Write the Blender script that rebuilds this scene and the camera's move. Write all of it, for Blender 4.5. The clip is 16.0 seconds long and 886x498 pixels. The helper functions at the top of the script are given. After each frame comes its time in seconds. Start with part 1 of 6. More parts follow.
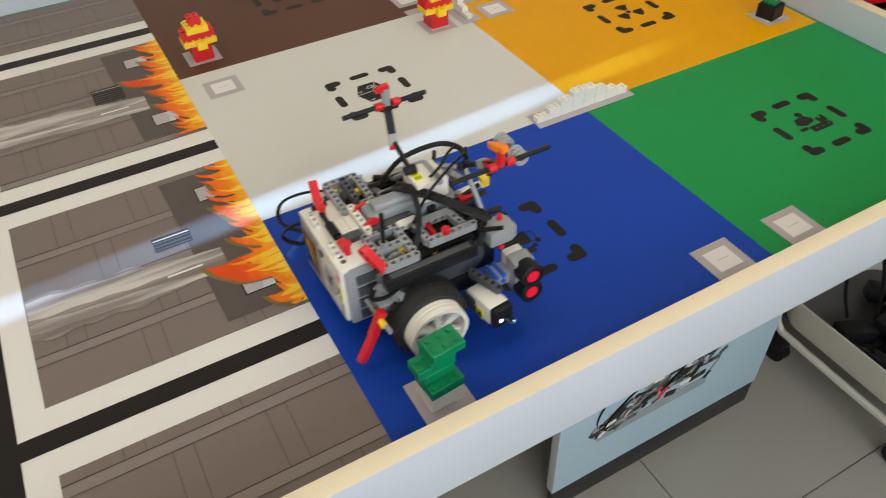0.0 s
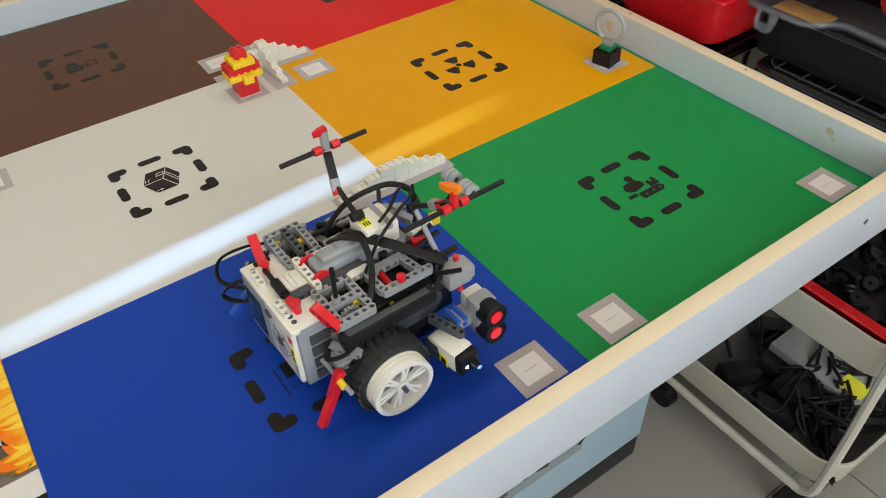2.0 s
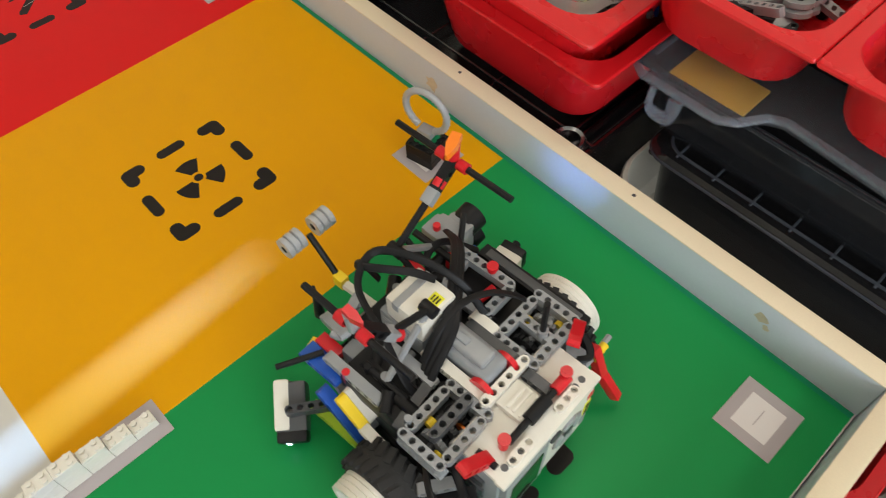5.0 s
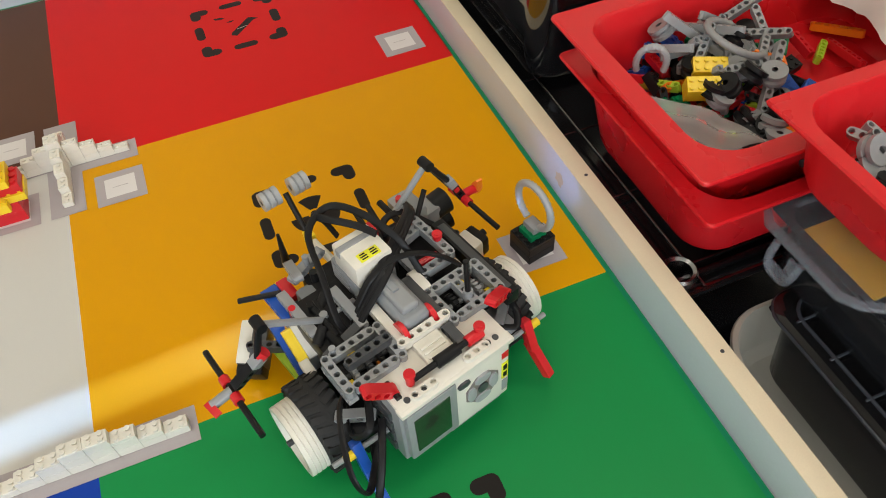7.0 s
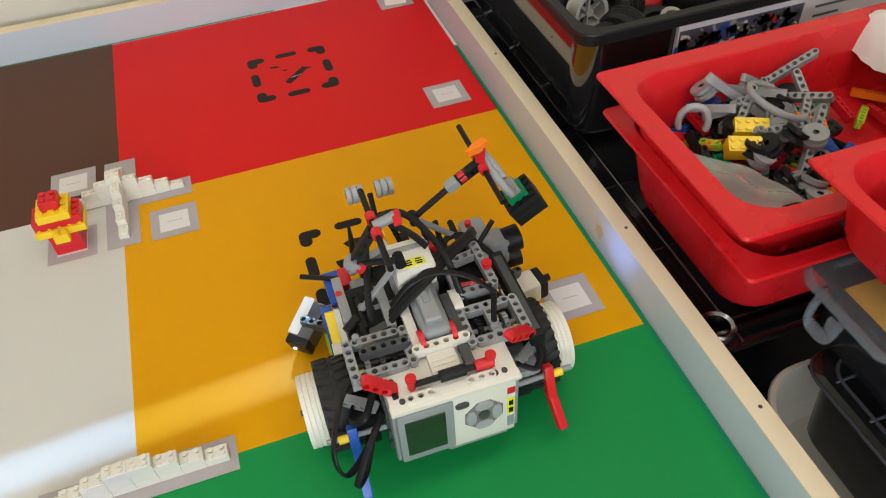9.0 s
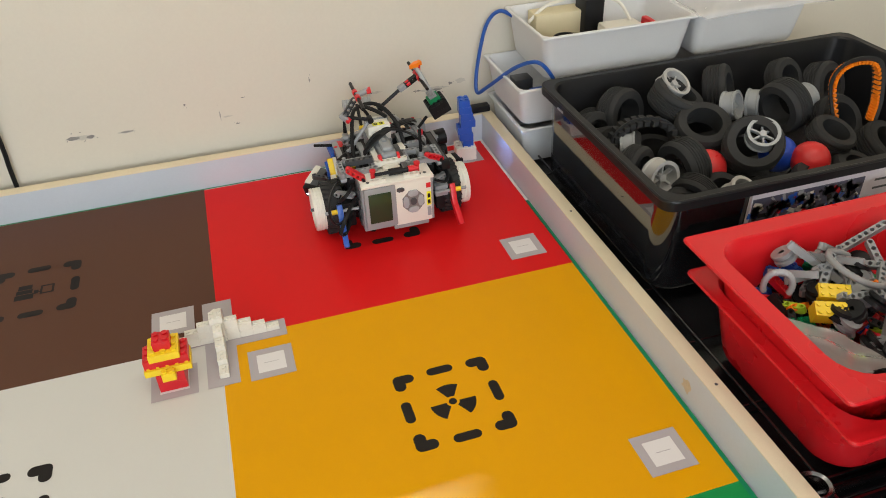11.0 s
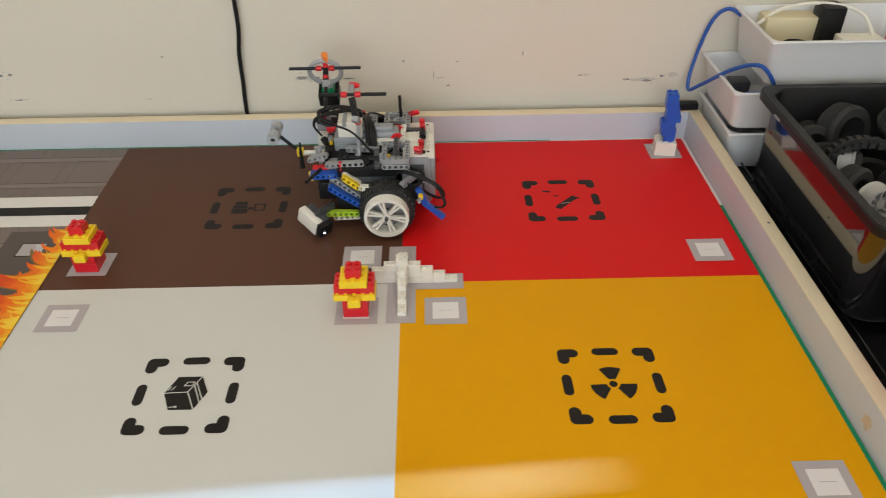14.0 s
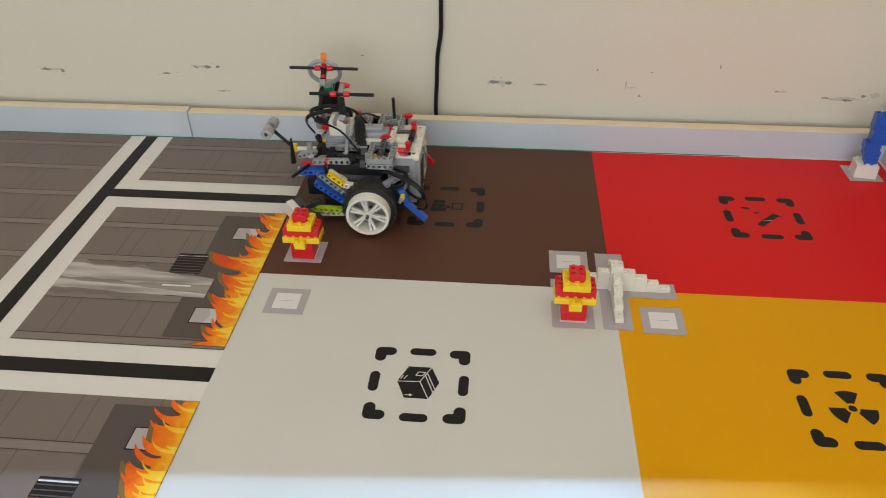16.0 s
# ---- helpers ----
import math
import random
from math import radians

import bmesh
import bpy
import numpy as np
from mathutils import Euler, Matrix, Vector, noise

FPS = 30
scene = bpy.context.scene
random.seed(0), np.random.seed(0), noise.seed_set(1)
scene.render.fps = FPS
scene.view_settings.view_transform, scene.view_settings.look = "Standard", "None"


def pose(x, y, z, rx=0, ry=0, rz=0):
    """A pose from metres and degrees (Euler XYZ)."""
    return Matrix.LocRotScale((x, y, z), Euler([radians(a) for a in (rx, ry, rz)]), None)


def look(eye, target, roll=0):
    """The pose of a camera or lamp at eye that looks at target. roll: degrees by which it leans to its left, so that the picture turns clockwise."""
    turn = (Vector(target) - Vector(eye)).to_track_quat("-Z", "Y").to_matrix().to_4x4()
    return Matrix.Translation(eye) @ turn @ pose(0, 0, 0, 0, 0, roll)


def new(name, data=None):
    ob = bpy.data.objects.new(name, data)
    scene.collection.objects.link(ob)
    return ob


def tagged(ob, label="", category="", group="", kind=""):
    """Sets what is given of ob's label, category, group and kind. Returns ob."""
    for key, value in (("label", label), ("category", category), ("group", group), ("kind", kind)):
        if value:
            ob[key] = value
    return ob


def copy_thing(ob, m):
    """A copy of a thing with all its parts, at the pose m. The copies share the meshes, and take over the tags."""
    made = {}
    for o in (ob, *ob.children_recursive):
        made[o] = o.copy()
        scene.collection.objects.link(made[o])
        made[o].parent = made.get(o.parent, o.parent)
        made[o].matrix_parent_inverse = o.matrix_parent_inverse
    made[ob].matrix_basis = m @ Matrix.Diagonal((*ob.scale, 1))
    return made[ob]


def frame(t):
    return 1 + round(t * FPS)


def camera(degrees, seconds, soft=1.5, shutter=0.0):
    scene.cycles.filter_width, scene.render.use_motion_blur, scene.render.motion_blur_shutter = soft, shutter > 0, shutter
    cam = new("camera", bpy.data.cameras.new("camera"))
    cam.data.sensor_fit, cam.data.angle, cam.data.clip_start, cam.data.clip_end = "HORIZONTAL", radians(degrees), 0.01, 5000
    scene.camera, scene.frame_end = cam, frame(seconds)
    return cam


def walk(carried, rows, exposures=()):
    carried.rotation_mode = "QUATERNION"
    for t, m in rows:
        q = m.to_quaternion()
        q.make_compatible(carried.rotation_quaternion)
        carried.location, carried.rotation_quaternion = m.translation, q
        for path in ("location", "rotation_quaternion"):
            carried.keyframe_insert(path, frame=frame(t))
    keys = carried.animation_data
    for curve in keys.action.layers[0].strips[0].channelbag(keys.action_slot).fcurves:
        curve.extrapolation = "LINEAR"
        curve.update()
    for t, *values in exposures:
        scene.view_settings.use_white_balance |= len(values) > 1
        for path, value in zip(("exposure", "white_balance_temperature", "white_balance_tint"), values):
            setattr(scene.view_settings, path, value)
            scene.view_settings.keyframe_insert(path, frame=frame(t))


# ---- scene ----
cam = camera(61.0, 16.0, soft=0.95, shutter=0.25)
PATH = [
    (0, (-0.605, -1.093, 0.597), (0.069, 0.19, -0.78), -2.2),
    (0.5, (-0.538, -1.1, 0.613), (0.272, 0.159, -0.713), -1.2),
    (1, (-0.444, -1.1, 0.621), (0.459, 0.138, -0.665), -0.8),
    (1.5, (-0.411, -1.089, 0.602), (0.445, 0.152, -0.712), -1.4),
    (2, (-0.373, -1.049, 0.592), (0.437, 0.171, -0.77), -2.5),
    (2.5, (-0.319, -0.966, 0.589), (0.517, 0.185, -0.817), -2.7),
    (3, (-0.248, -0.886, 0.583), (0.643, 0.172, -0.862), -2.3),
    (3.5, (-0.17, -0.828, 0.591), (0.793, 0.12, -0.883), -1.3),
    (4, (-0.031, -0.796, 0.586), (0.963, 0.073, -0.916), 0.2),
    (4.5, (0.057, -0.766, 0.562), (0.965, 0.06, -1.017), 1.7),
    (5, (0.088, -0.708, 0.571), (0.864, 0.124, -1.074), -0.8),
    (5.2, (0.082, -0.694, 0.571), (0.84, 0.161, -1.071), -1.4),
    (7.3, (0.212, -0.753, 0.573), (0.578, 0.494, -0.947), -5.4),
    (7.5, (0.22, -0.758, 0.57), (0.57, 0.501, -0.944), -6.0),
    (8, (0.219, -0.761, 0.573), (0.564, 0.507, -0.934), -6.0),
    (8.5, (0.205, -0.759, 0.573), (0.563, 0.536, -0.909), -5.3),
    (9, (0.174, -0.756, 0.581), (0.557, 0.583, -0.854), -4.1),
    (9.5, (0.128, -0.753, 0.601), (0.552, 0.652, -0.758), -2.7),
    (10, (0.095, -0.755, 0.625), (0.549, 0.713, -0.656), -2.0),
    (10.2, (0.091, -0.753, 0.628), (0.538, 0.741, -0.624), -2.3),
    (12.3, (0.069, -0.742, 0.634), (0.45, 0.86, -0.501), -0.2),
    (12.5, (0.083, -0.745, 0.637), (0.418, 0.858, -0.512), -0.0),
    (13, (0.092, -0.752, 0.63), (0.32, 0.864, -0.526), 0.0),
    (13.5, (0.086, -0.76, 0.626), (0.205, 0.853, -0.551), -0.1),
    (14, (0.042, -0.774, 0.628), (0.07, 0.833, -0.563), -0.6),
    (14.5, (-0.029, -0.782, 0.628), (-0.058, 0.821, -0.568), -0.9),
    (15, (-0.081, -0.785, 0.627), (-0.142, 0.821, -0.563), -0.8),
    (15.5, (-0.119, -0.788, 0.627), (-0.218, 0.827, -0.549), -0.6),
    (16, (-0.15, -0.792, 0.628), (-0.302, 0.823, -0.541), -0.6),
]
EXPOSURES = [(0.0, -0.1), (3.0, -0.05), (5.0, 0.0), (9.0, -0.04), (10.0, -0.04), (12.5, 0.02), (13.0, -0.04), (14.0, -0.20), (14.5, -0.32), (16.0, -0.32)]
walk(cam, [(t, look(eye, target, roll)) for t, eye, target, roll in PATH], exposures=EXPOSURES)

# ---- light ----
world = bpy.data.worlds.new("world")
scene.world = world
world.use_nodes = True
_sky = world.node_tree.nodes.new("ShaderNodeTexSky")
_sky.sky_type, _sky.sun_disc, _sky.sun_elevation, _sky.sun_rotation = "NISHITA", False, radians(47), radians(10)
world.node_tree.links.new(_sky.outputs[0], world.node_tree.nodes["Background"].inputs[0])
world.node_tree.nodes["Background"].inputs[1].default_value = 0.1

FLOOR_Z, CEIL_Z = -0.78, 1.95
LAMPS = [(-0.9, -0.35), (0.75, -0.35), (-0.9, -2.2), (0.75, -2.2)]
for lx, ly in LAMPS:
    lamp = bpy.data.lights.new("ceiling_lamp", "AREA")
    lamp.shape, lamp.size, lamp.size_y, lamp.energy, lamp.color = "RECTANGLE", 1.1, 0.28, 6.0, (1.0, 0.90, 0.76)
    new("ceiling_lamp", lamp).matrix_world = pose(lx, ly, CEIL_Z - 0.06)
daylight = bpy.data.lights.new("window_daylight", "AREA")
daylight.shape, daylight.size, daylight.size_y, daylight.energy, daylight.color = "RECTANGLE", 2.6, 1.2, 62.0, (0.87, 0.94, 1.0)
new("window_daylight", daylight).matrix_world = look((-0.5, -3.19, 1.0), (-0.5, 0, 0.8))
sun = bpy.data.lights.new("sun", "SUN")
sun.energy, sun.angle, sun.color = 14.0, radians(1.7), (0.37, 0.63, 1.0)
# sun put over the far wall; added unseen blinds trim it to a strip
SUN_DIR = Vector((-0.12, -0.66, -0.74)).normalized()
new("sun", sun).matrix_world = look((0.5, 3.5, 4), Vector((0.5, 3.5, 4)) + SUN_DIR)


# ---- materials ----
def material(name, color, rough=0.5, metal=0.0, vary=0.06, size=30.0, bump=0.0, grain=400.0, gloss=0.5, glow=None, clear=0.0, coat=0.0):
    m = bpy.data.materials.new(name)
    m.use_nodes = True
    nt = m.node_tree
    n, l = nt.nodes, nt.links
    b = n["Principled BSDF"]
    b.inputs["Roughness"].default_value, b.inputs["Metallic"].default_value = rough, metal
    b.inputs["Specular IOR Level"].default_value = gloss
    b.inputs["Coat Weight"].default_value = coat
    tc = n.new("ShaderNodeTexCoord")
    big, fine = n.new("ShaderNodeTexNoise"), n.new("ShaderNodeTexNoise")
    big.inputs["Scale"].default_value, fine.inputs["Scale"].default_value = size, grain
    big.inputs["Detail"].default_value, fine.inputs["Detail"].default_value = 4, 2
    info = n.new("ShaderNodeObjectInfo")
    mix = n.new("ShaderNodeMix")
    mix.data_type, mix.blend_type = "RGBA", "MIX"
    mix.inputs[6].default_value = (*[c * (1 - vary) for c in color], 1)
    mix.inputs[7].default_value = (*[min(1, c * (1 + vary)) for c in color], 1)
    add = n.new("ShaderNodeMath")
    add.operation = "MULTIPLY_ADD"
    add.inputs[1].default_value, add.inputs[2].default_value = 0.5, 0.25
    avg = n.new("ShaderNodeMath")
    avg.operation = "ADD"
    l.new(tc.outputs["Object"], big.inputs["Vector"])
    l.new(tc.outputs["Object"], fine.inputs["Vector"])
    l.new(big.outputs[0], avg.inputs[0])
    l.new(fine.outputs[0], avg.inputs[1])
    l.new(avg.outputs[0], add.inputs[0])
    l.new(add.outputs[0], mix.inputs[0])
    l.new(mix.outputs[2], b.inputs["Base Color"])
    rr = n.new("ShaderNodeMapRange")
    rr.inputs[3].default_value, rr.inputs[4].default_value = max(0.02, rough - 0.06), min(1, rough + 0.06)
    l.new(big.outputs[0], rr.inputs[0])
    l.new(rr.outputs[0], b.inputs["Roughness"])
    if bump:
        bp = n.new("ShaderNodeBump")
        bp.inputs["Strength"].default_value, bp.inputs["Distance"].default_value = bump, 0.001
        l.new(fine.outputs[0], bp.inputs["Height"])
        l.new(bp.outputs[0], b.inputs["Normal"])
    if glow:
        b.inputs["Emission Color"].default_value, b.inputs["Emission Strength"].default_value = (*glow[:3], 1), glow[3]
    if clear:
        b.inputs["Transmission Weight"].default_value, b.inputs["IOR"].default_value = clear, 1.3
    return m


def plastic(name, color, rough=0.32):
    return material(name, color, rough, vary=0.05, size=60, bump=0.02)


GREY = plastic("light_grey_plastic", (0.285, 0.295, 0.305))
DARK = plastic("dark_grey_plastic", (0.06, 0.063, 0.068))
MOTOR = plastic("motor_grey_plastic", (0.24, 0.255, 0.27))
BLACK = material("black_plastic", (0.010, 0.010, 0.011), 0.42, vary=0.1, size=60, bump=0.02, gloss=0.22)
WHITE = plastic("white_plastic", (0.74, 0.71, 0.63))
RED = plastic("red_plastic", (0.62, 0.012, 0.02))
BLUE = plastic("blue_plastic", (0.015, 0.09, 0.45))
YELLOW = plastic("yellow_plastic", (0.85, 0.60, 0.02))
LIME = plastic("lime_plastic", (0.42, 0.62, 0.04))
GREEN = plastic("green_plastic", (0.0, 0.20, 0.07))
ORANGE = plastic("orange_plastic", (0.90, 0.22, 0.01))
RUBBER = material("black_rubber", (0.018, 0.018, 0.018), 0.75, vary=0.2, bump=0.2)
CHROME = material("worn_chrome", (0.30, 0.30, 0.31), 0.25, 1.0)
SCREEN = material("screen_glass", (0.02, 0.04, 0.02), 0.10, glow=(0.04, 0.14, 0.04, 0.03))
RED_EYE = material("red_lit_eye", (0.4, 0.008, 0.015), 0.2, glow=(1, 0.01, 0.03, 0.45))
LED = material("white_led", (0.9, 0.95, 1), 0.2, glow=(0.55, 0.75, 1, 25))
# extra emitter, added to throw the sensor's spot of light
SPOT_EMITTER = material("added_spot_emitter", (0.9, 0.95, 1), 0.2, glow=(0.22, 0.42, 1, 2400))
BUTTON_GLOW = material("button_light", (0.16, 0.16, 0.16), 0.4, glow=(1.0, 0.5, 0.3, 0.04))
HOSE = plastic("grey_hose", (0.36, 0.37, 0.38))
STICKER_Y = plastic("yellow_sticker", (0.80, 0.78, 0.03))
# the printed vinyl of the mat
VINYL = dict(vary=0.05, size=9, grain=900, bump=0.03, gloss=0.13)
M_WHITE = material("white_print", (0.605, 0.595, 0.56), 0.36, **VINYL)
M_LANE = material("lane_print", (0.70, 0.67, 0.64), 0.36, **VINYL)
M_GREY = material("grey_print", (0.185, 0.148, 0.132), 0.34, **VINYL)
M_GREY2 = material("dark_grey_print", (0.10, 0.08, 0.072), 0.34, **VINYL)
M_GREY3 = material("pale_grey_print", (0.225, 0.185, 0.168), 0.34, **VINYL)
M_LINE = material("panel_line_print", (0.07, 0.055, 0.05), 0.36, **VINYL)
def streaked(name, dark, pale, bias):
    """Print whose tone runs in long soft streaks along x."""
    m = material(name, dark, 0.34, **VINYL)
    n, l = m.node_tree.nodes, m.node_tree.links
    tc, mp, nz, ramp = n.new("ShaderNodeTexCoord"), n.new("ShaderNodeMapping"), n.new("ShaderNodeTexNoise"), n.new("ShaderNodeValToRGB")
    mp.inputs["Scale"].default_value = (5, 62, 1)
    nz.inputs["Scale"].default_value, nz.inputs["Detail"].default_value = 1.0, 4
    ramp.color_ramp.elements[0].position, ramp.color_ramp.elements[1].position = 0.40 - bias, 0.66 - bias
    ramp.color_ramp.elements[0].color, ramp.color_ramp.elements[1].color = (*dark, 1), (*pale, 1)
    l.new(tc.outputs["Object"], mp.inputs[0])
    l.new(mp.outputs[0], nz.inputs["Vector"])
    l.new(nz.outputs[0], ramp.inputs[0])
    l.new(ramp.outputs[0], n["Principled BSDF"].inputs["Base Color"])
    return m


def flaming(name, colours, span_x):
    """Print that runs from the field's edge to the tips of the tongues."""
    m = material(name, colours[0], 0.36, **VINYL)
    n, l = m.node_tree.nodes, m.node_tree.links
    tc, sep, nz, ma, mr, ramp = n.new("ShaderNodeTexCoord"), n.new("ShaderNodeSeparateXYZ"), n.new("ShaderNodeTexNoise"), n.new("ShaderNodeMath"), n.new("ShaderNodeMapRange"), n.new("ShaderNodeValToRGB")
    nz.inputs["Scale"].default_value, nz.inputs["Detail"].default_value = 70, 3
    ma.operation, ma.inputs[1].default_value = "MULTIPLY_ADD", 0.045
    l.new(tc.outputs["Object"], sep.inputs[0])
    l.new(tc.outputs["Object"], nz.inputs["Vector"])
    l.new(nz.outputs[0], ma.inputs[0])
    l.new(sep.outputs[0], ma.inputs[2])
    l.new(ma.outputs[0], mr.inputs[0])
    mr.inputs[1].default_value, mr.inputs[2].default_value = -0.455, -0.455 - span_x
    l.new(mr.outputs[0], ramp.inputs[0])
    e = ramp.color_ramp.elements
    e[0].color, e[1].color = (*colours[0], 1), (*colours[-1], 1)
    for i, c in enumerate(colours[1:-1]):
        e.new((i + 1) / (len(colours) - 1)).color = (*c, 1)
    l.new(ramp.outputs[0], n["Principled BSDF"].inputs["Base Color"])
    return m


M_SMOKE = streaked("smoke_print", (0.185, 0.150, 0.135), (0.33, 0.29, 0.27), 0.0)
M_SMOKE2 = streaked("pale_smoke_print", (0.24, 0.205, 0.19), (0.56, 0.52, 0.49), 0.04)
M_BLACK = material("black_print", (0.018, 0.015, 0.014), 0.36, **VINYL)
M_BROWN = material("brown_print", (0.098, 0.043, 0.026), 0.36, **VINYL)
M_RED = material("red_print", (0.66, 0.010, 0.011), 0.36, **VINYL)
M_YELLOW = material("yellow_print", (0.72, 0.335, 0.0), 0.36, **VINYL)
M_BLUE = material("blue_print", (0.008, 0.050, 0.36), 0.36, **VINYL)
M_GREEN = material("green_print", (0.010, 0.255, 0.064), 0.36, **VINYL)
M_TAGGREY = material("tag_grey_print", (0.42, 0.38, 0.39), 0.4, **VINYL)
M_TAGWHITE = material("tag_white_print", (0.72, 0.69, 0.68), 0.4, **VINYL)
M_FIRE1 = flaming("orange_flame_print", [(0.86, 0.42, 0.02), (0.85, 0.22, 0.012), (0.80, 0.13, 0.012), (0.66, 0.07, 0.012)], 0.050)
M_FIRE2 = flaming("yellow_flame_print", [(0.90, 0.62, 0.06), (0.88, 0.46, 0.02), (0.86, 0.26, 0.012)], 0.045)
M_FIRE3 = material("dark_flame_halo_print", (0.20, 0.13, 0.045), 0.36, **VINYL)
# the room
PAINT = material("cream_wall_paint", (0.67, 0.62, 0.52), 0.62, vary=0.05, size=3, bump=0.12, grain=250)
SCUFF = material("wall_scuff", (0.20, 0.19, 0.175), 0.8, vary=0.5, size=60)
CEIL = material("white_ceiling_paint", (0.75, 0.74, 0.70), 0.8, vary=0.03, size=4)
TILE = material("grey_floor_tile", (0.30, 0.28, 0.25), 0.32, vary=0.10, size=6, bump=0.03)
GROUT = material("floor_grout", (0.16, 0.15, 0.135), 0.8, vary=0.15)
RAILTOP = material("raw_edge_of_board", (0.72, 0.62, 0.44), 0.6, vary=0.10, size=25, bump=0.15, grain=700)
# white laminate with the blue of cool daylight put into its colour
RAILFACE = material("cool_lit_white_laminate", (0.51, 0.55, 0.605), 0.38, vary=0.07, size=8, bump=0.03)
CABINET = material("pale_blue_cabinet", (0.36, 0.49, 0.58), 0.45, vary=0.07, size=5)
PLINTH = material("dark_plinth", (0.014, 0.015, 0.017), 0.5, vary=0.15)
BIN_RED = material("glossy_red_bin", (0.66, 0.012, 0.018), 0.28, vary=0.06, size=12, bump=0.03, grain=500)
BIN_BLACK = material("glossy_black_crate", (0.010, 0.010, 0.011), 0.06, vary=0.15, size=10)
CRATE = material("polished_black_plastic", (0.008, 0.008, 0.009), 0.07, vary=0.1, size=10, coat=0.6)
CRATE.node_tree.nodes["Principled BSDF"].inputs["IOR"].default_value = 1.95
BIN_MATT = material("matt_black_plastic", (0.010, 0.010, 0.011), 0.38, vary=0.1, size=20, bump=0.05, gloss=0.3)
BIN_WHITE = material("white_tray_plastic", (0.66, 0.66, 0.66), 0.42, vary=0.06, size=15)
TROLLEY = material("beige_painted_steel", (0.56, 0.53, 0.45), 0.45, vary=0.05, size=20, bump=0.03)
WIRE = material("dark_chrome_wire", (0.16, 0.16, 0.165), 0.25, 1.0, vary=0.15)
LINER = material("black_shelf_liner", (0.008, 0.008, 0.009), 0.22, vary=0.3, size=12)
CLEAR = material("clear_box_plastic", (0.42, 0.45, 0.50), 0.16)
CLEAR.node_tree.nodes["Principled BSDF"].inputs["Alpha"].default_value = 0.10
MILKY = material("milky_box_rim", (0.20, 0.22, 0.26), 0.22)
MILKY.node_tree.nodes["Principled BSDF"].inputs["Alpha"].default_value = 0.42
CARD = material("orange_yellow_card", (0.72, 0.40, 0.03), 0.6, vary=0.15, size=40)
FILM = material("clear_plastic_film", (0.80, 0.78, 0.76), 0.18, bump=0.6, grain=60)
FILM.node_tree.nodes["Principled BSDF"].inputs["Alpha"].default_value = 0.32
BAG = material("white_plastic_bag", (0.72, 0.66, 0.64), 0.4, vary=0.15, size=20, bump=0.4, grain=60)
PHOTO = material("photo_label_paper", (0.62, 0.58, 0.62), 0.4, vary=0.1)
BALL_RED = plastic("red_ball", (0.66, 0.03, 0.03), 0.3)
BALL_BLUE = plastic("blue_ball", (0.02, 0.07, 0.45), 0.3)
CABLE_BLUE = plastic("blue_cable", (0.012, 0.075, 0.34), 0.3)


# ---- mesh helpers ----
def grid_faces(bm, verts, faces):
    vs = [bm.verts.new(v) for v in verts]
    for f in faces:
        bm.faces.new([vs[i] for i in f])
    return vs


def box(bm, x0, x1, y0, y1, z0, z1, m=None, taper=0.0):
    """A box; taper draws its foot in on every side."""
    t = taper
    c = [(x0 + t, y0 + t, z0), (x1 - t, y0 + t, z0), (x1 - t, y1 - t, z0), (x0 + t, y1 - t, z0), (x0, y0, z1), (x1, y0, z1), (x1, y1, z1), (x0, y1, z1)]
    if m:
        c = [m @ Vector(v) for v in c]
    grid_faces(bm, c, [(3, 2, 1, 0), (4, 5, 6, 7), (0, 1, 5, 4), (1, 2, 6, 5), (2, 3, 7, 6), (3, 0, 4, 7)])
    return bm


def bevelled(bm, w, seg=2):
    bmesh.ops.bevel(bm, geom=bm.edges[:], offset=w, segments=seg, affect="EDGES", profile=0.6)
    return bm


def rbox(x0, x1, y0, y1, z0, z1, w=0.001, m=None, seg=2, taper=0.0):
    return bevelled(box(bmesh.new(), x0, x1, y0, y1, z0, z1, m, taper), w, seg)


def cyl(bm, p, q, r, r2=None, n=14, caps=True):
    p, q = Vector(p), Vector(q)
    r2 = r if r2 is None else r2
    rot = (q - p).to_track_quat("Z", "Y").to_matrix()
    a = [bm.verts.new(p + rot @ Vector((r * math.cos(i * math.tau / n), r * math.sin(i * math.tau / n), 0))) for i in range(n)]
    b = [bm.verts.new(q + rot @ Vector((r2 * math.cos(i * math.tau / n), r2 * math.sin(i * math.tau / n), 0))) for i in range(n)]
    for i in range(n):
        j = (i + 1) % n
        bm.faces.new((a[i], a[j], b[j], b[i]))
    if caps:
        bm.faces.new(a[::-1])
        bm.faces.new(b)
    return bm


def lathe(bm, prof, m, n=24, closed=False):
    """Turns (radius, height) pairs round m's z axis."""
    rings = [[bm.verts.new(m @ Vector((r * math.cos(i * math.tau / n), r * math.sin(i * math.tau / n), z))) for i in range(n)] for r, z in prof]
    pairs = list(zip(rings, rings[1:])) + ([(rings[-1], rings[0])] if closed else [])
    for a, b in pairs:
        for i in range(n):
            j = (i + 1) % n
            bm.faces.new((a[i], a[j], b[j], b[i]))
    return bm


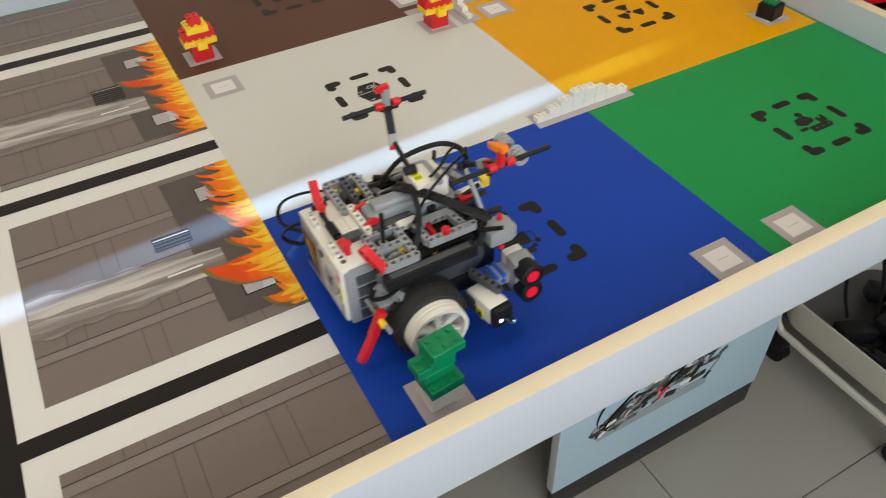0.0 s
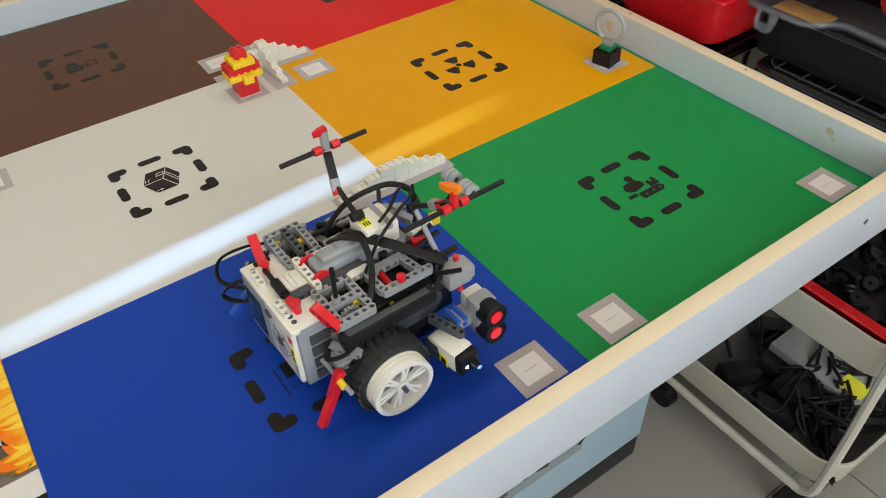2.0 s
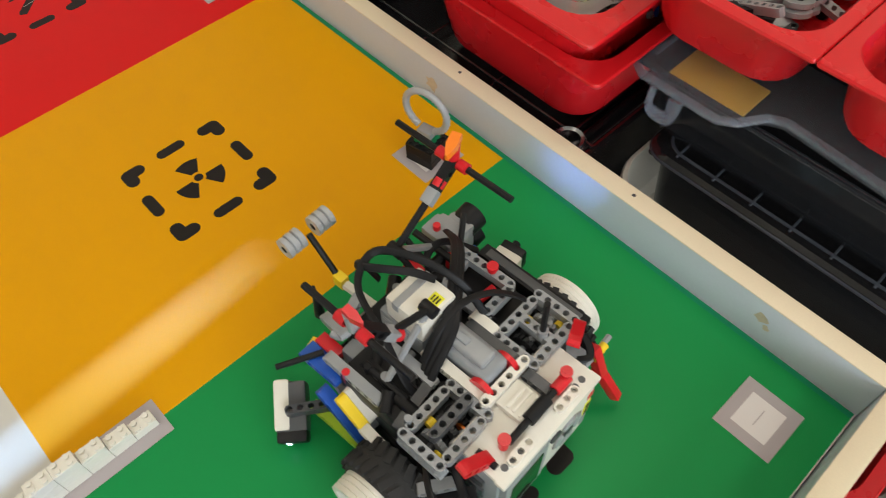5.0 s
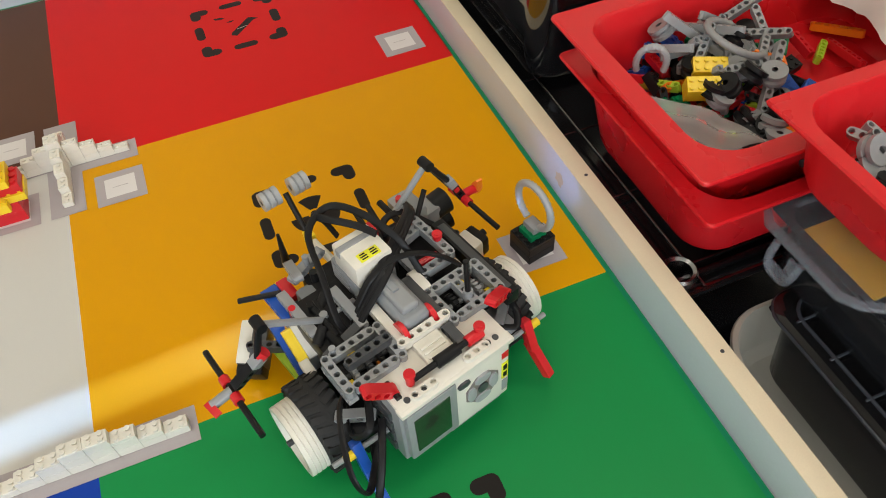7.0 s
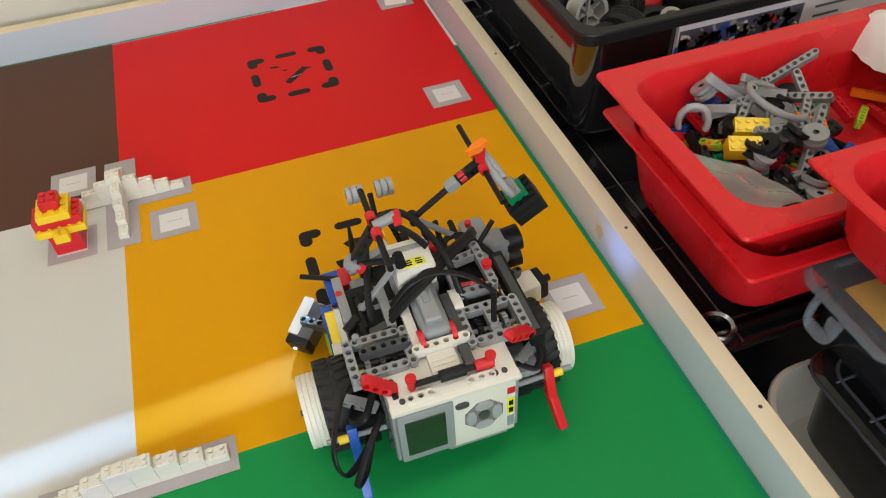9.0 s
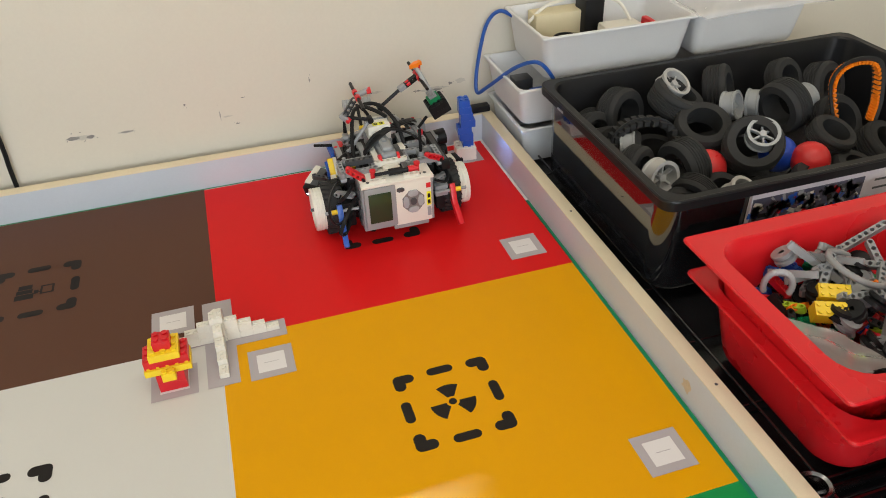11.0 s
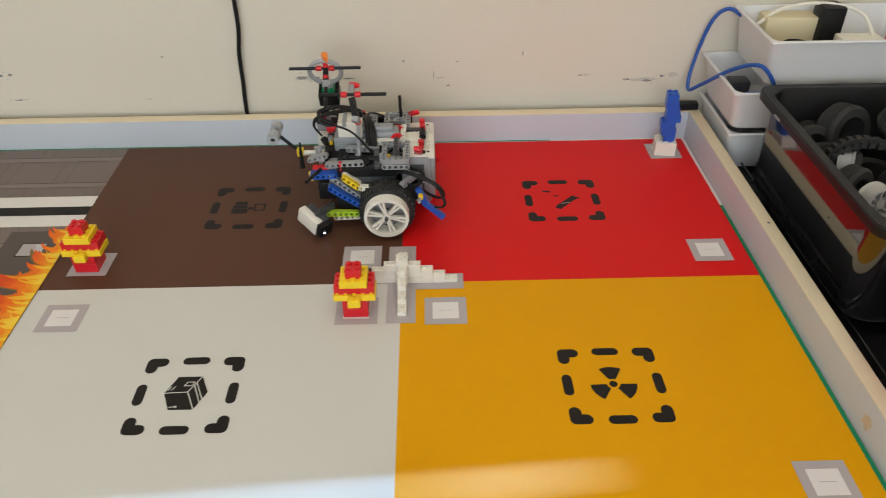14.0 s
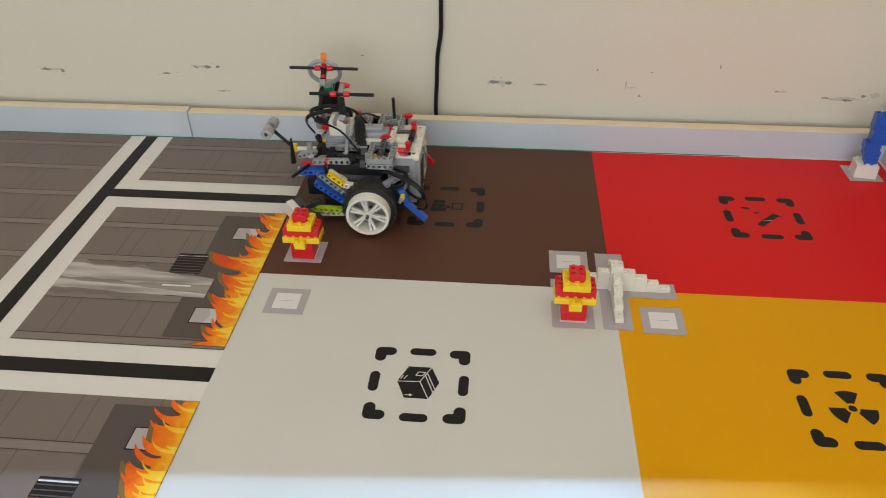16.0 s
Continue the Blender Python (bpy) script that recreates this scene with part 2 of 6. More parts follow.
def smooth_line(pts, steps=8):
    """Catmull-Rom through the points."""
    p = [Vector(v) for v in pts]
    p = [2 * p[0] - p[1], *p, 2 * p[-1] - p[-2]]
    out = []
    for i in range(1, len(p) - 2):
        for k in range(steps):
            t = k / steps
            out.append(0.5 * (2 * p[i] + (p[i + 1] - p[i - 1]) * t + (2 * p[i - 1] - 5 * p[i] + 4 * p[i + 1] - p[i + 2]) * t * t + (3 * p[i] - p[i - 1] - 3 * p[i + 1] + p[i + 2]) * t ** 3))
    return out + [p[-2]]


def tube(bm, pts, r, n=8, steps=8, flat=1.0, ribs=0.0, closed=False):
    """A cable or rod along the points; flat squeezes it into a ribbon, ribs swell every other ring."""
    line = smooth_line(pts, steps) if steps else [Vector(v) for v in pts]
    rings, side = [], None
    for i, c in enumerate(line):
        d = (line[min(i + 1, len(line) - 1)] - line[max(i - 1, 0)]).normalized()
        if side is None:
            side = d.orthogonal().normalized() if abs(d.z) > 0.95 else d.cross(Vector((0, 0, 1))).normalized()
        side = (side - d * side.dot(d)).normalized()
        up = side.cross(d)
        k = r * (1 + (ribs if i % 2 else 0))
        rings.append([bm.verts.new(c + side * (k * math.cos(a * math.tau / n)) + up * (k * flat * math.sin(a * math.tau / n))) for a in range(n)])
    for a, b in zip(rings, rings[1:]):
        for i in range(n):
            j = (i + 1) % n
            bm.faces.new((a[i], a[j], b[j], b[i]))
    bm.faces.new(rings[0][::-1])
    bm.faces.new(rings[-1])
    return bm


def prism(bm, poly, z0, z1, m=None):
    m = m or Matrix.Identity(4)
    a, b = [bm.verts.new(m @ Vector((x, y, z0))) for x, y in poly], [bm.verts.new(m @ Vector((x, y, z1))) for x, y in poly]
    k = len(poly)
    bm.faces.new(a[::-1])
    bm.faces.new(b)
    for i in range(k):
        bm.faces.new((a[i], a[(i + 1) % k], b[(i + 1) % k], b[i]))
    return bm


def sheet(bm, poly, z):
    """A flat print on the mat."""
    f = bm.faces.new([bm.verts.new((x, y, z)) for x, y in poly])
    if f.normal.z < 0 or sum((poly[i][0] - poly[i - 1][0]) * (poly[i][1] + poly[i - 1][1]) for i in range(len(poly))) > 0:
        f.normal_flip()
    return bm


def rect(bm, x0, x1, y0, y1, z):
    return sheet(bm, [(x0, y0), (x1, y0), (x1, y1), (x0, y1)], z)


def pill(bm, p, q, r, z, n=8):
    p, q = Vector(p), Vector(q)
    a0 = math.atan2(*(q - p).yx)
    pts = [q + Vector((math.cos(a0 - math.pi / 2 + math.pi * i / n), math.sin(a0 - math.pi / 2 + math.pi * i / n))) * r for i in range(n + 1)]
    pts += [p + Vector((math.cos(a0 + math.pi / 2 + math.pi * i / n), math.sin(a0 + math.pi / 2 + math.pi * i / n))) * r for i in range(n + 1)]
    return sheet(bm, [tuple(v) for v in pts], z)


def link_mesh(name, bm, mat, sharp=38):
    me = bpy.data.meshes.new(name)
    bmesh.ops.recalc_face_normals(bm, faces=bm.faces[:]) if len(bm.faces) < 60000 else None
    bm.to_mesh(me)
    bm.free()
    me.materials.append(mat)
    me.polygons.foreach_set("use_smooth", [True] * len(me.polygons))
    me.set_sharp_from_angle(angle=radians(sharp))
    return new(name, me)


def thing(name, bm, mat, label, category, group="", kind="", sharp=38):
    return tagged(link_mesh(name, bm, mat, sharp), label, category, group, kind)


def base(name, m, label, category, group="", kind=""):
    ob = new(name)
    ob.empty_display_size = 0.02
    ob.matrix_basis = m
    return tagged(ob, label, category, group, kind)


def part(name, bm, mat, parent, label="", kind="", sharp=38):
    ob = link_mesh(name, bm, mat, sharp)
    ob.parent = parent
    return tagged(ob, label, kind=kind)


def flat_part(name, bm, mat, parent, label="", kind=""):
    """A print: its normals stay as made."""
    me = bpy.data.meshes.new(name)
    bm.to_mesh(me)
    bm.free()
    me.materials.append(mat)
    ob = new(name, me)
    ob.parent = parent
    return tagged(ob, label, kind=kind)


# ---- room ----
def slab(name, b, mat, label="", category="", kind="structure"):
    bm = bmesh.new()
    for q in b:
        box(bm, *q)
    return thing(name, bm, mat, label, category, kind=kind)


WALL_Y = 0.43
floor = slab("floor", [(-2.3, 1.8, -3.3, 0.5, FLOOR_Z - 0.06, FLOOR_Z - 0.003)], GROUT, "pale grey tiled floor with thin joints", "floor")
# the high opening is unseen, added to let in the strip of sun
wall_north = slab("wall_north", [(-2.3, -1.7, WALL_Y, WALL_Y + 0.12, FLOOR_Z, CEIL_Z), (0.75, 1.8, WALL_Y, WALL_Y + 0.12, FLOOR_Z, CEIL_Z), (-1.7, 0.75, WALL_Y, WALL_Y + 0.12, FLOOR_Z, 0.72), (-1.7, 0.75, WALL_Y, WALL_Y + 0.12, 1.62, CEIL_Z)], PAINT, "cream painted wall with dark scuffs and chips", "wall")
slab("wall_east", [(1.68, 1.8, -3.3, WALL_Y, FLOOR_Z, CEIL_Z)], PAINT, "plain cream painted wall", "wall")
slab("wall_south", [(-2.3, -1.85, -3.3, -3.18, FLOOR_Z, CEIL_Z), (0.85, 1.68, -3.3, -3.18, FLOOR_Z, CEIL_Z), (-1.85, 0.85, -3.3, -3.18, FLOOR_Z, 0.38), (-1.85, 0.85, -3.3, -3.18, 1.62, CEIL_Z)], PAINT, "plain cream painted wall with a window", "wall")
window_1 = base("window_1", pose(-0.5, -3.24, 1.0), "wide white framed window", "window", kind="structure")
for x0, x1, z0, z1 in ((-1.35, 1.35, -0.62, -0.57), (-1.35, 1.35, 0.57, 0.62), (-1.35, -1.30, -0.57, 0.57), (1.30, 1.35, -0.57, 0.57), (-0.025, 0.025, -0.57, 0.57)):
    part("window_frame", box(bmesh.new(), x0, x1, -0.03, 0.03, z0, z1), CEIL, window_1)
slab("wall_west", [(-2.3, -2.2, -3.18, WALL_Y, FLOOR_Z, CEIL_Z)], PAINT, "plain cream painted wall", "wall")
slab("ceiling", [(-2.3, 1.8, -3.3, 0.54, CEIL_Z, CEIL_Z + 0.1)], CEIL, "plain white ceiling", "ceiling")


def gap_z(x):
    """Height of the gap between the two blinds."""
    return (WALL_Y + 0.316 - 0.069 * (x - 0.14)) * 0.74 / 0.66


# two unseen blinds, added so that their gap shapes the sun strip
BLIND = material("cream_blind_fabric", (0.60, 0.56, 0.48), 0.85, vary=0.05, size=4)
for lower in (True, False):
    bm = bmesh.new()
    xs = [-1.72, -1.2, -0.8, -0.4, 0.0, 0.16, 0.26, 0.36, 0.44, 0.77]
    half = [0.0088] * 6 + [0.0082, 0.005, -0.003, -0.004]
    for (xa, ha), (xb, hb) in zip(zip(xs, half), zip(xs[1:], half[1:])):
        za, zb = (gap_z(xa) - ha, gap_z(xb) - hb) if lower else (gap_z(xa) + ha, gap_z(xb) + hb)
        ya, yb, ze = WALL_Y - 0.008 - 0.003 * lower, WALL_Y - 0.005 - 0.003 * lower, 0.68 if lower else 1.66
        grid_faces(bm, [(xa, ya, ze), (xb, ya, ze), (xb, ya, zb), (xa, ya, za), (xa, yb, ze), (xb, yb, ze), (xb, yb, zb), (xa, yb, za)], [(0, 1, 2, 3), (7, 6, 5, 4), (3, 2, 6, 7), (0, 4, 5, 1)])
    thing("window_blind", bm, BLIND, "unseen cream blind added above a gap to shape the sun" if not lower else "unseen cream blind added below a gap to shape the sun", "blind", "window blinds")
for lx, ly in LAMPS:
    ob = base("ceiling_light", pose(lx, ly, CEIL_Z), "white rectangular ceiling light fitting", "ceiling light", "ceiling lights")
    part("housing", rbox(-0.6, 0.6, -0.17, 0.17, -0.045, 0, 0.004), CEIL, ob)

tile = box(bmesh.new(), 0, 0.597, 0, 0.597, -0.02, 0)
first = None
for i in range(7):
    for j in range(6):
        x, y = -2.29 + 0.6 * i, 0.42 - 0.6 * (j + 1)
        if first is None:
            first = part("tile", tile, TILE, floor)
            ob = first
        else:
            ob = new("tile", first.data)
            ob.parent = floor
        ob.location = (x, y, FLOOR_Z)

rng = random.Random(4)


def blot(bm, cx, cz, w, h, y):
    k = 11
    pts = [(cx + w * math.cos(i * math.tau / k) * rng.uniform(0.35, 1), cz + h * math.sin(i * math.tau / k) * rng.uniform(0.35, 1)) for i in range(k)]
    f = bm.faces.new([bm.verts.new((x, y, z)) for x, z in pts])
    if f.normal.y > 0:
        f.normal_flip()


for group in ([(-0.678, 0.117, 0.012, 0.004), (-0.70, 0.116, 0.006, 0.002), (-0.66, 0.118, 0.006, 0.003)], [(-0.755, 0.103, 0.012, 0.002)], [(-0.66, 0.072, 0.012, 0.0015)],
              [(-0.176, 0.103, 0.013, 0.005), (-0.150, 0.102, 0.009, 0.004), (-0.095, 0.101, 0.012, 0.0015)], [(0.09, 0.128, 0.004, 0.001)], [(0.05, 0.105, 0.001, 0.012)],
              [(0.415, 0.088, 0.012, 0.003), (0.38, 0.091, 0.01, 0.0018), (0.44, 0.096, 0.005, 0.004)], [(0.075, 0.085, 0.005, 0.0015)], [(-0.4, 0.145, 0.003, 0.002)], [(0.0, 0.13, 0.002, 0.004)],
              [(-0.98, 0.105, 0.012, 0.003)], [(-0.95, 0.103, 0.006, 0.005)], [(0.2, 0.14, 0.0015, 0.006)], [(0.3, 0.1, 0.004, 0.002)]):
    bm = bmesh.new()
    for cx, cz, w, h in group:
        blot(bm, cx, cz, w, h, WALL_Y - 0.0006)
        for _ in range(4):
            blot(bm, cx + rng.uniform(-1.6, 1.6) * w, cz + rng.uniform(-2, 2) * h, w * 0.12, h * 0.3, WALL_Y - 0.0006)
    flat_part("scuff", bm, SCUFF, wall_north)
SMEAR = material("faint_wall_smear", (0.47, 0.44, 0.38), 0.8, vary=0.35, size=70)
for cx, cz, w, h in ((-0.69, 0.117, 0.026, 0.005), (-0.16, 0.103, 0.030, 0.006), (-0.095, 0.101, 0.020, 0.003), (0.41, 0.090, 0.034, 0.005), (0.46, 0.098, 0.012, 0.007), (-0.97, 0.105, 0.03, 0.005), (-0.65, 0.073, 0.018, 0.002), (0.31, 0.10, 0.012, 0.003), (0.06, 0.100, 0.010, 0.002), (-0.44, 0.07, 0.012, 0.002)):
    bm = bmesh.new()
    blot(bm, cx, cz, w, h, WALL_Y - 0.0003)
    flat_part("smear", bm, SMEAR, wall_north)
bm = tube(bmesh.new(), [(-0.262, 0.423, 0.75), (-0.2625, 0.423, 0.5), (-0.2635, 0.422, 0.235), (-0.2645, 0.422, 0.19), (-0.270, 0.421, 0.15), (-0.272, 0.422, 0.10), (-0.2745, 0.422, 0.04), (-0.276, 0.422, -0.2), (-0.278, 0.422, -0.7)], 0.0036)
thing("wall_cable", bm, BLACK, "thin black cable hanging down the wall", "cable")

# ---- the table and its printed mat ----
X0, X1, Y0, Y1 = -1.884, 0.484, -0.765, 0.3865
RAIL_Z, RAIL_T = 0.05, 0.019
table = base("game_table", pose(0, 0, 0), "low-walled game table of white laminated board with raw edges", "table")
part("board", rbox(X0 + 0.0005, X1 - 0.0005, Y0 + 0.0005, Y1 - 0.0005, -0.040, -0.0025, 0.001), RAILFACE, table)


def rail(x0, x1, y0, y1, z1=RAIL_Z):
    r = part("rail", rbox(x0, x1, y0, y1, -0.040, z1 - 0.0015, 0.0006), RAILFACE, table)
    part("raw_edge", rbox(x0, x1, y0, y1, z1 - 0.0015, z1, 0.0005), RAILTOP, r, "pale raw board edge")
    return r


rail(X0, -0.715, Y1, Y1 + RAIL_T, 0.0515)
rail(-0.713, X1 + RAIL_T, Y1, Y1 + RAIL_T, 0.0495)
rail(X1, X1 + RAIL_T, Y0, Y1 - 0.0005)
rail(X0 - RAIL_T, X0, Y0, Y1 + RAIL_T)
rail(X0 - RAIL_T, X1 + RAIL_T, Y0 - RAIL_T, Y0 - 0.0005)
for x, y, z in ((0.39, Y0 - RAIL_T - 0.0004, 0.008), (-0.9, Y0 - RAIL_T - 0.0004, 0.008)):
    part("screw", cyl(bmesh.new(), (x, y, z), (x, y + 0.002, z), 0.004), DARK, table, "dark screw head")
for y in (-0.30, -0.52, 0.05):
    part("screw", cyl(bmesh.new(), (X1 + 0.011, y, RAIL_Z - 0.001), (X1 + 0.011, y, RAIL_Z + 0.0002), 0.0018), DARK, table, "small screw hole")
part("corner_cap", rbox(0.466, 0.500, 0.388, 0.404, 0.0505, 0.062, 0.002), BLACK, table, "dark corner cap")
# smudges on the inner faces of the rails
STAIN = material("brown_smudge", (0.45, 0.38, 0.28), 0.6, vary=0.4, size=80)
for y, z, w in ((-0.27, 0.022, 0.011), (-0.665, 0.03, 0.008), (-0.672, 0.022, 0.004)):
    bm = bmesh.new()
    k = 12
    f = bm.faces.new([bm.verts.new((X1 - 0.0005, y + w * math.cos(i * math.tau / k) * rng.uniform(0.5, 1), z + w * math.sin(i * math.tau / k) * rng.uniform(0.5, 1))) for i in range(k)])
    if f.normal.x > 0:
        f.normal_flip()
    flat_part("smudge", bm, STAIN, table, "faint brown smudge")

mat = base("game_mat", pose(0, 0, 0), "printed vinyl robot game mat with coloured fields", "game mat")
part("sheet", box(bmesh.new(), X0 + 0.002, X1 - 0.001, Y0 + 0.001, Y1 - 0.001, -0.002, 0), M_LANE, mat, "white vinyl sheet")
A = 0.477
Z1, Z2, Z3, Z4 = 0.0003, 0.0006, 0.0009, 0.0012
FIELDS = [("brown_field", M_BROWN, -A, 0, 0, 0.3825), ("red_field", M_RED, 0, A + 0.001, 0, 0.381), ("white_field", M_WHITE, -A, 0, -0.381, 0), ("yellow_field", M_YELLOW, 0, A, -0.381, 0),
          ("blue_field", M_BLUE, -A, 0, Y0 + 0.002, -0.381), ("green_field", M_GREEN, 0, A, Y0 + 0.002, -0.381)]
for name, m, x0, x1, y0, y1 in FIELDS:
    flat_part(name, rect(bmesh.new(), x0, x1, y0, y1, Z1), m, mat)
M_EDGE = material("green_edge_print", (0.01, 0.22, 0.10), 0.4, **VINYL)
flat_part("edge_stripe", rect(bmesh.new(), A, X1 - 0.0015, Y0 + 0.002, 0.17, Z1), M_EDGE, mat)
flat_part("edge_stripe", rect(bmesh.new(), -1.88, 0.25, 0.3828, Y1 - 0.0008, Z1), M_EDGE, mat)

# grey panelled floor print with lanes and black lines
BANDS = [(0.231, 0.3825), (-0.153, 0.149), (-0.535, -0.236), (Y0 + 0.002, -0.617)]
for y0, y1 in BANDS:
    flat_part("grey_panel", rect(bmesh.new(), -0.749, -A, y0, y1, Z1), M_GREY, mat)
flat_part("grey_panel", rect(bmesh.new(), -1.45, -0.826, Y0 + 0.002, 0.3825, Z1), M_GREY, mat)
bm = rect(bmesh.new(), -0.799, -0.777, Y0 + 0.002, 0.3825, Z1)
flat_part("black_line", bm, M_BLACK, mat)
for y in (0.190, -0.1945, -0.575):
    flat_part("black_line", rect(bmesh.new(), -0.777, -A, y - 0.0115, y + 0.0115, Z1), M_BLACK, mat)


STRIPES = [-0.31 + 0.082 * k for k in range(-6, 10)]


def panel_lines(x0, x1, y0, y1, seed):
    """Broad plates between narrow stripes, with pairs of faint seams across."""
    r = random.Random(seed)
    dark, pale, seam = bmesh.new(), bmesh.new(), bmesh.new()
    for k, y in enumerate(STRIPES):
        a, b = max(y0, y - 0.0065), min(y1, y + 0.0065)
        if a < b:
            rect(pale, x0, x1, a, b, Z2)
            if y0 < y - 0.0065:
                rect(dark, x0, x1, y - 0.0070, y - 0.0062, Z3)
            if y + 0.0065 < y1:
                rect(dark, x0, x1, y + 0.0060, y + 0.0074, Z3)
        a, b = max(y0, y + 0.0075), min(y1, y + 0.0745)
        if b - a > 0.008:
            x = x0 + 0.03 + r.uniform(0, 0.03) + 0.045 * (k % 2)
            while x < x1 - 0.02:
                for dx in (0, 0.0195):
                    rect(seam, x + dx, x + dx + 0.0011, a, b, Z2)
                x += 0.094 + r.uniform(-0.006, 0.006)
    flat_part("panel_stripe", pale, M_GREY3, mat, kind="stuff")
    flat_part("panel_line", dark, M_LINE, mat, kind="stuff")
    flat_part("panel_seam", seam, M_SEAM, mat, kind="stuff")


M_SEAM = material("panel_seam_print", (0.125, 0.10, 0.09), 0.36, **VINYL)
for i, (y0, y1) in enumerate(BANDS):
    panel_lines(-0.749, -A, y0, y1, i)
panel_lines(-1.45, -0.826, Y0 + 0.002, 0.3825, 9)


def tongue(bm, base_y, tip, width, z, curl=0.012, low=-9.0, high=9.0):
    """A flame from the field's edge to its tip, its back arched and its end drawn out thin."""
    n = 12
    p0, p2 = Vector((-A, base_y)), Vector(tip)
    reach = (p2 - p0).length
    curl, width = curl * min(1, reach / 0.08), min(width, 0.75 * reach)
    p1 = Vector((-A + (tip[0] + A) * 0.70, base_y - curl))
    left, right = [], []
    for i in range(n + 1):
        t = i / n
        c = p0 * (1 - t) ** 2 + p1 * 2 * t * (1 - t) + p2 * t * t
        d = ((p1 - p0) * (1 - t) + (p2 - p1) * t).normalized()
        side = Vector((-d.y, d.x))
        w = width * 0.5 * (1 - t) ** 0.9 * (1 + 0.22 * math.sin(t * 6.0 + base_y * 90))
        left.append(c + side * w)
        right.append(c - side * w)
    for i in range(n):
        quad = [left[i], right[i], right[i + 1], left[i + 1]]
        sheet(bm, [(min(v.x, -A), min(max(v.y, low), high)) for v in quad], z)


TIPS = [[(-0.503, 0.1445), (-0.517, 0.094), (-0.556, 0.0445), (-0.528, -0.0015), (-0.509, -0.0275), (-0.527, -0.0465), (-0.513, -0.1105), (-0.544, -0.146)],
        [(-0.513, 0.117), (-0.522, 0.062), (-0.515, 0.046), (-0.520, -0.004), (-0.560, -0.040), (-0.543, -0.061), (-0.512, -0.118), (-0.493, -0.140)]]
M_GLASS_PRINT = material("pale_glass_print", (0.46, 0.47, 0.48), 0.36, vary=0.15, size=40)
for zone, y0 in enumerate((-0.0035, -0.3865)):
    r = random.Random(20 + zone)
    flat_part("burnt_patch", sheet(bmesh.new(), [(-A, y0 + 0.139), (-0.570, y0 + 0.139), (-0.562, y0 - 0.132), (-A, y0 - 0.132)], Z3 + 0.0001), M_GREY2, mat)
    flat_part("burnt_patch", rect(bmesh.new(), -0.520, -A, y0 - 0.075, y0 + 0.070, Z3 + 0.0002), M_GREY2, mat)
    for x, y in ((-0.523 + 0.008 * zone, y0 + 0.0935), (-0.521 + 0.006 * zone, y0 - 0.090)):
        w = flat_part("vent_window", rect(bmesh.new(), x - 0.0185, x + 0.0185, y - 0.0155, y + 0.0155, Z4), M_BLACK, mat)
        flat_part("vent_glass", rect(bmesh.new(), x - 0.0168, x + 0.0168, y - 0.0138, y + 0.0138, Z4 + 0.0001), M_GLASS_PRINT, w)
        flat_part("glass_shade", sheet(bmesh.new(), [(x - 0.0168, y - 0.0138), (x + 0.002, y - 0.0138), (x + 0.006, y + 0.002), (x + 0.001, y + 0.0138), (x - 0.0168, y + 0.0138)], Z4 + 0.0002), M_TAGGREY, w)
    for m, dz, wide, mid in ((M_SMOKE, 0, 0.034, -0.036), (M_SMOKE2, 0.0001, 0.015, -0.022), (M_SMOKE2, 0.0002, 0.008, -0.052)):
        bm = bmesh.new()
        n = 24
        for k in range(n):
            rows = []
            for j in (k, k + 1):
                t = j / n
                half = wide * (0.45 + 0.55 * min(1, t * 1.8)) * (1 + 0.16 * math.sin(j * 0.9 + zone) * math.sin(j * 0.37))
                rows.append((-0.535 - 0.213 * t, y0 + mid + 0.014 * t, half))
            (xa, ya, wa), (xb, yb, wb) = rows
            sheet(bm, [(xa, ya - wa), (xa, ya + wa), (xb, yb + wb), (xb, yb - wb)], Z3 + 0.0002 + dz)
        flat_part("smoke_print", bm, m, mat)
    flat_part("grille", rect(bmesh.new(), -0.603, -0.559, y0 - 0.006 + 0.02 * zone, y0 + 0.039, Z4), M_BLACK, mat)
    bm = bmesh.new()
    for k in range(7 - 3 * zone):
        rect(bm, -0.602, -0.560, y0 - 0.004 + 0.02 * zone + k * 0.0063, y0 - 0.0024 + 0.02 * zone + k * 0.0063, Z4 + 0.0001)
    flat_part("grille_bars", bm, M_GREY2, mat, kind="stuff")
    bm = rect(bmesh.new(), -0.602, -0.560, y0 + 0.0330, y0 + 0.0355, Z4 + 0.0001)
    flat_part("bright_bar", bm, M_TAGWHITE, mat)
    flat_part("pipe_print", rect(bmesh.new(), -0.601, -0.561, y0 - 0.0345, y0 - 0.0315, Z4 + 0.0001), M_TAGWHITE, mat)
    halo, fire, core = bmesh.new(), bmesh.new(), bmesh.new()
    low, high = y0 - 0.1450, y0 + 0.1490
    # a glowing seam along the field, then the long tongues, then short licks between them
    n = 60
    edge = [(-A - 0.012 - 0.006 * abs(math.sin(k * 0.55 + zone)), low + (high - low) * k / n) for k in range(n + 1)]
    for (xa, ya), (xb, yb) in zip(edge, edge[1:]):
        sheet(fire, [(-A, ya), (-A, yb), (xb, yb), (xa, ya)], Z4 + 0.0004)
    for k, (tx, ty) in enumerate(TIPS[zone]):
        by = y0 + ty * 0.95 - 0.016 + r.uniform(-0.004, 0.004)
        w = 0.040 + 0.20 * (-A - tx)
        dz = 0.000024 * k
        tongue(halo, by, (tx - 0.007, y0 + ty + 0.003), w * 1.12, Z4 + 0.0003 + dz, 0.020, low, high)
        tongue(fire, by, (tx, y0 + ty), w, Z4 + 0.0005 + dz, 0.020, low, high)
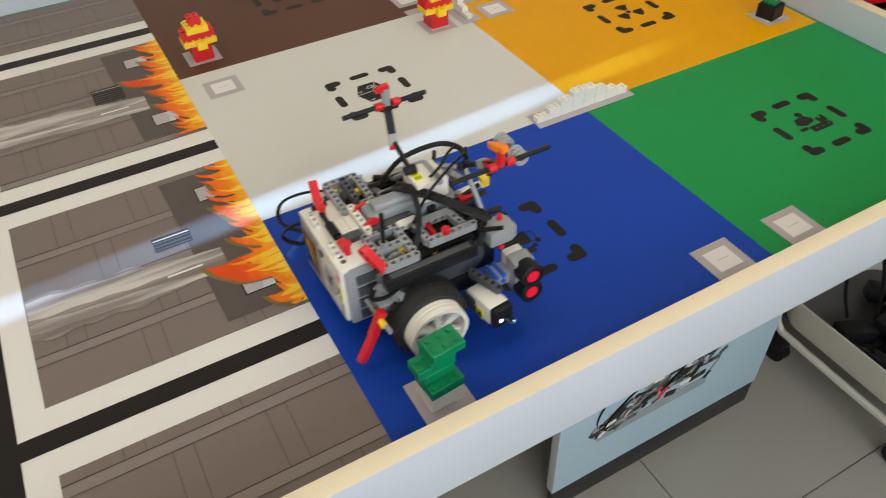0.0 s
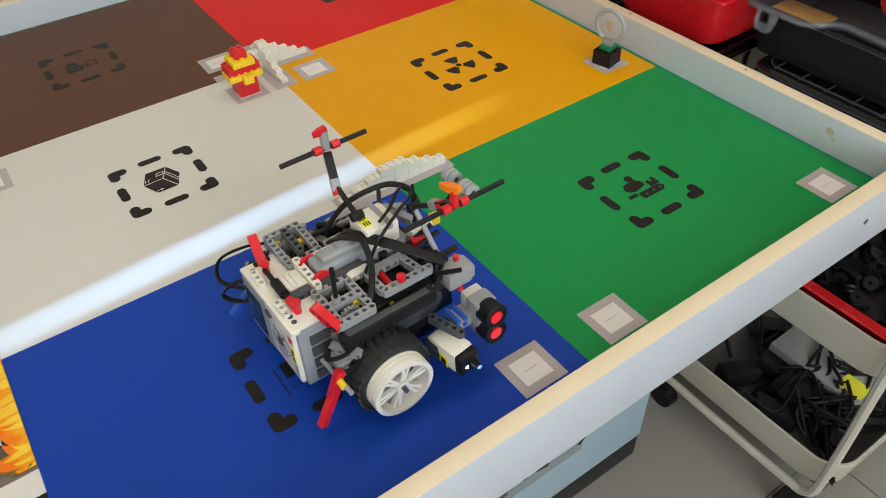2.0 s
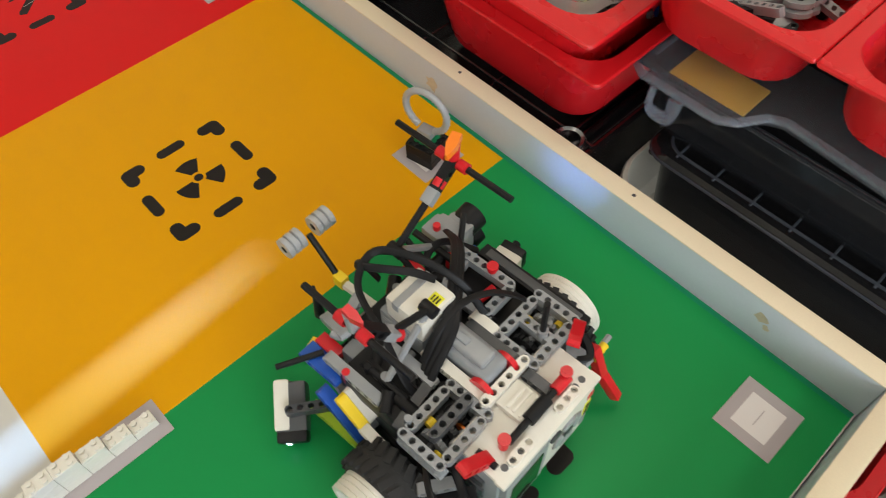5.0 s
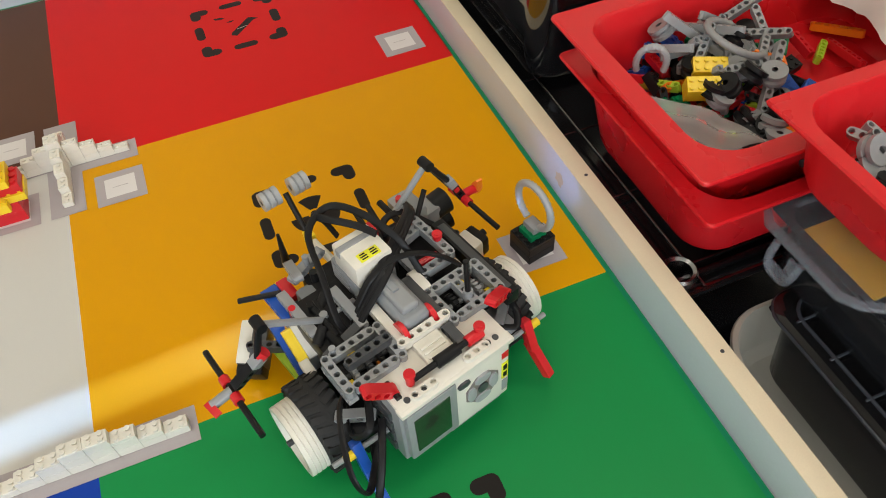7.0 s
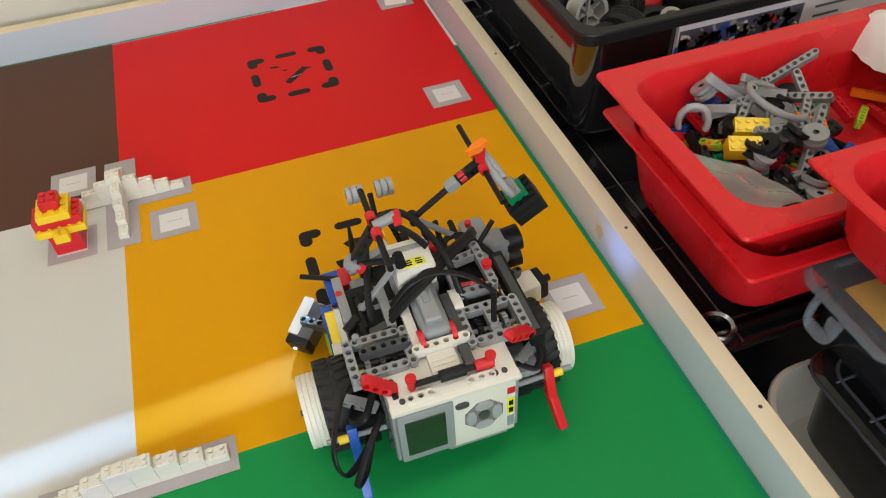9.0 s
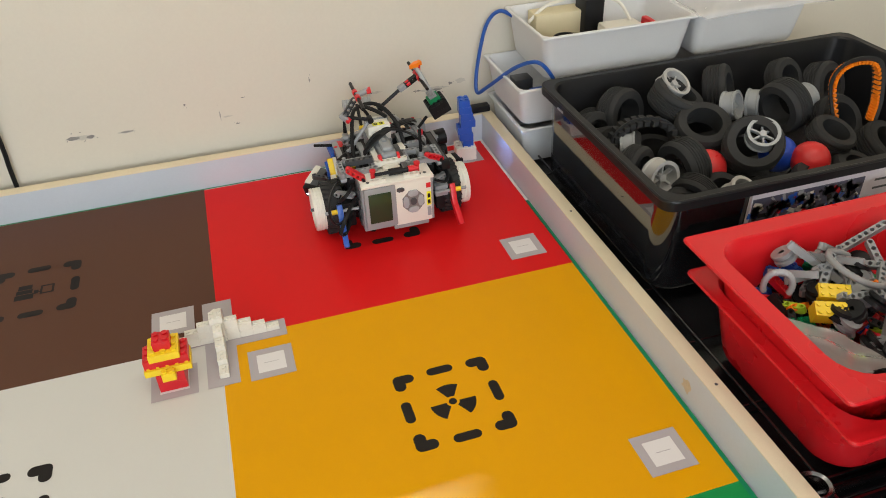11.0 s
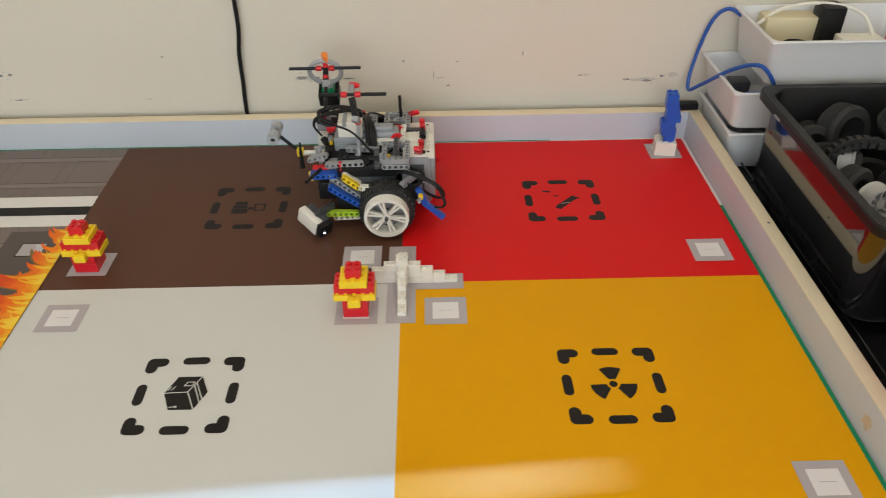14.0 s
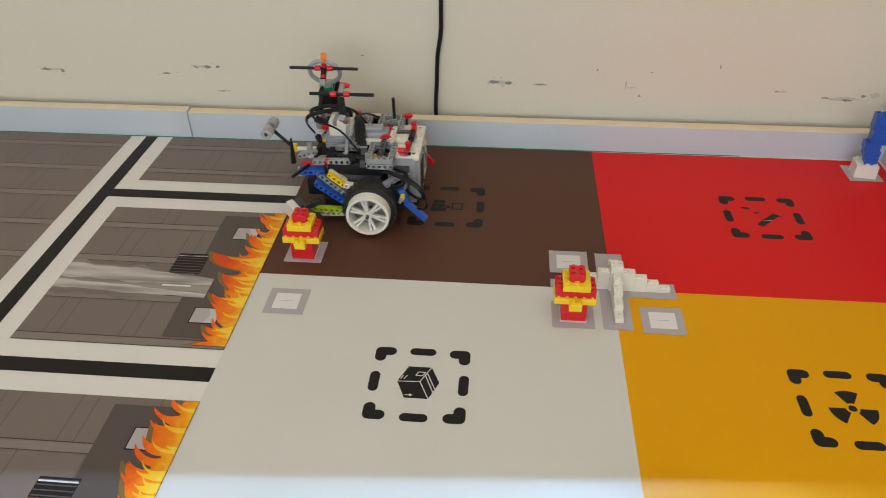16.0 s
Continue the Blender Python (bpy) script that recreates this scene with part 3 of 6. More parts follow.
        tongue(core, by + 0.004, (-A + (tx + A) * 0.72, y0 + ty - 0.008), w * 0.22, Z4 + 0.0008 + dz, 0.012, low, high)
        tongue(core, by - 0.009, (-A + (tx + A) * 0.50, y0 + ty - 0.014), w * 0.16, Z4 + 0.0008 + dz, 0.008, low, high)
    for k in range(20):
        y = y0 - 0.140 + 0.282 * (k + 0.5) / 20
        dz = 0.000012 * (k + 1)
        reach = r.uniform(0.022, 0.050)
        tongue(fire, y, (-A - reach, y + r.uniform(0.010, 0.026)), 0.018, Z4 + 0.0006 + dz, 0.010, low, high)
        if k % 2:
            tongue(core, y, (-A - reach * 0.7, y + r.uniform(0.006, 0.016)), 0.007, Z4 + 0.0009 + dz, 0.006, low, high)
    flat_part("flame_halo", halo, M_FIRE3, mat, kind="stuff")
    flat_part("flame_print", fire, M_FIRE1, mat, kind="stuff")
    flat_part("flame_core", core, M_FIRE2, mat, kind="stuff")


# icons: four corner marks, four dashes and a symbol
def arc(cx, cy, r, a0, a1, n=8):
    return [(cx + r * math.cos(radians(a0 + (a1 - a0) * i / n)), cy + r * math.sin(radians(a0 + (a1 - a0) * i / n))) for i in range(n + 1)]


def icon(name, cx, cy, shapes):
    ob = base(name, pose(cx, cy, 0), "", "")
    ob.parent = mat
    for sx in (-1, 1):
        for sy in (-1, 1):
            bm = bmesh.new()
            pill(bm, (sx * 0.050, sy * 0.050), (sx * 0.0385, sy * 0.050), 0.0068, Z2)
            pill(bm, (sx * 0.050, sy * 0.050), (sx * 0.050, sy * 0.0395), 0.0068, Z2 + 0.00005)
            flat_part("corner_mark", bm, M_BLACK, ob)
    for p, q in (((-0.010, 0.0515), (0.010, 0.0515)), ((-0.010, -0.0515), (0.010, -0.0515)), ((-0.0515, -0.010), (-0.0515, 0.010)), ((0.0515, -0.010), (0.0515, 0.010))):
        flat_part("dash", pill(bmesh.new(), p, q, 0.0058, Z2), M_BLACK, ob)
    for i, (tone, poly) in enumerate(shapes):
        poly = [(x * 1.12, y * 1.12) for x, y in poly]
        flat_part("symbol" if tone == 1 else "symbol_line", sheet(bmesh.new(), poly, Z2 + 0.0002 * (tone != 1) + 0.00001 * i), (M_WHITE, M_BLACK, M_GREEN)[tone], ob)
    return ob


def q(x0, x1, y0, y1):
    return [(x0, y0), (x1, y0), (x1, y1), (x0, y1)]


def disc(cx, cy, r):
    return arc(cx, cy, r, 0, 345, 23)


trefoil = [(1, disc(0, 0, 0.0042))] + [(1, arc(0, 0, 0.0235, a - 29, a + 29) + arc(0, 0, 0.0068, a + 29, a - 29, 4)) for a in (-30, 90, 210)]
def stroke(p, q_, w=0.00055):
    p, q_ = Vector(p), Vector(q_)
    d = (q_ - p).normalized()
    side = Vector((-d.y, d.x)) * w
    return [tuple(p + side), tuple(p - side), tuple(q_ - side), tuple(q_ + side)]


parcel = [(1, [(-0.0129, 0.0234), (0.0115, 0.0233), (0.0212, 0.0019), (0.0118, -0.0207), (-0.0126, -0.0206), (-0.0221, 0.0013)])]
parcel += [(0, stroke(p, q_)) for p, q_ in (((-0.0221, 0.0013), (0.0012, 0.0023)), ((0.0012, 0.0023), (0.0115, 0.0233)), ((0.0012, 0.0023), (0.0118, -0.0207)), ((0.0057, 0.0119), (0.0156, -0.0114)), ((0.0076, 0.0148), (0.0176, -0.0076)), ((-0.0017, 0.0158), (0.0055, 0.0158)), ((0.0055, 0.0158), (0.0032, 0.0107)),
                                           ((0.0032, 0.0107), (-0.0040, 0.0107)), ((-0.0040, 0.0107), (-0.0017, 0.0158)), ((-0.0191, 0.0048), (-0.0167, 0.0099)), ((-0.0155, 0.0050), (-0.0127, 0.0102)), ((-0.0125, -0.0173), (-0.0060, -0.0169)))] + [(0, [(-0.0075, -0.0150), (-0.0075, -0.0190), (-0.0042, -0.0169)])]
worker = [(1, disc(0.0, 0.0185, 0.0052)), (1, [(-0.014, 0.0130), (0.003, 0.0140), (0.009, 0.006), (0.008, 0.001), (0.003, -0.001), (-0.008, -0.003), (-0.015, -0.001), (-0.019, 0.004)]), (1, q(-0.024, -0.0115, -0.010, -0.0045)),
          (1, [(-0.010, -0.0068), (0.020, -0.0068), (0.025, -0.012), (0.020, -0.0178), (-0.010, -0.0178)]), (1, q(0.011, 0.016, -0.0065, 0.004)), (1, q(0.0162, 0.0245, -0.0065, 0.001)), (1, q(0.0195, 0.0245, 0.001, 0.006)), (2, disc(-0.002, -0.0125, 0.0013)), (2, disc(0.008, -0.0125, 0.0013)), (2, disc(0.018, -0.0125, 0.0013))]
machine = [(1, q(-0.017, 0.013, -0.004, 0.014)), (1, q(-0.007, 0.003, 0.0155, 0.0185)), (1, q(-0.0235, -0.0222, -0.022, 0.012)), (1, q(0.0145, 0.0205, 0.010, 0.0112)), (1, q(0.0195, 0.0207, -0.004, 0.0112)), (1, disc(0.019, -0.005, 0.0035)), (1, q(-0.006, 0.010, -0.018, -0.010)), (1, disc(0.012, -0.010, 0.003)), (1, q(-0.017, -0.009, -0.0165, -0.0155))]
satellite = [(1, [(-0.0257, 0.0245), (-0.0165, 0.0240), (-0.0120, 0.0207), (-0.0165, 0.0190), (-0.0235, 0.0205)]), (1, [(-0.0125, 0.0097), (-0.0075, 0.0118), (-0.0017, 0.0113), (-0.0070, 0.0080)]), (1, [(-0.0120, -0.0191), (-0.0100, -0.0140), (0.0148, 0.0101), (0.0205, 0.0070), (0.0261, 0.0030), (0.0195, 0.0020), (-0.0056, -0.0232)]), (0, stroke((-0.0030, -0.0095), (0.0100, -0.0072), 0.0004))]
truck = [(1, q(-0.020, -0.004, 0.0056, 0.0145)), (1, q(-0.0215, -0.003, -0.003, 0.0046)), (1, q(-0.0225, -0.001, -0.0145, -0.0042)), (1, q(-0.001, 0.004, -0.006, 0.001)), (1, q(0.006, 0.022, -0.009, -0.0065)), (1, q(0.006, 0.022, 0.006, 0.0085)), (1, q(0.006, 0.0085, -0.0065, 0.006)), (1, q(0.0195, 0.022, -0.0065, 0.006)), (1, q(0.0, 0.006, -0.004, -0.0025))]
icon("yellow_icon", 0.2425, -0.189, trefoil)
icon("white_icon", -0.2365, -0.189, parcel)
icon("green_icon", 0.2405, -0.576, worker)
icon("blue_icon", -0.232, -0.5745, machine)
icon("red_icon", 0.2425, 0.193, satellite)
icon("brown_icon", -0.235, 0.1895, truck)

for cx, cy in ((-0.4245, -0.0565), (0.057, -0.058), (-0.055, 0.057), (0.4275, 0.058), (0.4255, -0.3255), (-0.425, 0.0535), (-0.055, -0.055), (0.058, -0.712), (-0.052, -0.712), (0.4245, -0.712), (-0.4145, -0.711), (0.435, 0.338)):
    tag = flat_part("tag_square", rect(bmesh.new(), cx - 0.0265, cx + 0.0265, cy - 0.0255, cy + 0.0255, Z3), M_TAGGREY, mat)
    flat_part("tag_centre", rect(bmesh.new(), cx - 0.0165, cx + 0.0165, cy - 0.0155, cy + 0.0155, Z3 + 0.0003), M_TAGWHITE, tag)
    flat_part("tag_dash", rect(bmesh.new(), cx - 0.0085, cx + 0.0085, cy - 0.0004, cy + 0.0004, Z3 + 0.0005), M_TAGGREY, tag)
for x0, x1, y0, y1 in ((-0.018, 0.019, -0.080, 0.080), (0.019, 0.082, -0.015, 0.017), (-0.081, -0.018, -0.002, 0.017), (-0.081, 0.084, -0.397, -0.362)):
    flat_part("fence_base", rect(bmesh.new(), x0, x1, y0, y1, Z3), M_TAGGREY, mat)


# ---- toy bricks on the mat ----
def studs(bm, x0, x1, y0, y1, z, n=10):
    nx, ny = max(1, round((x1 - x0) / 0.008)), max(1, round((y1 - y0) / 0.008))
    for i in range(nx):
        for j in range(ny):
            x, y = x0 + (i + 0.5) * (x1 - x0) / nx, y0 + (j + 0.5) * (y1 - y0) / ny
            cyl(bm, (x, y, z - 0.0002), (x, y, z + 0.0017), 0.0024, n=n)


def brick(parent, mat_, x0, x1, y0, y1, z0, z1, top=True):
    bm = rbox(x0 + 0.0001, x1 - 0.0001, y0 + 0.0001, y1 - 0.0001, z0, z1, 0.0003, seg=1)
    if top:
        studs(bm, x0, x1, y0, y1, z1)
    return part("brick", bm, mat_, parent)


def beacon(x, y, turn, label):
    ob = base("brick_hydrant", pose(x, y, Z4, 0, 0, turn), label, "toy brick figure", "red and yellow brick figures")
    ob.scale = (1.3, 1.3, 1.36)
    h = 0.012
    brick(ob, RED, -h, h, -h, h, 0, 0.0096)
    brick(ob, RED, -h, h, -h, h, 0.0096, 0.0192)
    brick(ob, YELLOW, -0.020, 0.020, -0.012, -0.004, 0.0192, 0.0256)
    brick(ob, YELLOW, -0.020, 0.020, -0.004, 0.012, 0.0192, 0.0256)
    brick(ob, YELLOW, -0.006, 0.006, -0.019, -0.012, 0.0165, 0.0245)
    brick(ob, RED, -0.019, 0.019, -0.010, 0.012, 0.0256, 0.0345)
    brick(ob, YELLOW, -0.013, 0.013, -0.013, 0.013, 0.0345, 0.0415)
    brick(ob, RED, -0.0075, 0.0075, -0.0075, 0.0075, 0.0415, 0.0505)
    return ob


beacon(-0.425, 0.051, 0, "red and yellow toy brick figure on the brown field")
beacon(-0.055, -0.052, 0, "red and yellow toy brick figure beside the white brick wall")

green_figure = base("brick_figure", pose(-0.4145, -0.711, Z4, 0, 0, 5), "green toy brick figure on a white block", "toy brick figure")
green_figure.scale = (1.3, 1.3, 1.3)
brick(green_figure, WHITE, -0.0125, 0.0125, -0.012, 0.010, 0, 0.0165)
brick(green_figure, GREEN, -0.014, 0.014, -0.0135, 0.010, 0.0165, 0.0250)
brick(green_figure, GREEN, -0.0135, 0.011, -0.0055, 0.010, 0.0250, 0.0345, False)
brick(green_figure, GREEN, -0.019, 0.012, -0.0055, 0.010, 0.0345, 0.0425)
brick(green_figure, GREEN, -0.009, 0.012, -0.0060, 0.010, 0.0425, 0.0500, False)
brick(green_figure, GREEN, -0.009, 0.018, -0.0095, 0.010, 0.0500, 0.0575)
blue_figure = base("brick_figure", pose(0.435, 0.336, Z4, 0, 0, -8), "blue toy brick figure on a white block", "toy brick figure")
blue_figure.scale = (1.3, 1.3, 1.25)
brick(blue_figure, WHITE, -0.013, 0.013, -0.012, 0.012, 0, 0.018)
for x0, x1, z0, z1 in ((-0.004, 0.010, 0.018, 0.0276), (-0.008, 0.010, 0.0276, 0.0372), (-0.010, 0.008, 0.0372, 0.0468), (-0.006, 0.013, 0.0468, 0.0564), (-0.006, 0.010, 0.0564, 0.066), (-0.008, 0.008, 0.066, 0.0756), (-0.008, 0.006, 0.0756, 0.085)):
    brick(blue_figure, BLUE, x0, x1, -0.008, 0.008, z0, z1)


def fence(name, cols, label):
    """Columns of bricks (x, y, length in x, length in y, height)."""
    ob = base(name, pose(0, 0, Z4), label, "toy brick wall", "white brick walls")
    for x, y, lx, ly, h in cols:
        z, k = 0.0, 0
        while z < h - 0.001:
            z1 = min(z + 0.0096, h)
            brick(ob, WHITE, x - lx / 2, x + lx / 2, y - ly / 2, y + ly / 2, z, z1, top=z1 >= h - 0.001)
            z = z1
    return ob


U = 0.016
cols = [(0.002, 0.004, U, U, 0.0384)]
cols += [(0.002 + U * k, 0.002, U, 0.010, 0.0384 - 0.008 * k) for k in range(1, 5)]
cols += [(0.002 - U * k, 0.004, U, 0.010, 0.0384 - 0.009 * k) for k in range(1, 4)]
cols += [(0.002, 0.004 - U * k, 0.011, U, 0.0384 - 0.008 * k) for k in range(1, 5)]
cols += [(0.002, 0.004 + U * k, 0.012, U, 0.0384 - 0.011 * k) for k in range(1, 3)]
fence("brick_fence", cols, "white toy brick wall stepping down in four arms")
fence("brick_fence", [(-0.0685 + 0.0195 * k, -0.380, 0.0195, 0.012, h) for k, h in enumerate((0.008, 0.0155, 0.023, 0.030, 0.030, 0.023, 0.0155, 0.0095))], "white toy brick wall stepped up towards its middle")

# ---- cabinet under the table with a pictured panel ----
CX0, CX1, CY = -0.115, 0.400, -0.562
cabinet = base("cabinet_front", pose(0, 0, 0), "pale blue front board under the table with a printed robot picture", "cabinet front")
part("board", rbox(CX0, CX1, CY, CY + 0.019, FLOOR_Z + 0.072, -0.0405, 0.0015), CABINET, cabinet, "pale blue panels")
part("plinth", rbox(CX0 + 0.004, CX1 - 0.001, CY + 0.003, CY + 0.018, FLOOR_Z, FLOOR_Z + 0.071, 0.001), PLINTH, cabinet, "dark plinth")
part("edge_band", rbox(CX0 - 0.002, CX0, CY - 0.001, CY + 0.018, FLOOR_Z + 0.074, -0.042, 0.0004), RAILFACE, cabinet, "pale edge band")
panel_rng = random.Random(5)
picture = part("picture_shadow", box(bmesh.new(), -0.03, 0.23, CY - 0.0006, CY - 0.0002, -0.600, -0.572), material("picture_shadow_print", (0.22, 0.26, 0.27), 0.5, vary=0.3, size=30), cabinet, "printed picture of a robot")
for m_, cnt in ((BLACK, 60), (DARK, 70), (WHITE, 12), (GREY, 50), (RED, 2)):
    bm = bmesh.new()
    for _ in range(cnt):
        u = panel_rng.random()
        x, z = -0.035 + 0.29 * u, -0.585 + 0.17 * u * panel_rng.random() ** 0.7 + 0.035 * panel_rng.random()
        w, h = panel_rng.uniform(0.006, 0.022), panel_rng.uniform(0.002, 0.008)
        c = pose(x, 0, z, 0, panel_rng.uniform(-60, 20), 0)
        box(bm, -w, w, CY - 0.0010 - 0.0002 * panel_rng.random(), CY - 0.0004, -h, h, c)
    part("picture_part", bm, m_, picture, kind="stuff")
for pts in ([(-0.02, -0.565), (0.0, -0.53), (0.06, -0.48), (0.12, -0.46), (0.16, -0.48), (0.12, -0.53)], [(-0.01, -0.575), (-0.035, -0.545), (-0.03, -0.50), (0.0, -0.46), (0.08, -0.40)]):
    part("picture_cable", tube(bmesh.new(), [(x, CY - 0.0008, z) for x, z in pts], 0.003, flat=0.15), BLACK, picture)
bm = bmesh.new()
for k in range(5):
    box(bm, 0.292 - 0.012 * (k % 2), 0.316 + 0.006 * (k % 3), CY - 0.0010, CY - 0.0004, -0.470 + 0.009 * k, -0.4605 + 0.009 * k)
part("picture_part", bm, BLACK, picture)


# ---- the robot ----
def mm(*v):
    return Vector(v) / 1000


PEGS = 8


def beam(bm, n, m, thick=0.0078, width=0.0076, pitch=0.008, r=0.0025):
    """A studless beam of n holes along m's x axis, its holes along z."""
    hw, hz, hp = width / 2, thick / 2, pitch / 2
    made = []
    for k in range(n):
        cx, first, last = k * pitch, k == 0, k == n - 1
        outer, hole = [], []
        for i in range(PEGS):
            a = math.tau * i / PEGS
            x, y = math.cos(a), math.sin(a)
            hole.append((cx + r * x, r * y))
            if (first and x < -0.1) or (last and x > 0.1):
                outer.append((cx + x * hw, y * hw))
            else:
                s = 1 / max(abs(x), abs(y))
                outer.append((cx + x * s * hp, y * s * hw))
        vs = {(nm, z): [bm.verts.new(m @ Vector((x, y, z))) for x, y in loop] for nm, loop in (("s", outer), ("h", hole)) for z in (-hz, hz)}
        made += [v for loop in vs.values() for v in loop]
        for i in range(PEGS):
            j = (i + 1) % PEGS
            bm.faces.new((vs["s", hz][i], vs["s", hz][j], vs["h", hz][j], vs["h", hz][i]))
            bm.faces.new((vs["s", -hz][j], vs["s", -hz][i], vs["h", -hz][i], vs["h", -hz][j]))
            bm.faces.new((vs["h", hz][i], vs["h", hz][j], vs["h", -hz][j], vs["h", -hz][i]))
            side = (outer[i][0] + outer[j][0]) / 2 - cx
            if (side > hp * 0.99 and not last) or (side < -hp * 0.99 and not first):
                continue
            bm.faces.new((vs["s", hz][j], vs["s", hz][i], vs["s", -hz][i], vs["s", -hz][j]))
    bmesh.ops.remove_doubles(bm, verts=made, dist=0.00002)
    return bm


def span(p, q, roll=0):
    """A pose at p whose x axis points to q."""
    p, q_ = mm(*p), mm(*q)
    rot = (q_ - p).to_track_quat("X", "Z").to_matrix().to_4x4()
    return Matrix.Translation(p) @ rot @ pose(0, 0, 0, roll)


robot = base("toy_robot", pose(0, 0, 0), "wheeled grey and black toy brick robot with two lifting arms", "robot")


def rp(name, bm, mat_, label="", parent=None):
    return part(name, bm, mat_, parent or robot, label)


def rb(x0, x1, y0, y1, z0, z1, w=0.8, m=None):
    return rbox(x0 / 1000, x1 / 1000, y0 / 1000, y1 / 1000, z0 / 1000, z1 / 1000, w / 1000, m)


# computer brick at the back, screen and buttons facing backwards
ctrl = rp("computer_brick", rb(-56, 56, -60, -18, 32, 100, 2.5), GREY, "light grey computer brick")
rp("top_plate", rb(-55, 55, -62, -20, 96, 102, 1.5), WHITE, "white top", ctrl)
rp("face_plate", rb(-6, 51, -64.5, -58, 35, 98, 2), WHITE, "white front cover", ctrl)
rp("bezel", rb(-53, -4, -66, -58, 37, 97, 3), GREY, "", ctrl)
rp("screen", rb(-47, -12, -66.8, -60, 46, 89, 1), SCREEN, "dark green display", ctrl)
for x, z, wx, wz, mt in ((22, 68, 5, 5, DARK), (22, 80, 8, 4.5, HOSE), (22, 56, 8, 4.5, HOSE), (10.5, 68, 4.5, 8, HOSE), (33.5, 68, 4.5, 8, HOSE), (3, 88, 6, 3, DARK)):
    bm = prism(bmesh.new(), [(x / 1000 + px * wx / 1000, z / 1000 + pz * wz / 1000) for px, pz in ((-1, -0.4), (-0.5, -1), (0.5, -1), (1, -0.4), (1, 0.4), (0.5, 1), (-0.5, 1), (-1, 0.4))], 0, 0.006, pose(0, -0.0605, 0, 90))
    rp("button", bevelled(bm, 0.0006), mt, "", ctrl)
bm = prism(bmesh.new(), [(0.001 * (22 + px), 0.001 * (68 + pz)) for px, pz in ((-17, -6), (-6, -16), (6, -16), (17, -6), (17, 6), (6, 16), (-6, 16), (-17, 6))], 0, 0.005, pose(0, -0.0602, 0, 90))
rp("button_light", bm, BUTTON_GLOW, "dark grey button surround", ctrl)
rp("yellow_sticker", rb(43, 50, -65.0, -60, 58, 78, 0.2), STICKER_Y, "yellow sticker with two dark marks", ctrl)
for z in (63, 72):
    rp("sticker_mark", rb(44.5, 48.5, -65.3, -62, z - 3, z + 3, 0.2), BLACK, "", ctrl)
rp("red_badge", rb(43, 50, -65.0, -60, 84, 91, 0.2), RED, "", ctrl)
rp("name_bars", rb(43.5, 49.5, -65.0, -60, 42, 55, 0.2), GREY, "", ctrl)
rp("upper_rim", rb(-56, 56, -65, -56, 97, 101.5, 1.5), WHITE, "", ctrl)
rp("lower_lip", rb(-10, 46, -62, -45, 28, 36, 2), GREY, "", ctrl)
for x in (-44, -36, -28, 28, 36, 44):
    rp("peg_hole", cyl(bmesh.new(), mm(x, -56, 101), mm(x, -56, 102.4), 0.0027, n=10), DARK, "", ctrl)
for s in (-1, 1):
    for z in (42, 56, 70, 84):
        rp("port", rb(min(s * 55, s * 58.5), max(s * 55, s * 58.5), -50, -30, z - 5, z + 5, 0.6), DARK, "", ctrl)

ctrl.scale, ctrl.location = (0.925, 1.0, 1.10), (-0.0015, -0.0035, -0.010)

# white cross beams and spine
rp("cross_beam", beam(bmesh.new(), 6, pose(-0.0195, -0.024, 0.1085)), WHITE)
rp("spine_beam", beam(bmesh.new(), 7, span((-17, -18, 106), (-17, 30, 106), 90)), WHITE)
rp("spine_beam", beam(bmesh.new(), 6, span((18, -18, 106), (18, 28, 106), 90)), DARK)
rp("spine_beam", beam(bmesh.new(), 3, span((26, 8, 106), (26, 24, 106), 90)), WHITE)
for x in (-36, 12):
    rp("white_beam", beam(bmesh.new(), 3, pose(x / 1000, -0.061, 0.1035, 0, 0, 0), thick=0.005), WHITE)
rp("white_block", rb(-14, 9, -50, -28, 101, 107.5, 1), WHITE)
for y in (-46, -41, -36):
    rp("block_rib", rb(-12, 7, y - 1.2, y + 1.2, 107, 109, 0.5), WHITE)
rp("dark_beam", beam(bmesh.new(), 3, span((16, -48, 105), (16, -30, 105), 90)), DARK)
ax = rp("dark_axle_block", tube(bmesh.new(), [mm(-30, -52, 108), mm(30, -52, 108)], 0.0026, steps=0), BLACK)
rp("axle_joiner", cyl(bmesh.new(), mm(-10, -52, 108), mm(10, -52, 108), 0.0048, n=12), BLACK, "", ax)
rp("red_joiner", cyl(bmesh.new(), mm(18, -52, 108), mm(32, -52, 108), 0.0044, n=12), RED, "", ax)

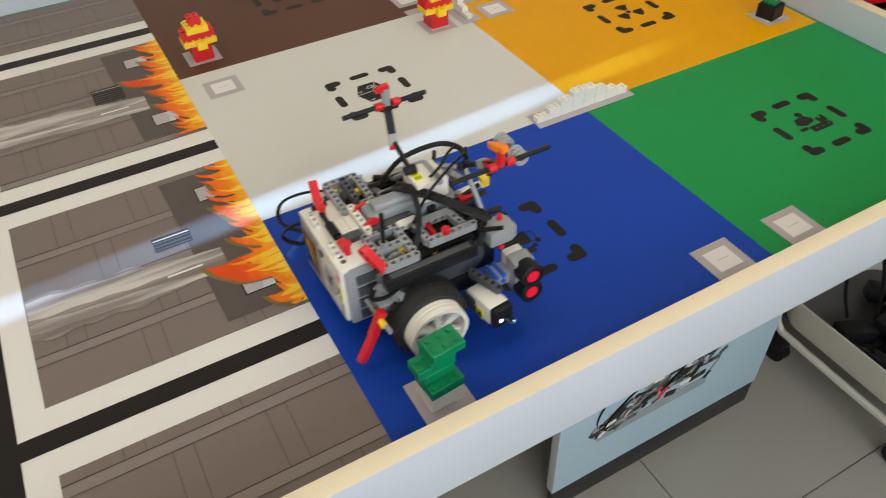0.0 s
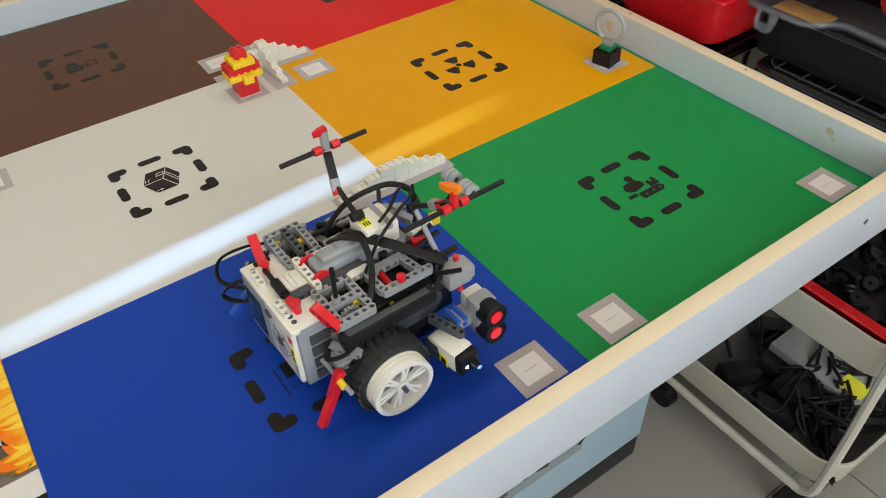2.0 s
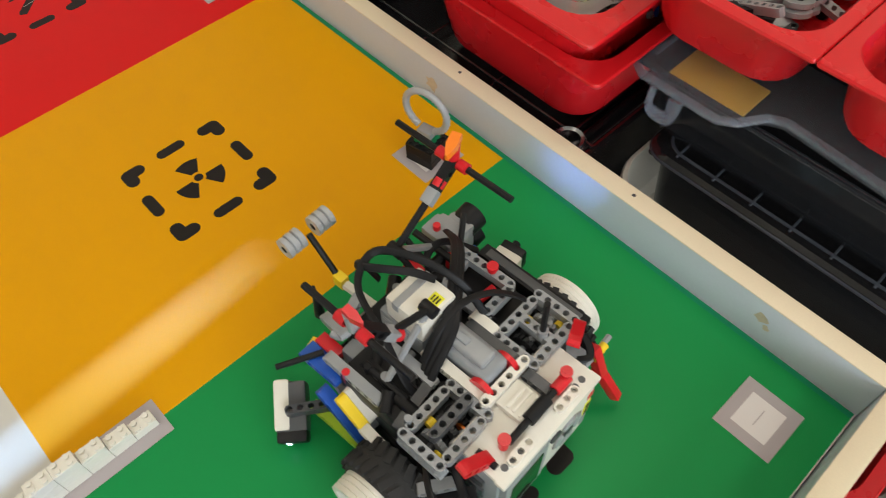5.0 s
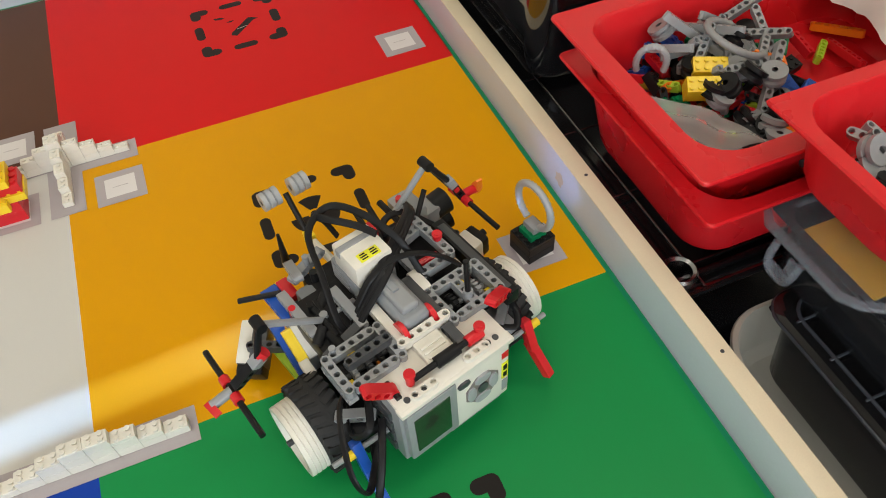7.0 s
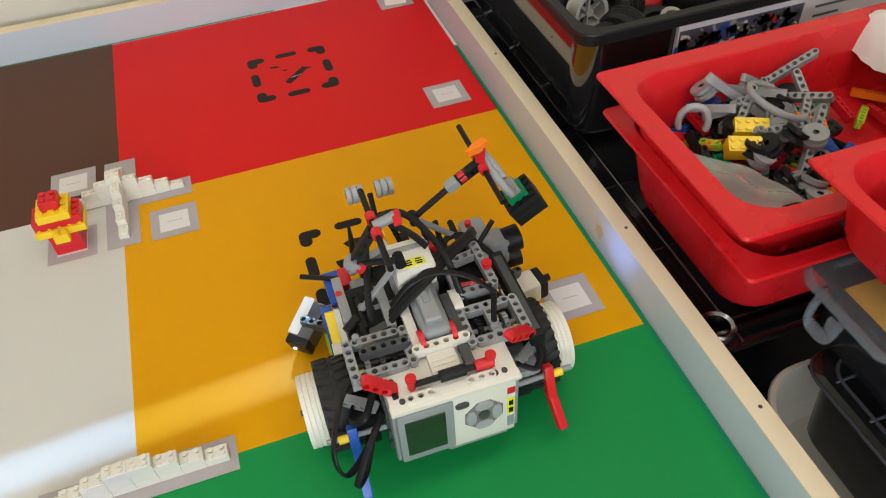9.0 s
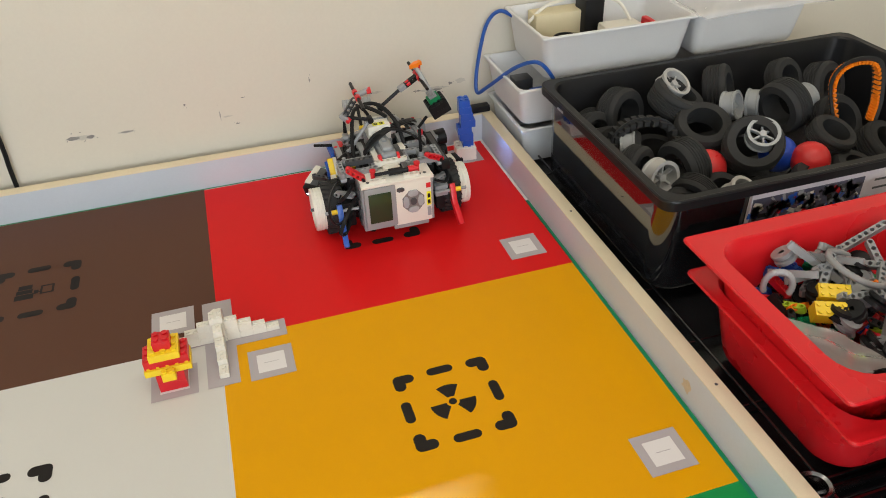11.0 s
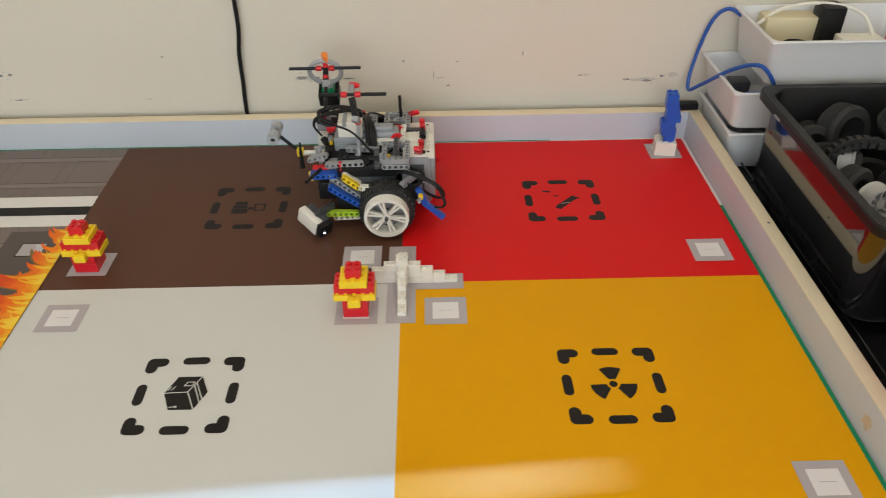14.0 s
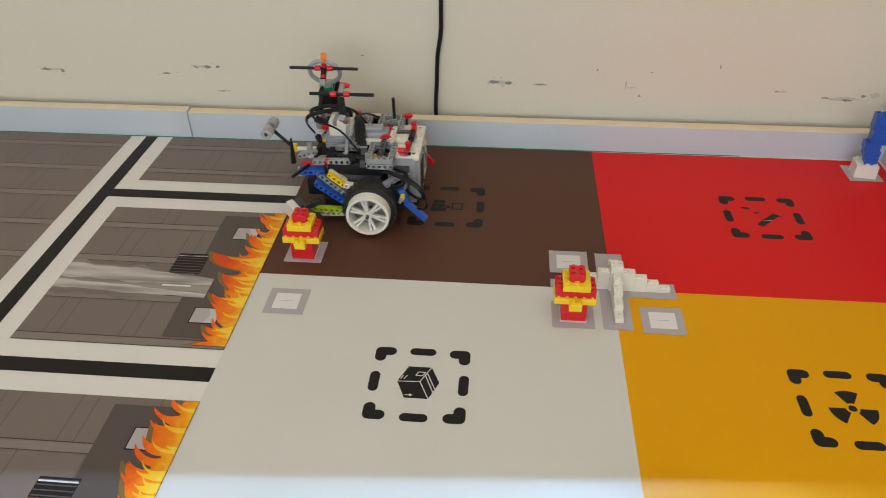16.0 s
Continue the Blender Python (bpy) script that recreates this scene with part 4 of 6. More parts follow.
# open frames on both sides
for s in (-1, 1):
    bm = bmesh.new()
    xo, xi = s * 0.070, s * 0.024
    for x in (xo, xi) + ((0.047,) if s > 0 else ()):
        beam(bm, 5, Matrix.Translation((x, -0.030, 0.1045)) @ pose(0, 0, 0, 0, 0, 90))
    for y in (-0.030, 0.002):
        beam(bm, 5, pose(min(xo, xi) + 0.007, y, 0.1044))
    rp("open_frame", bm, GREY, "light grey open technic frame")
    # upright sides of the frame, with a row of slots
    for x in (s * 0.070, s * 0.024):
        rp("frame_side", beam(bmesh.new(), 5, span((x * 1000, -30, 96), (x * 1000, 2, 96), 90)), GREY)
    rp("gear_block", rb(min(s * 30, s * 64), max(s * 30, s * 64), -24, -4, 78, 92, 2), BLACK)
    for k, x in enumerate((34, 44, 56)):
        g_ = bmesh.new()
        cyl(g_, mm(s * x, -14, 96), mm(s * (x + 4), -14, 96), 0.0085, n=16)
        for t in range(16):
            box(g_, -0.002, 0.002, -0.0012, 0.0012, 0.008, 0.0105, Matrix.Translation(mm(s * (x + 2), -14, 96)) @ pose(0, 0, 0, 22.5 * t))
        rp("gear", g_, (BLACK, DARK, GREY)[k])
    rp("axle_cross", tube(bmesh.new(), [mm(s * 26, -14, 97), mm(s * 68, -14, 97)], 0.0024, steps=0), DARK if s < 0 else GREY)
    rp("yellow_bush", cyl(bmesh.new(), mm(s * 48, -4, 100), mm(s * 54, -4, 100), 0.0034), YELLOW)
    rp("yellow_bush", cyl(bmesh.new(), mm(s * 62, -22, 98), mm(s * 66, -22, 98), 0.0036), YELLOW)
rp("orange_gear", cyl(bmesh.new(), mm(-40, -22, 94), mm(-34, -22, 94), 0.006, n=14), ORANGE)
rp("dark_beam", beam(bmesh.new(), 5, pose(-0.059, -0.015, 0.1125)), DARK)
rp("side_panel", rb(72, 84, -36, 62, 86, 100, 1.5), BLACK, "long black side panel")
rp("panel_groove", rb(74.5, 81.5, -30, 56, 99.6, 100.6, 0.3), DARK)
rp("side_beam", beam(bmesh.new(), 7, span((-62, 34, 97), (-62, 84, 95), 90)), GREY)
rp("front_motor", rb(-52, -32, 32, 84, 68, 92, 5), MOTOR, "grey motor body")
# front right frame of beams
rp("side_beam", beam(bmesh.new(), 7, span((62, 22, 106), (61, 70, 105), 0)), GREY)
rp("side_beam", beam(bmesh.new(), 6, span((31, 18, 104), (31, 58, 104), 90)), GREY)
rp("side_beam", beam(bmesh.new(), 4, span((34, 20, 106), (58, 20, 106), 0)), GREY)
rp("side_beam", beam(bmesh.new(), 4, span((34, 58, 104), (58, 62, 104), 0)), GREY)
# front left beams under the cables
rp("side_beam", beam(bmesh.new(), 6, span((-30, 14, 102), (-30, 54, 102), 90)), GREY)
rp("side_beam", beam(bmesh.new(), 5, span((-64, 12, 92), (-36, 14, 100), 90)), DARK)
rp("black_beam", beam(bmesh.new(), 7, span((-50, 10, 96), (-48, 58, 96), 90)), BLACK)

# big motors inside
for s in (-1, 1):
    rp("drive_motor", rb(min(s * 18, s * 62), max(s * 18, s * 62), -14, 70, 40, 82, 5), DARK, "large drive motor")
    rp("motor_front", cyl(bmesh.new(), mm(s * 22, 66, 60), mm(s * 60, 66, 60), 0.018, n=20), DARK)
# solid black blocks fill the space inside the frames
rp("inner_core", rb(-66, 66, -17, 70, 76, 96, 3), BLACK, "solid black block inside the frames")
rp("inner_core", rb(-40, 40, 60, 92, 62, 92, 3), BLACK)
rp("chassis", rb(-66, 66, -20, 74, 24, 44, 3), BLACK, "black lower chassis")
rp("lift_motor", bevelled(box(bmesh.new(), -0.0115, 0.0125, -0.018, 0.044, 0.098, 0.118), 0.005, 3), MOTOR, "grey motor on top")
rp("lift_motor_ridge", bevelled(box(bmesh.new(), -0.0070, 0.0080, -0.010, 0.040, 0.116, 0.124), 0.003, 3), GREY)
rp("lift_motor_ridge", rb(-3, 3, 8, 36, 123, 126, 1), MOTOR)
for x in (-15, 11):
    rp("lift_motor_hub", cyl(bmesh.new(), mm(x, -15, 107), mm(x + 4, -15, 107), 0.0095, n=20), RED, "red motor hub")
hd = rp("motor_head", bevelled(box(bmesh.new(), -0.017, 0.017, 0.034, 0.069, 0.113, 0.137), 0.003), WHITE, "white motor housing")
rp("motor_head_base", rb(-18, 18, 34, 76, 92, 114, 3), MOTOR, "", hd)
rp("head_stripe", rb(-17.5, 17.5, 56, 62, 130, 137.6, 0.8), GREY, "", hd)
rp("yellow_sticker", rb(-9, 9, 37, 46, 136.6, 137.4, 0.2), STICKER_Y, "yellow sticker with two dark marks", hd)
for x in (-4.4, 4.4):
    for dy, w in ((39.2, 2.6), (41.6, 3.0), (44.0, 2.4)):
        rp("sticker_mark", rb(x - w, x + w, dy - 0.6, dy + 0.6, 137.2, 137.7, 0.1), BLACK, "", hd)
for k in range(4):
    rp("cooling_rib", rb(-18.8, 18.8, 48, 72, 97 + 3.8 * k, 98.8 + 3.8 * k, 0.4), GREY, "", hd)

# red levers on top
for p, q_ in (((-46, -48, 104), (-64, -45, 119)), ((70, -34, 106), (46, -44, 121))):
    rp("red_lever", beam(bmesh.new(), 4, span(p, q_, 90), thick=0.009), RED)
    rp("lever_pin", cyl(bmesh.new(), mm(p[0], p[1] - 8, p[2]), mm(p[0], p[1] + 8, p[2]), 0.0025, n=10), BLACK)
for x, y, z0, z1 in ((-32, -50, 101, 112), (31, -51, 101, 113), (62, 39, 104, 113)):
    bm = cyl(bmesh.new(), mm(x, y, z0), mm(x, y, z1), 0.0034)
    cyl(bm, mm(x, y, z1), mm(x, y, z1 + 3), 0.0044)
    cyl(bm, mm(x, y, z1 + 3), mm(x, y, z1 + 3.4), 0.0022)
    rp("red_peg", bm, RED)
rp("red_axle", tube(bmesh.new(), [mm(34, 34, 100), mm(56, 32, 100)], 0.0036, steps=0), RED)
rp("red_block", rb(20, 30, 76, 90, 104, 112, 1.5), RED)
rp("upright_rod", tube(bmesh.new(), [mm(46, -20, 103), mm(46, -19, 148)], 0.0024, steps=0), BLACK)
bm = cyl(bmesh.new(), mm(46, -20, 104), mm(46, -20, 114), 0.004)
rp("rod_bush", bm, GREY)
rp("side_rod", tube(bmesh.new(), [mm(66, 74, 100), mm(86, 88, 112)], 0.0024, steps=0), BLACK)
rp("side_rod", tube(bmesh.new(), [mm(-60, 92, 88), mm(-90, 110, 84)], 0.0024, steps=0), BLACK)
rp("front_prong", cyl(bmesh.new(), mm(-38, 122, 78), mm(-38, 121, 118), 0.0042, 0.0014, n=10), BLACK, "tapered black prong")
for x in (22, 34):
    rp("front_rod", tube(bmesh.new(), [mm(x, 72, 106), mm(x + 2, 100, 118)], 0.0026, steps=0), BLACK)

# wheels
WHEEL_R, TRACK = 0.0385, 0.190


def wheel(s):
    """The hub's axle runs along x."""
    m = pose(0, 0, 0, 0, 90, 0)
    r0, r1 = 0.0275, WHEEL_R
    x0, x1 = (-0.030, -0.002)
    bm = lathe(bmesh.new(), [(r0, s * x0), (r1 - 0.004, s * x0), (r1, s * (x0 + 0.005)), (r1 + 0.0002, s * -0.016), (r1, s * (x1 - 0.005)), (r1 - 0.004, s * x1), (r0, s * x1)], m, 40, True)
    ob = part("wheel", bm, RUBBER, robot, "black treaded tyre on a white rim")
    bm = bmesh.new()
    for k in range(28):
        a = k * math.tau / 28
        for side in (-1, 1):
            mk = pose(0, 0, 0, math.degrees(a) + side * 2) @ Matrix.Translation((s * (-0.016 + side * 0.0075), 0, r1 - 0.0006)) @ pose(0, 0, 0, 0, 0, side * s * 18)
            box(bm, -0.0058, 0.0058, -0.0026, 0.0026, -0.001, 0.0016, mk)
    part("tread", bm, RUBBER, ob, kind="stuff")
    bm = lathe(bmesh.new(), [(0.0265, s * -0.010), (0.0315, s * -0.004), (0.0315, s * 0.0), (0.0308, s * 0.0008), (0.0315, s * 0.0016), (0.0315, s * 0.0042), (0.0308, s * 0.005), (0.0315, s * 0.0058), (0.0315, s * 0.0085), (0.0308, s * 0.0093), (0.0315, s * 0.010),
                             (0.0312, s * 0.0135), (0.0270, s * 0.0135), (0.0262, s * 0.006), (0.0262, s * -0.010)], m, 40, True)
    rim = part("rim", bm, WHITE, ob, "ridged white rim")
    bm = bmesh.new()
    for k in range(6):
        for d in (-7, 7):
            mk = pose(0, 0, 0, 60 * k + d)
            box(bm, *sorted((s * 0.004, s * 0.0085)), -0.0016, 0.0016, 0.005, 0.0268, mk)
    cyl(bm, (s * 0.0, 0, 0), (s * 0.011, 0, 0), 0.0062, n=18)
    part("spokes", bm, WHITE, ob, "white spokes")
    part("axle", cyl(bmesh.new(), (s * -0.05, 0, 0), (s * 0.0165, 0, 0), 0.0026, n=8), DARK, ob)
    part("inner_disc", cyl(bmesh.new(), (s * -0.026, 0, 0), (s * -0.012, 0, 0), 0.0266, n=24), GREY, ob)
    return ob


wheel_left, wheel_right = wheel(-1), wheel(1)

# rear legs
for s, m, foot in ((1, RED, (88, -77, 8)), (-1, BLUE, (-84, -84, 14))):
    bm = box(bmesh.new(), -0.004, 0.027, -0.004, 0.004, -0.0042, 0.0042, span((s * 83, -46, 63), (s * 83, -56, 40), 0))
    box(bm, -0.004, 0.035 if s > 0 else 0.036, -0.0039, 0.0039, -0.0041, 0.0041, span((s * 83, -54, 42), foot, 0))
    bevelled(bm, 0.0012)
    rp("rear_leg", bm, m, "bent red beam" if s > 0 else "bent blue beam")
    rp("yellow_bush", cyl(bmesh.new(), mm(s * 79, -48, 58), mm(s * 95, -48, 58), 0.0035), YELLOW)
    rp("rear_axle", tube(bmesh.new(), [mm(s * 56, -48, 58), mm(s * 104, -46, 57)], 0.0024, steps=0), GREY)
    rp("rear_block", rb(min(s * 58, s * 78), max(s * 58, s * 78), -44, -8, 48, 66, 2), GREY if s > 0 else BLACK)
    rp("rear_connector", beam(bmesh.new(), 4, span((s * 62, -38, 74), (s * 80, -24, 72), 90)), GREY)
    rp("caster_fork", rb(min(s * 60, s * 74), max(s * 60, s * 74), -40, -22, 24, 46, 3), BLACK)

# sensors: a twin-eyed one and a boxy one on the front right, a boxy one front left
eye = rp("distance_sensor", rb(86, 106, 92, 116, 34, 74, 4), GREY, "light grey twin-eyed distance sensor")
rp("sensor_back", rb(76, 90, 94, 114, 50, 72, 2), WHITE, "", eye)
for z in (64, 42):
    rp("eye_barrel", lathe(bmesh.new(), [(0.0005, 0), (0.0125, 0), (0.0128, 0.016), (0.0105, 0.017), (0.0098, 0.0155), (0.0005, 0.0152)], Matrix.Translation(mm(103, 104, z)) @ pose(0, 0, 0, 0, 84, 0), 24), BLACK, "", eye)
    rp("red_eye", cyl(bmesh.new(), mm(118, 104, z + 1), mm(119.4, 104, z + 1), 0.0066, n=20), RED_EYE, "glowing red eye", eye)


def sensor_box(cx, cy, cz, turn, tilt, label, shell):
    m = pose(cx / 1000, cy / 1000, cz / 1000, tilt, 0, turn)
    ob = rp("light_sensor", bevelled(box(bmesh.new(), -0.012, 0.012, -0.020, 0.018, -0.011, 0.012, m), 0.003), shell, label)
    if shell is WHITE:
        rp("sensor_shell", bevelled(box(bmesh.new(), -0.0128, 0.0128, -0.024, -0.004, -0.0125, 0.0085, m), 0.003), DARK, "", ob)
    else:
        rp("sensor_shell", bevelled(box(bmesh.new(), 0.0005, 0.0128, -0.022, 0.017, -0.0118, 0.0128, m), 0.003), WHITE, "white half shell", ob)
    rp("sensor_nose", bevelled(box(bmesh.new(), -0.0115, 0.0115, 0.016, 0.026, -0.0105, 0.0115, m), 0.003), BLACK, "glossy black sensor nose", ob)
    rp("led", cyl(bmesh.new(), m @ Vector((0.004, 0.0255, -0.002)), m @ Vector((0.004, 0.0266, -0.002)), 0.0016, n=12), LED, "lit white lamp", ob)
    if shell is DARK:
        return ob
    # a small hooded emitter added beside the LED to throw its spot ahead
    a, b = m @ Vector((-0.004, 0.0255, -0.002)), m @ Vector((-0.004, 0.0345, -0.002))
    axis = (b - a).to_track_quat("Z", "Y").to_matrix().to_4x4()
    rp("lamp_hood", lathe(bmesh.new(), [(0.0030, 0), (0.0036, 0), (0.0036, 0.009), (0.0030, 0.009)], Matrix.Translation(a) @ axis, 16, True), BLACK, "", ob)
    rp("lamp_core", cyl(bmesh.new(), a, a + (b - a) * 0.1, 0.0018, n=12), SPOT_EMITTER, "", ob)
    return ob


ls = sensor_box(103, 62, 36, -84, 3, "white light sensor with a lit lamp", WHITE)
rp("yellow_sticker", rb(92, 114, 49.2, 49.9, 28, 38, 0.1), STICKER_Y, "yellow sticker with two dark marks", ls)
for x in (98, 108):
    rp("sticker_mark", rb(x - 3.2, x + 3.2, 48.8, 49.4, 29.5, 36.5, 0.1), BLACK, "", ls)
sensor_box(-93, 104, 24, 138, -18, "dark grey and white light sensor with a lit lamp", DARK)
rp("blue_pin_block", rb(78, 96, 74, 94, 44, 58, 1), GREY)
bm = bmesh.new()
for y in (76, 84):
    for z in (50, 58):
        cyl(bm, mm(77, y, z), mm(97.5, y, z), 0.0026, n=10)
rp("blue_pin", bm, BLUE)
rp("sensor_arm", beam(bmesh.new(), 5, span((76, 60, 56), (104, 72, 52), 0)), DARK)
rp("front_sensor", rb(58, 82, 78, 106, 84, 104, 4), GREY, "grey front sensor")
rp("front_sensor_nose", rb(60, 80, 100, 110, 85, 101, 3), GREY)

# coloured linkage on the front left
rp("blue_beam", beam(bmesh.new(), 7, span((-76, 40, 38), (-76, 84, 70), 90), thick=0.010), BLUE)
rp("blue_beam", beam(bmesh.new(), 5, span((-64, 72, 81), (-65, 108, 81), 90), thick=0.014), BLUE)
rp("grey_beam", beam(bmesh.new(), 7, span((-66, 42, 46), (-66, 82, 82), 90)), GREY)
rp("red_plate", rb(-58, -48, 82, 104, 80, 88, 1), RED)
for x, m_, z_ in ((-75, YELLOW, 0), (-67, WHITE, 1), (-59, YELLOW, 0)):
    rp("yellow_beam" if m_ is YELLOW else "white_beam", beam(bmesh.new(), 4, span((x, 40, 66 + z_), (x, 62, 84 + z_), 90)), m_)
rp("white_beam", beam(bmesh.new(), 4, span((-77, 12, 64), (-76, 38, 66), 90)), WHITE)
rp("lime_beam", beam(bmesh.new(), 7, span((-78, 44, 24), (-80, 94, 26), 90)), LIME)
rp("white_skid", beam(bmesh.new(), 5, span((-70, 44, 14), (-72, 76, 14), 90)), WHITE)
rp("sensor_arm", beam(bmesh.new(), 5, span((-72, 80, 34), (-94, 96, 36), 0)), DARK)
rp("front_block", rb(-56, 56, 70, 100, 34, 62, 3), BLACK)
rp("front_bracket", beam(bmesh.new(), 5, span((-46, 92, 94), (-20, 100, 96), 90)), GREY)
rp("front_bracket", beam(bmesh.new(), 4, span((-44, 86, 100), (-40, 116, 90), 90)), GREY)
rp("front_pin", cyl(bmesh.new(), mm(-70, 104, 78), mm(-54, 108, 78), 0.0034), YELLOW)

# double grey roller on a stick
rp("yellow_elbow", bevelled(box(bmesh.new(), -0.014, -0.006, 0.122, 0.132, 0.082, 0.094), 0.001), YELLOW)
rp("white_arm", tube(bmesh.new(), [mm(-8, 84, 86), mm(-10, 126, 86)], 0.004, steps=0), WHITE)
rp("roller_stick", tube(bmesh.new(), [mm(-10, 128, 88), mm(-9, 158, 118)], 0.0026, steps=0), BLACK)
bm = bmesh.new()
for x0 in (-28, 0):
    lathe(bm, [(0.003, x0 / 1000), (0.0085, x0 / 1000), (0.0085, x0 / 1000 + 0.004), (0.0068, x0 / 1000 + 0.005), (0.0085, x0 / 1000 + 0.006), (0.0085, x0 / 1000 + 0.010), (0.0068, x0 / 1000 + 0.011), (0.0085, x0 / 1000 + 0.012), (0.0085, x0 / 1000 + 0.016), (0.003, x0 / 1000 + 0.016)], Matrix.Translation(mm(-3, 160, 119)) @ pose(0, 0, 0, 0, 90, 0), 20)
rp("grey_roller", bm, HOSE, "pair of ribbed grey rollers")

# flat black cables
CABLES = [[(-58, -40, 60), (-78, -62, 52), (-96, -80, 60), (-100, -70, 82), (-84, -34, 92), (-62, -8, 84)], [(-58, -46, 74), (-76, -70, 66), (-90, -82, 44), (-80, -66, 34), (-62, -30, 46)],
          [(-42, 18, 98), (-44, 26, 112), (-38, 48, 134), (-26, 84, 144), (0, 95, 146), (16, 70, 146), (27, 40, 134), (31, 22, 112), (34, 12, 100)], [(-26, 26, 110), (-8, 28, 128), (16, 29, 131), (40, 22, 124), (58, 9, 110), (62, -2, 98)],
          [(2, 96, 108), (-4, 104, 126), (-14, 98, 142), (-8, 84, 146), (6, 66, 144), (14, 50, 142)], [(34, 70, 96), (40, 84, 108), (60, 84, 106), (78, 66, 92)],
          [(58, -36, 56), (76, -44, 58), (86, -30, 66), (74, -6, 76)], [(58, -40, 76), (72, -48, 74), (80, -30, 80), (66, 0, 88)], [(-58, -30, 86), (-72, -52, 84), (-82, -40, 70), (-66, -10, 70)]]
for k in range(3):
    CABLES.append([(-46 + k, 8 + 4 * k, 84), (-30 + k, 15 + 4 * k, 105), (0, 21 + 4 * k, 128 + k), (30, 43 + 3 * k, 128 + k), (56, 65 + 3 * k, 121), (66, 82 + 3 * k, 110)])
for pts in CABLES:
    rp("flat_cable", tube(bmesh.new(), [mm(*p) for p in pts], 0.0030, flat=0.5), BLACK)

# small rods, bushes and pins that fill the works
rr = random.Random(11)
for k in range(70):
    x, y, z = rr.uniform(-66, 66), rr.uniform(4, 98), rr.uniform(74, 99)
    d = rr.choice([(18, 0, 0), (0, 18, 0), (0, 0, 14), (12, 8, 4)])
    m, rad = rr.choice([(GREY, 0.0028), (BLACK, 0.0026), (DARK, 0.004), (GREY, 0.0034), (YELLOW, 0.0026), (RED, 0.0030), (BLACK, 0.0045), (BLACK, 0.005), (BLACK, 0.0034), (DARK, 0.0045), (GREY, 0.003)])
    rp("connector", cyl(bmesh.new(), mm(x, y, z), mm(x + d[0], y + d[1], z + d[2]), rad, n=10), m)


# lifting arms, each turning on a low axle
def lifting_arm(s, pivot, elbow, top, head, tip_mat, y_axle):
    e, t, h = mm(*elbow), mm(*top), mm(*head)
    arm = rp("lifting_arm", tube(bmesh.new(), [(0, 0, 0), e], 0.0028, steps=0), GREY, "grey lever with a black shaft and a coloured tip")
    rp("arm_axle", tube(bmesh.new(), [(0, -0.02, 0), (0, 0.02, 0)], 0.003, steps=0), BLACK, "", arm)
    bm = tube(bmesh.new(), [e, t], 0.0028, steps=0)
    cyl(bm, e - Vector((0, 0.006, 0)), e + Vector((0, 0.006, 0)), 0.0045)
    rp("shaft", bm, BLACK, "", arm)
    d = (h - t).normalized()
    rp("grey_joint", rbox(-0.006, 0.006, -0.0045, 0.0045, -0.004, 0.004, 0.0010, Matrix.Translation(t) @ d.to_track_quat("X", "Z").to_matrix().to_4x4()), GREY, "", arm)
    rp("red_collar", cyl(bmesh.new(), t - d * 0.010 if s < 0 else t + d * 0.008, t - d * 0.004 if s < 0 else t + d * 0.014, 0.0048), RED, "", arm)
    hinge = Matrix.Translation(-t)
    head_parts = []

    def hp(name, bm, mat_, label=""):
        bm.transform(hinge)
        ob = rp(name, bm, mat_, label, arm)
        ob.location = t
        head_parts.append(ob)

    hp("dark_head", beam(bmesh.new(), 4, Matrix.Translation(t + d * 0.004) @ d.to_track_quat("X", "Y").to_matrix().to_4x4()), BLACK)
    hp("cross_axle", tube(bmesh.new(), [h + Vector((0, y_axle[0] / 1000, 0)), h + Vector((0, y_axle[1] / 1000, 0))], 0.0025, steps=0), BLACK, "long black axle")
    for y in (-9, 10):
        hp("red_bush", cyl(bmesh.new(), h + Vector((0, y / 1000 - 0.004, 0)), h + Vector((0, y / 1000 + 0.004, 0)), 0.0042), RED)
    up = h + Vector((s * 0.001, 0, 0.018))
    hp("tip_post", cyl(bmesh.new(), h, up, 0.0042), GREY if tip_mat is RED else RED)
    k_ = 0.72 if tip_mat is RED else 1.0
    bm = prism(bmesh.new(), [(px * k_, py * k_) for px, py in ((-0.005, -0.0036), (0.005, -0.0042), (0.015, -0.001), (0.015, 0.001), (0.005, 0.0042), (-0.005, 0.0036))], -0.003, 0.003, Matrix.Translation(up + Vector((0, 0, 0.001))) @ pose(0, 0, 0, 0, 8, -90 if s < 0 else 200))
    hp("claw_tip", bm, tip_mat, "orange claw tip" if tip_mat is ORANGE else "red claw tip")
    arm.location = mm(*pivot)
    return arm, head_parts, t


PIVOT_A, PIVOT_B = (52, 88, 104), (-50, 38, 100)
arm_right, _, _ = lifting_arm(1, PIVOT_A, (-38, 0, 36), (-2, 0, 62), (24, 2, 76), ORANGE, (-52, 54))
arm_left, left_head, left_hinge = lifting_arm(-1, PIVOT_B, (44, 0, 42), (9, 0, 57), (-12, 6, 85), RED, (-48, 44))

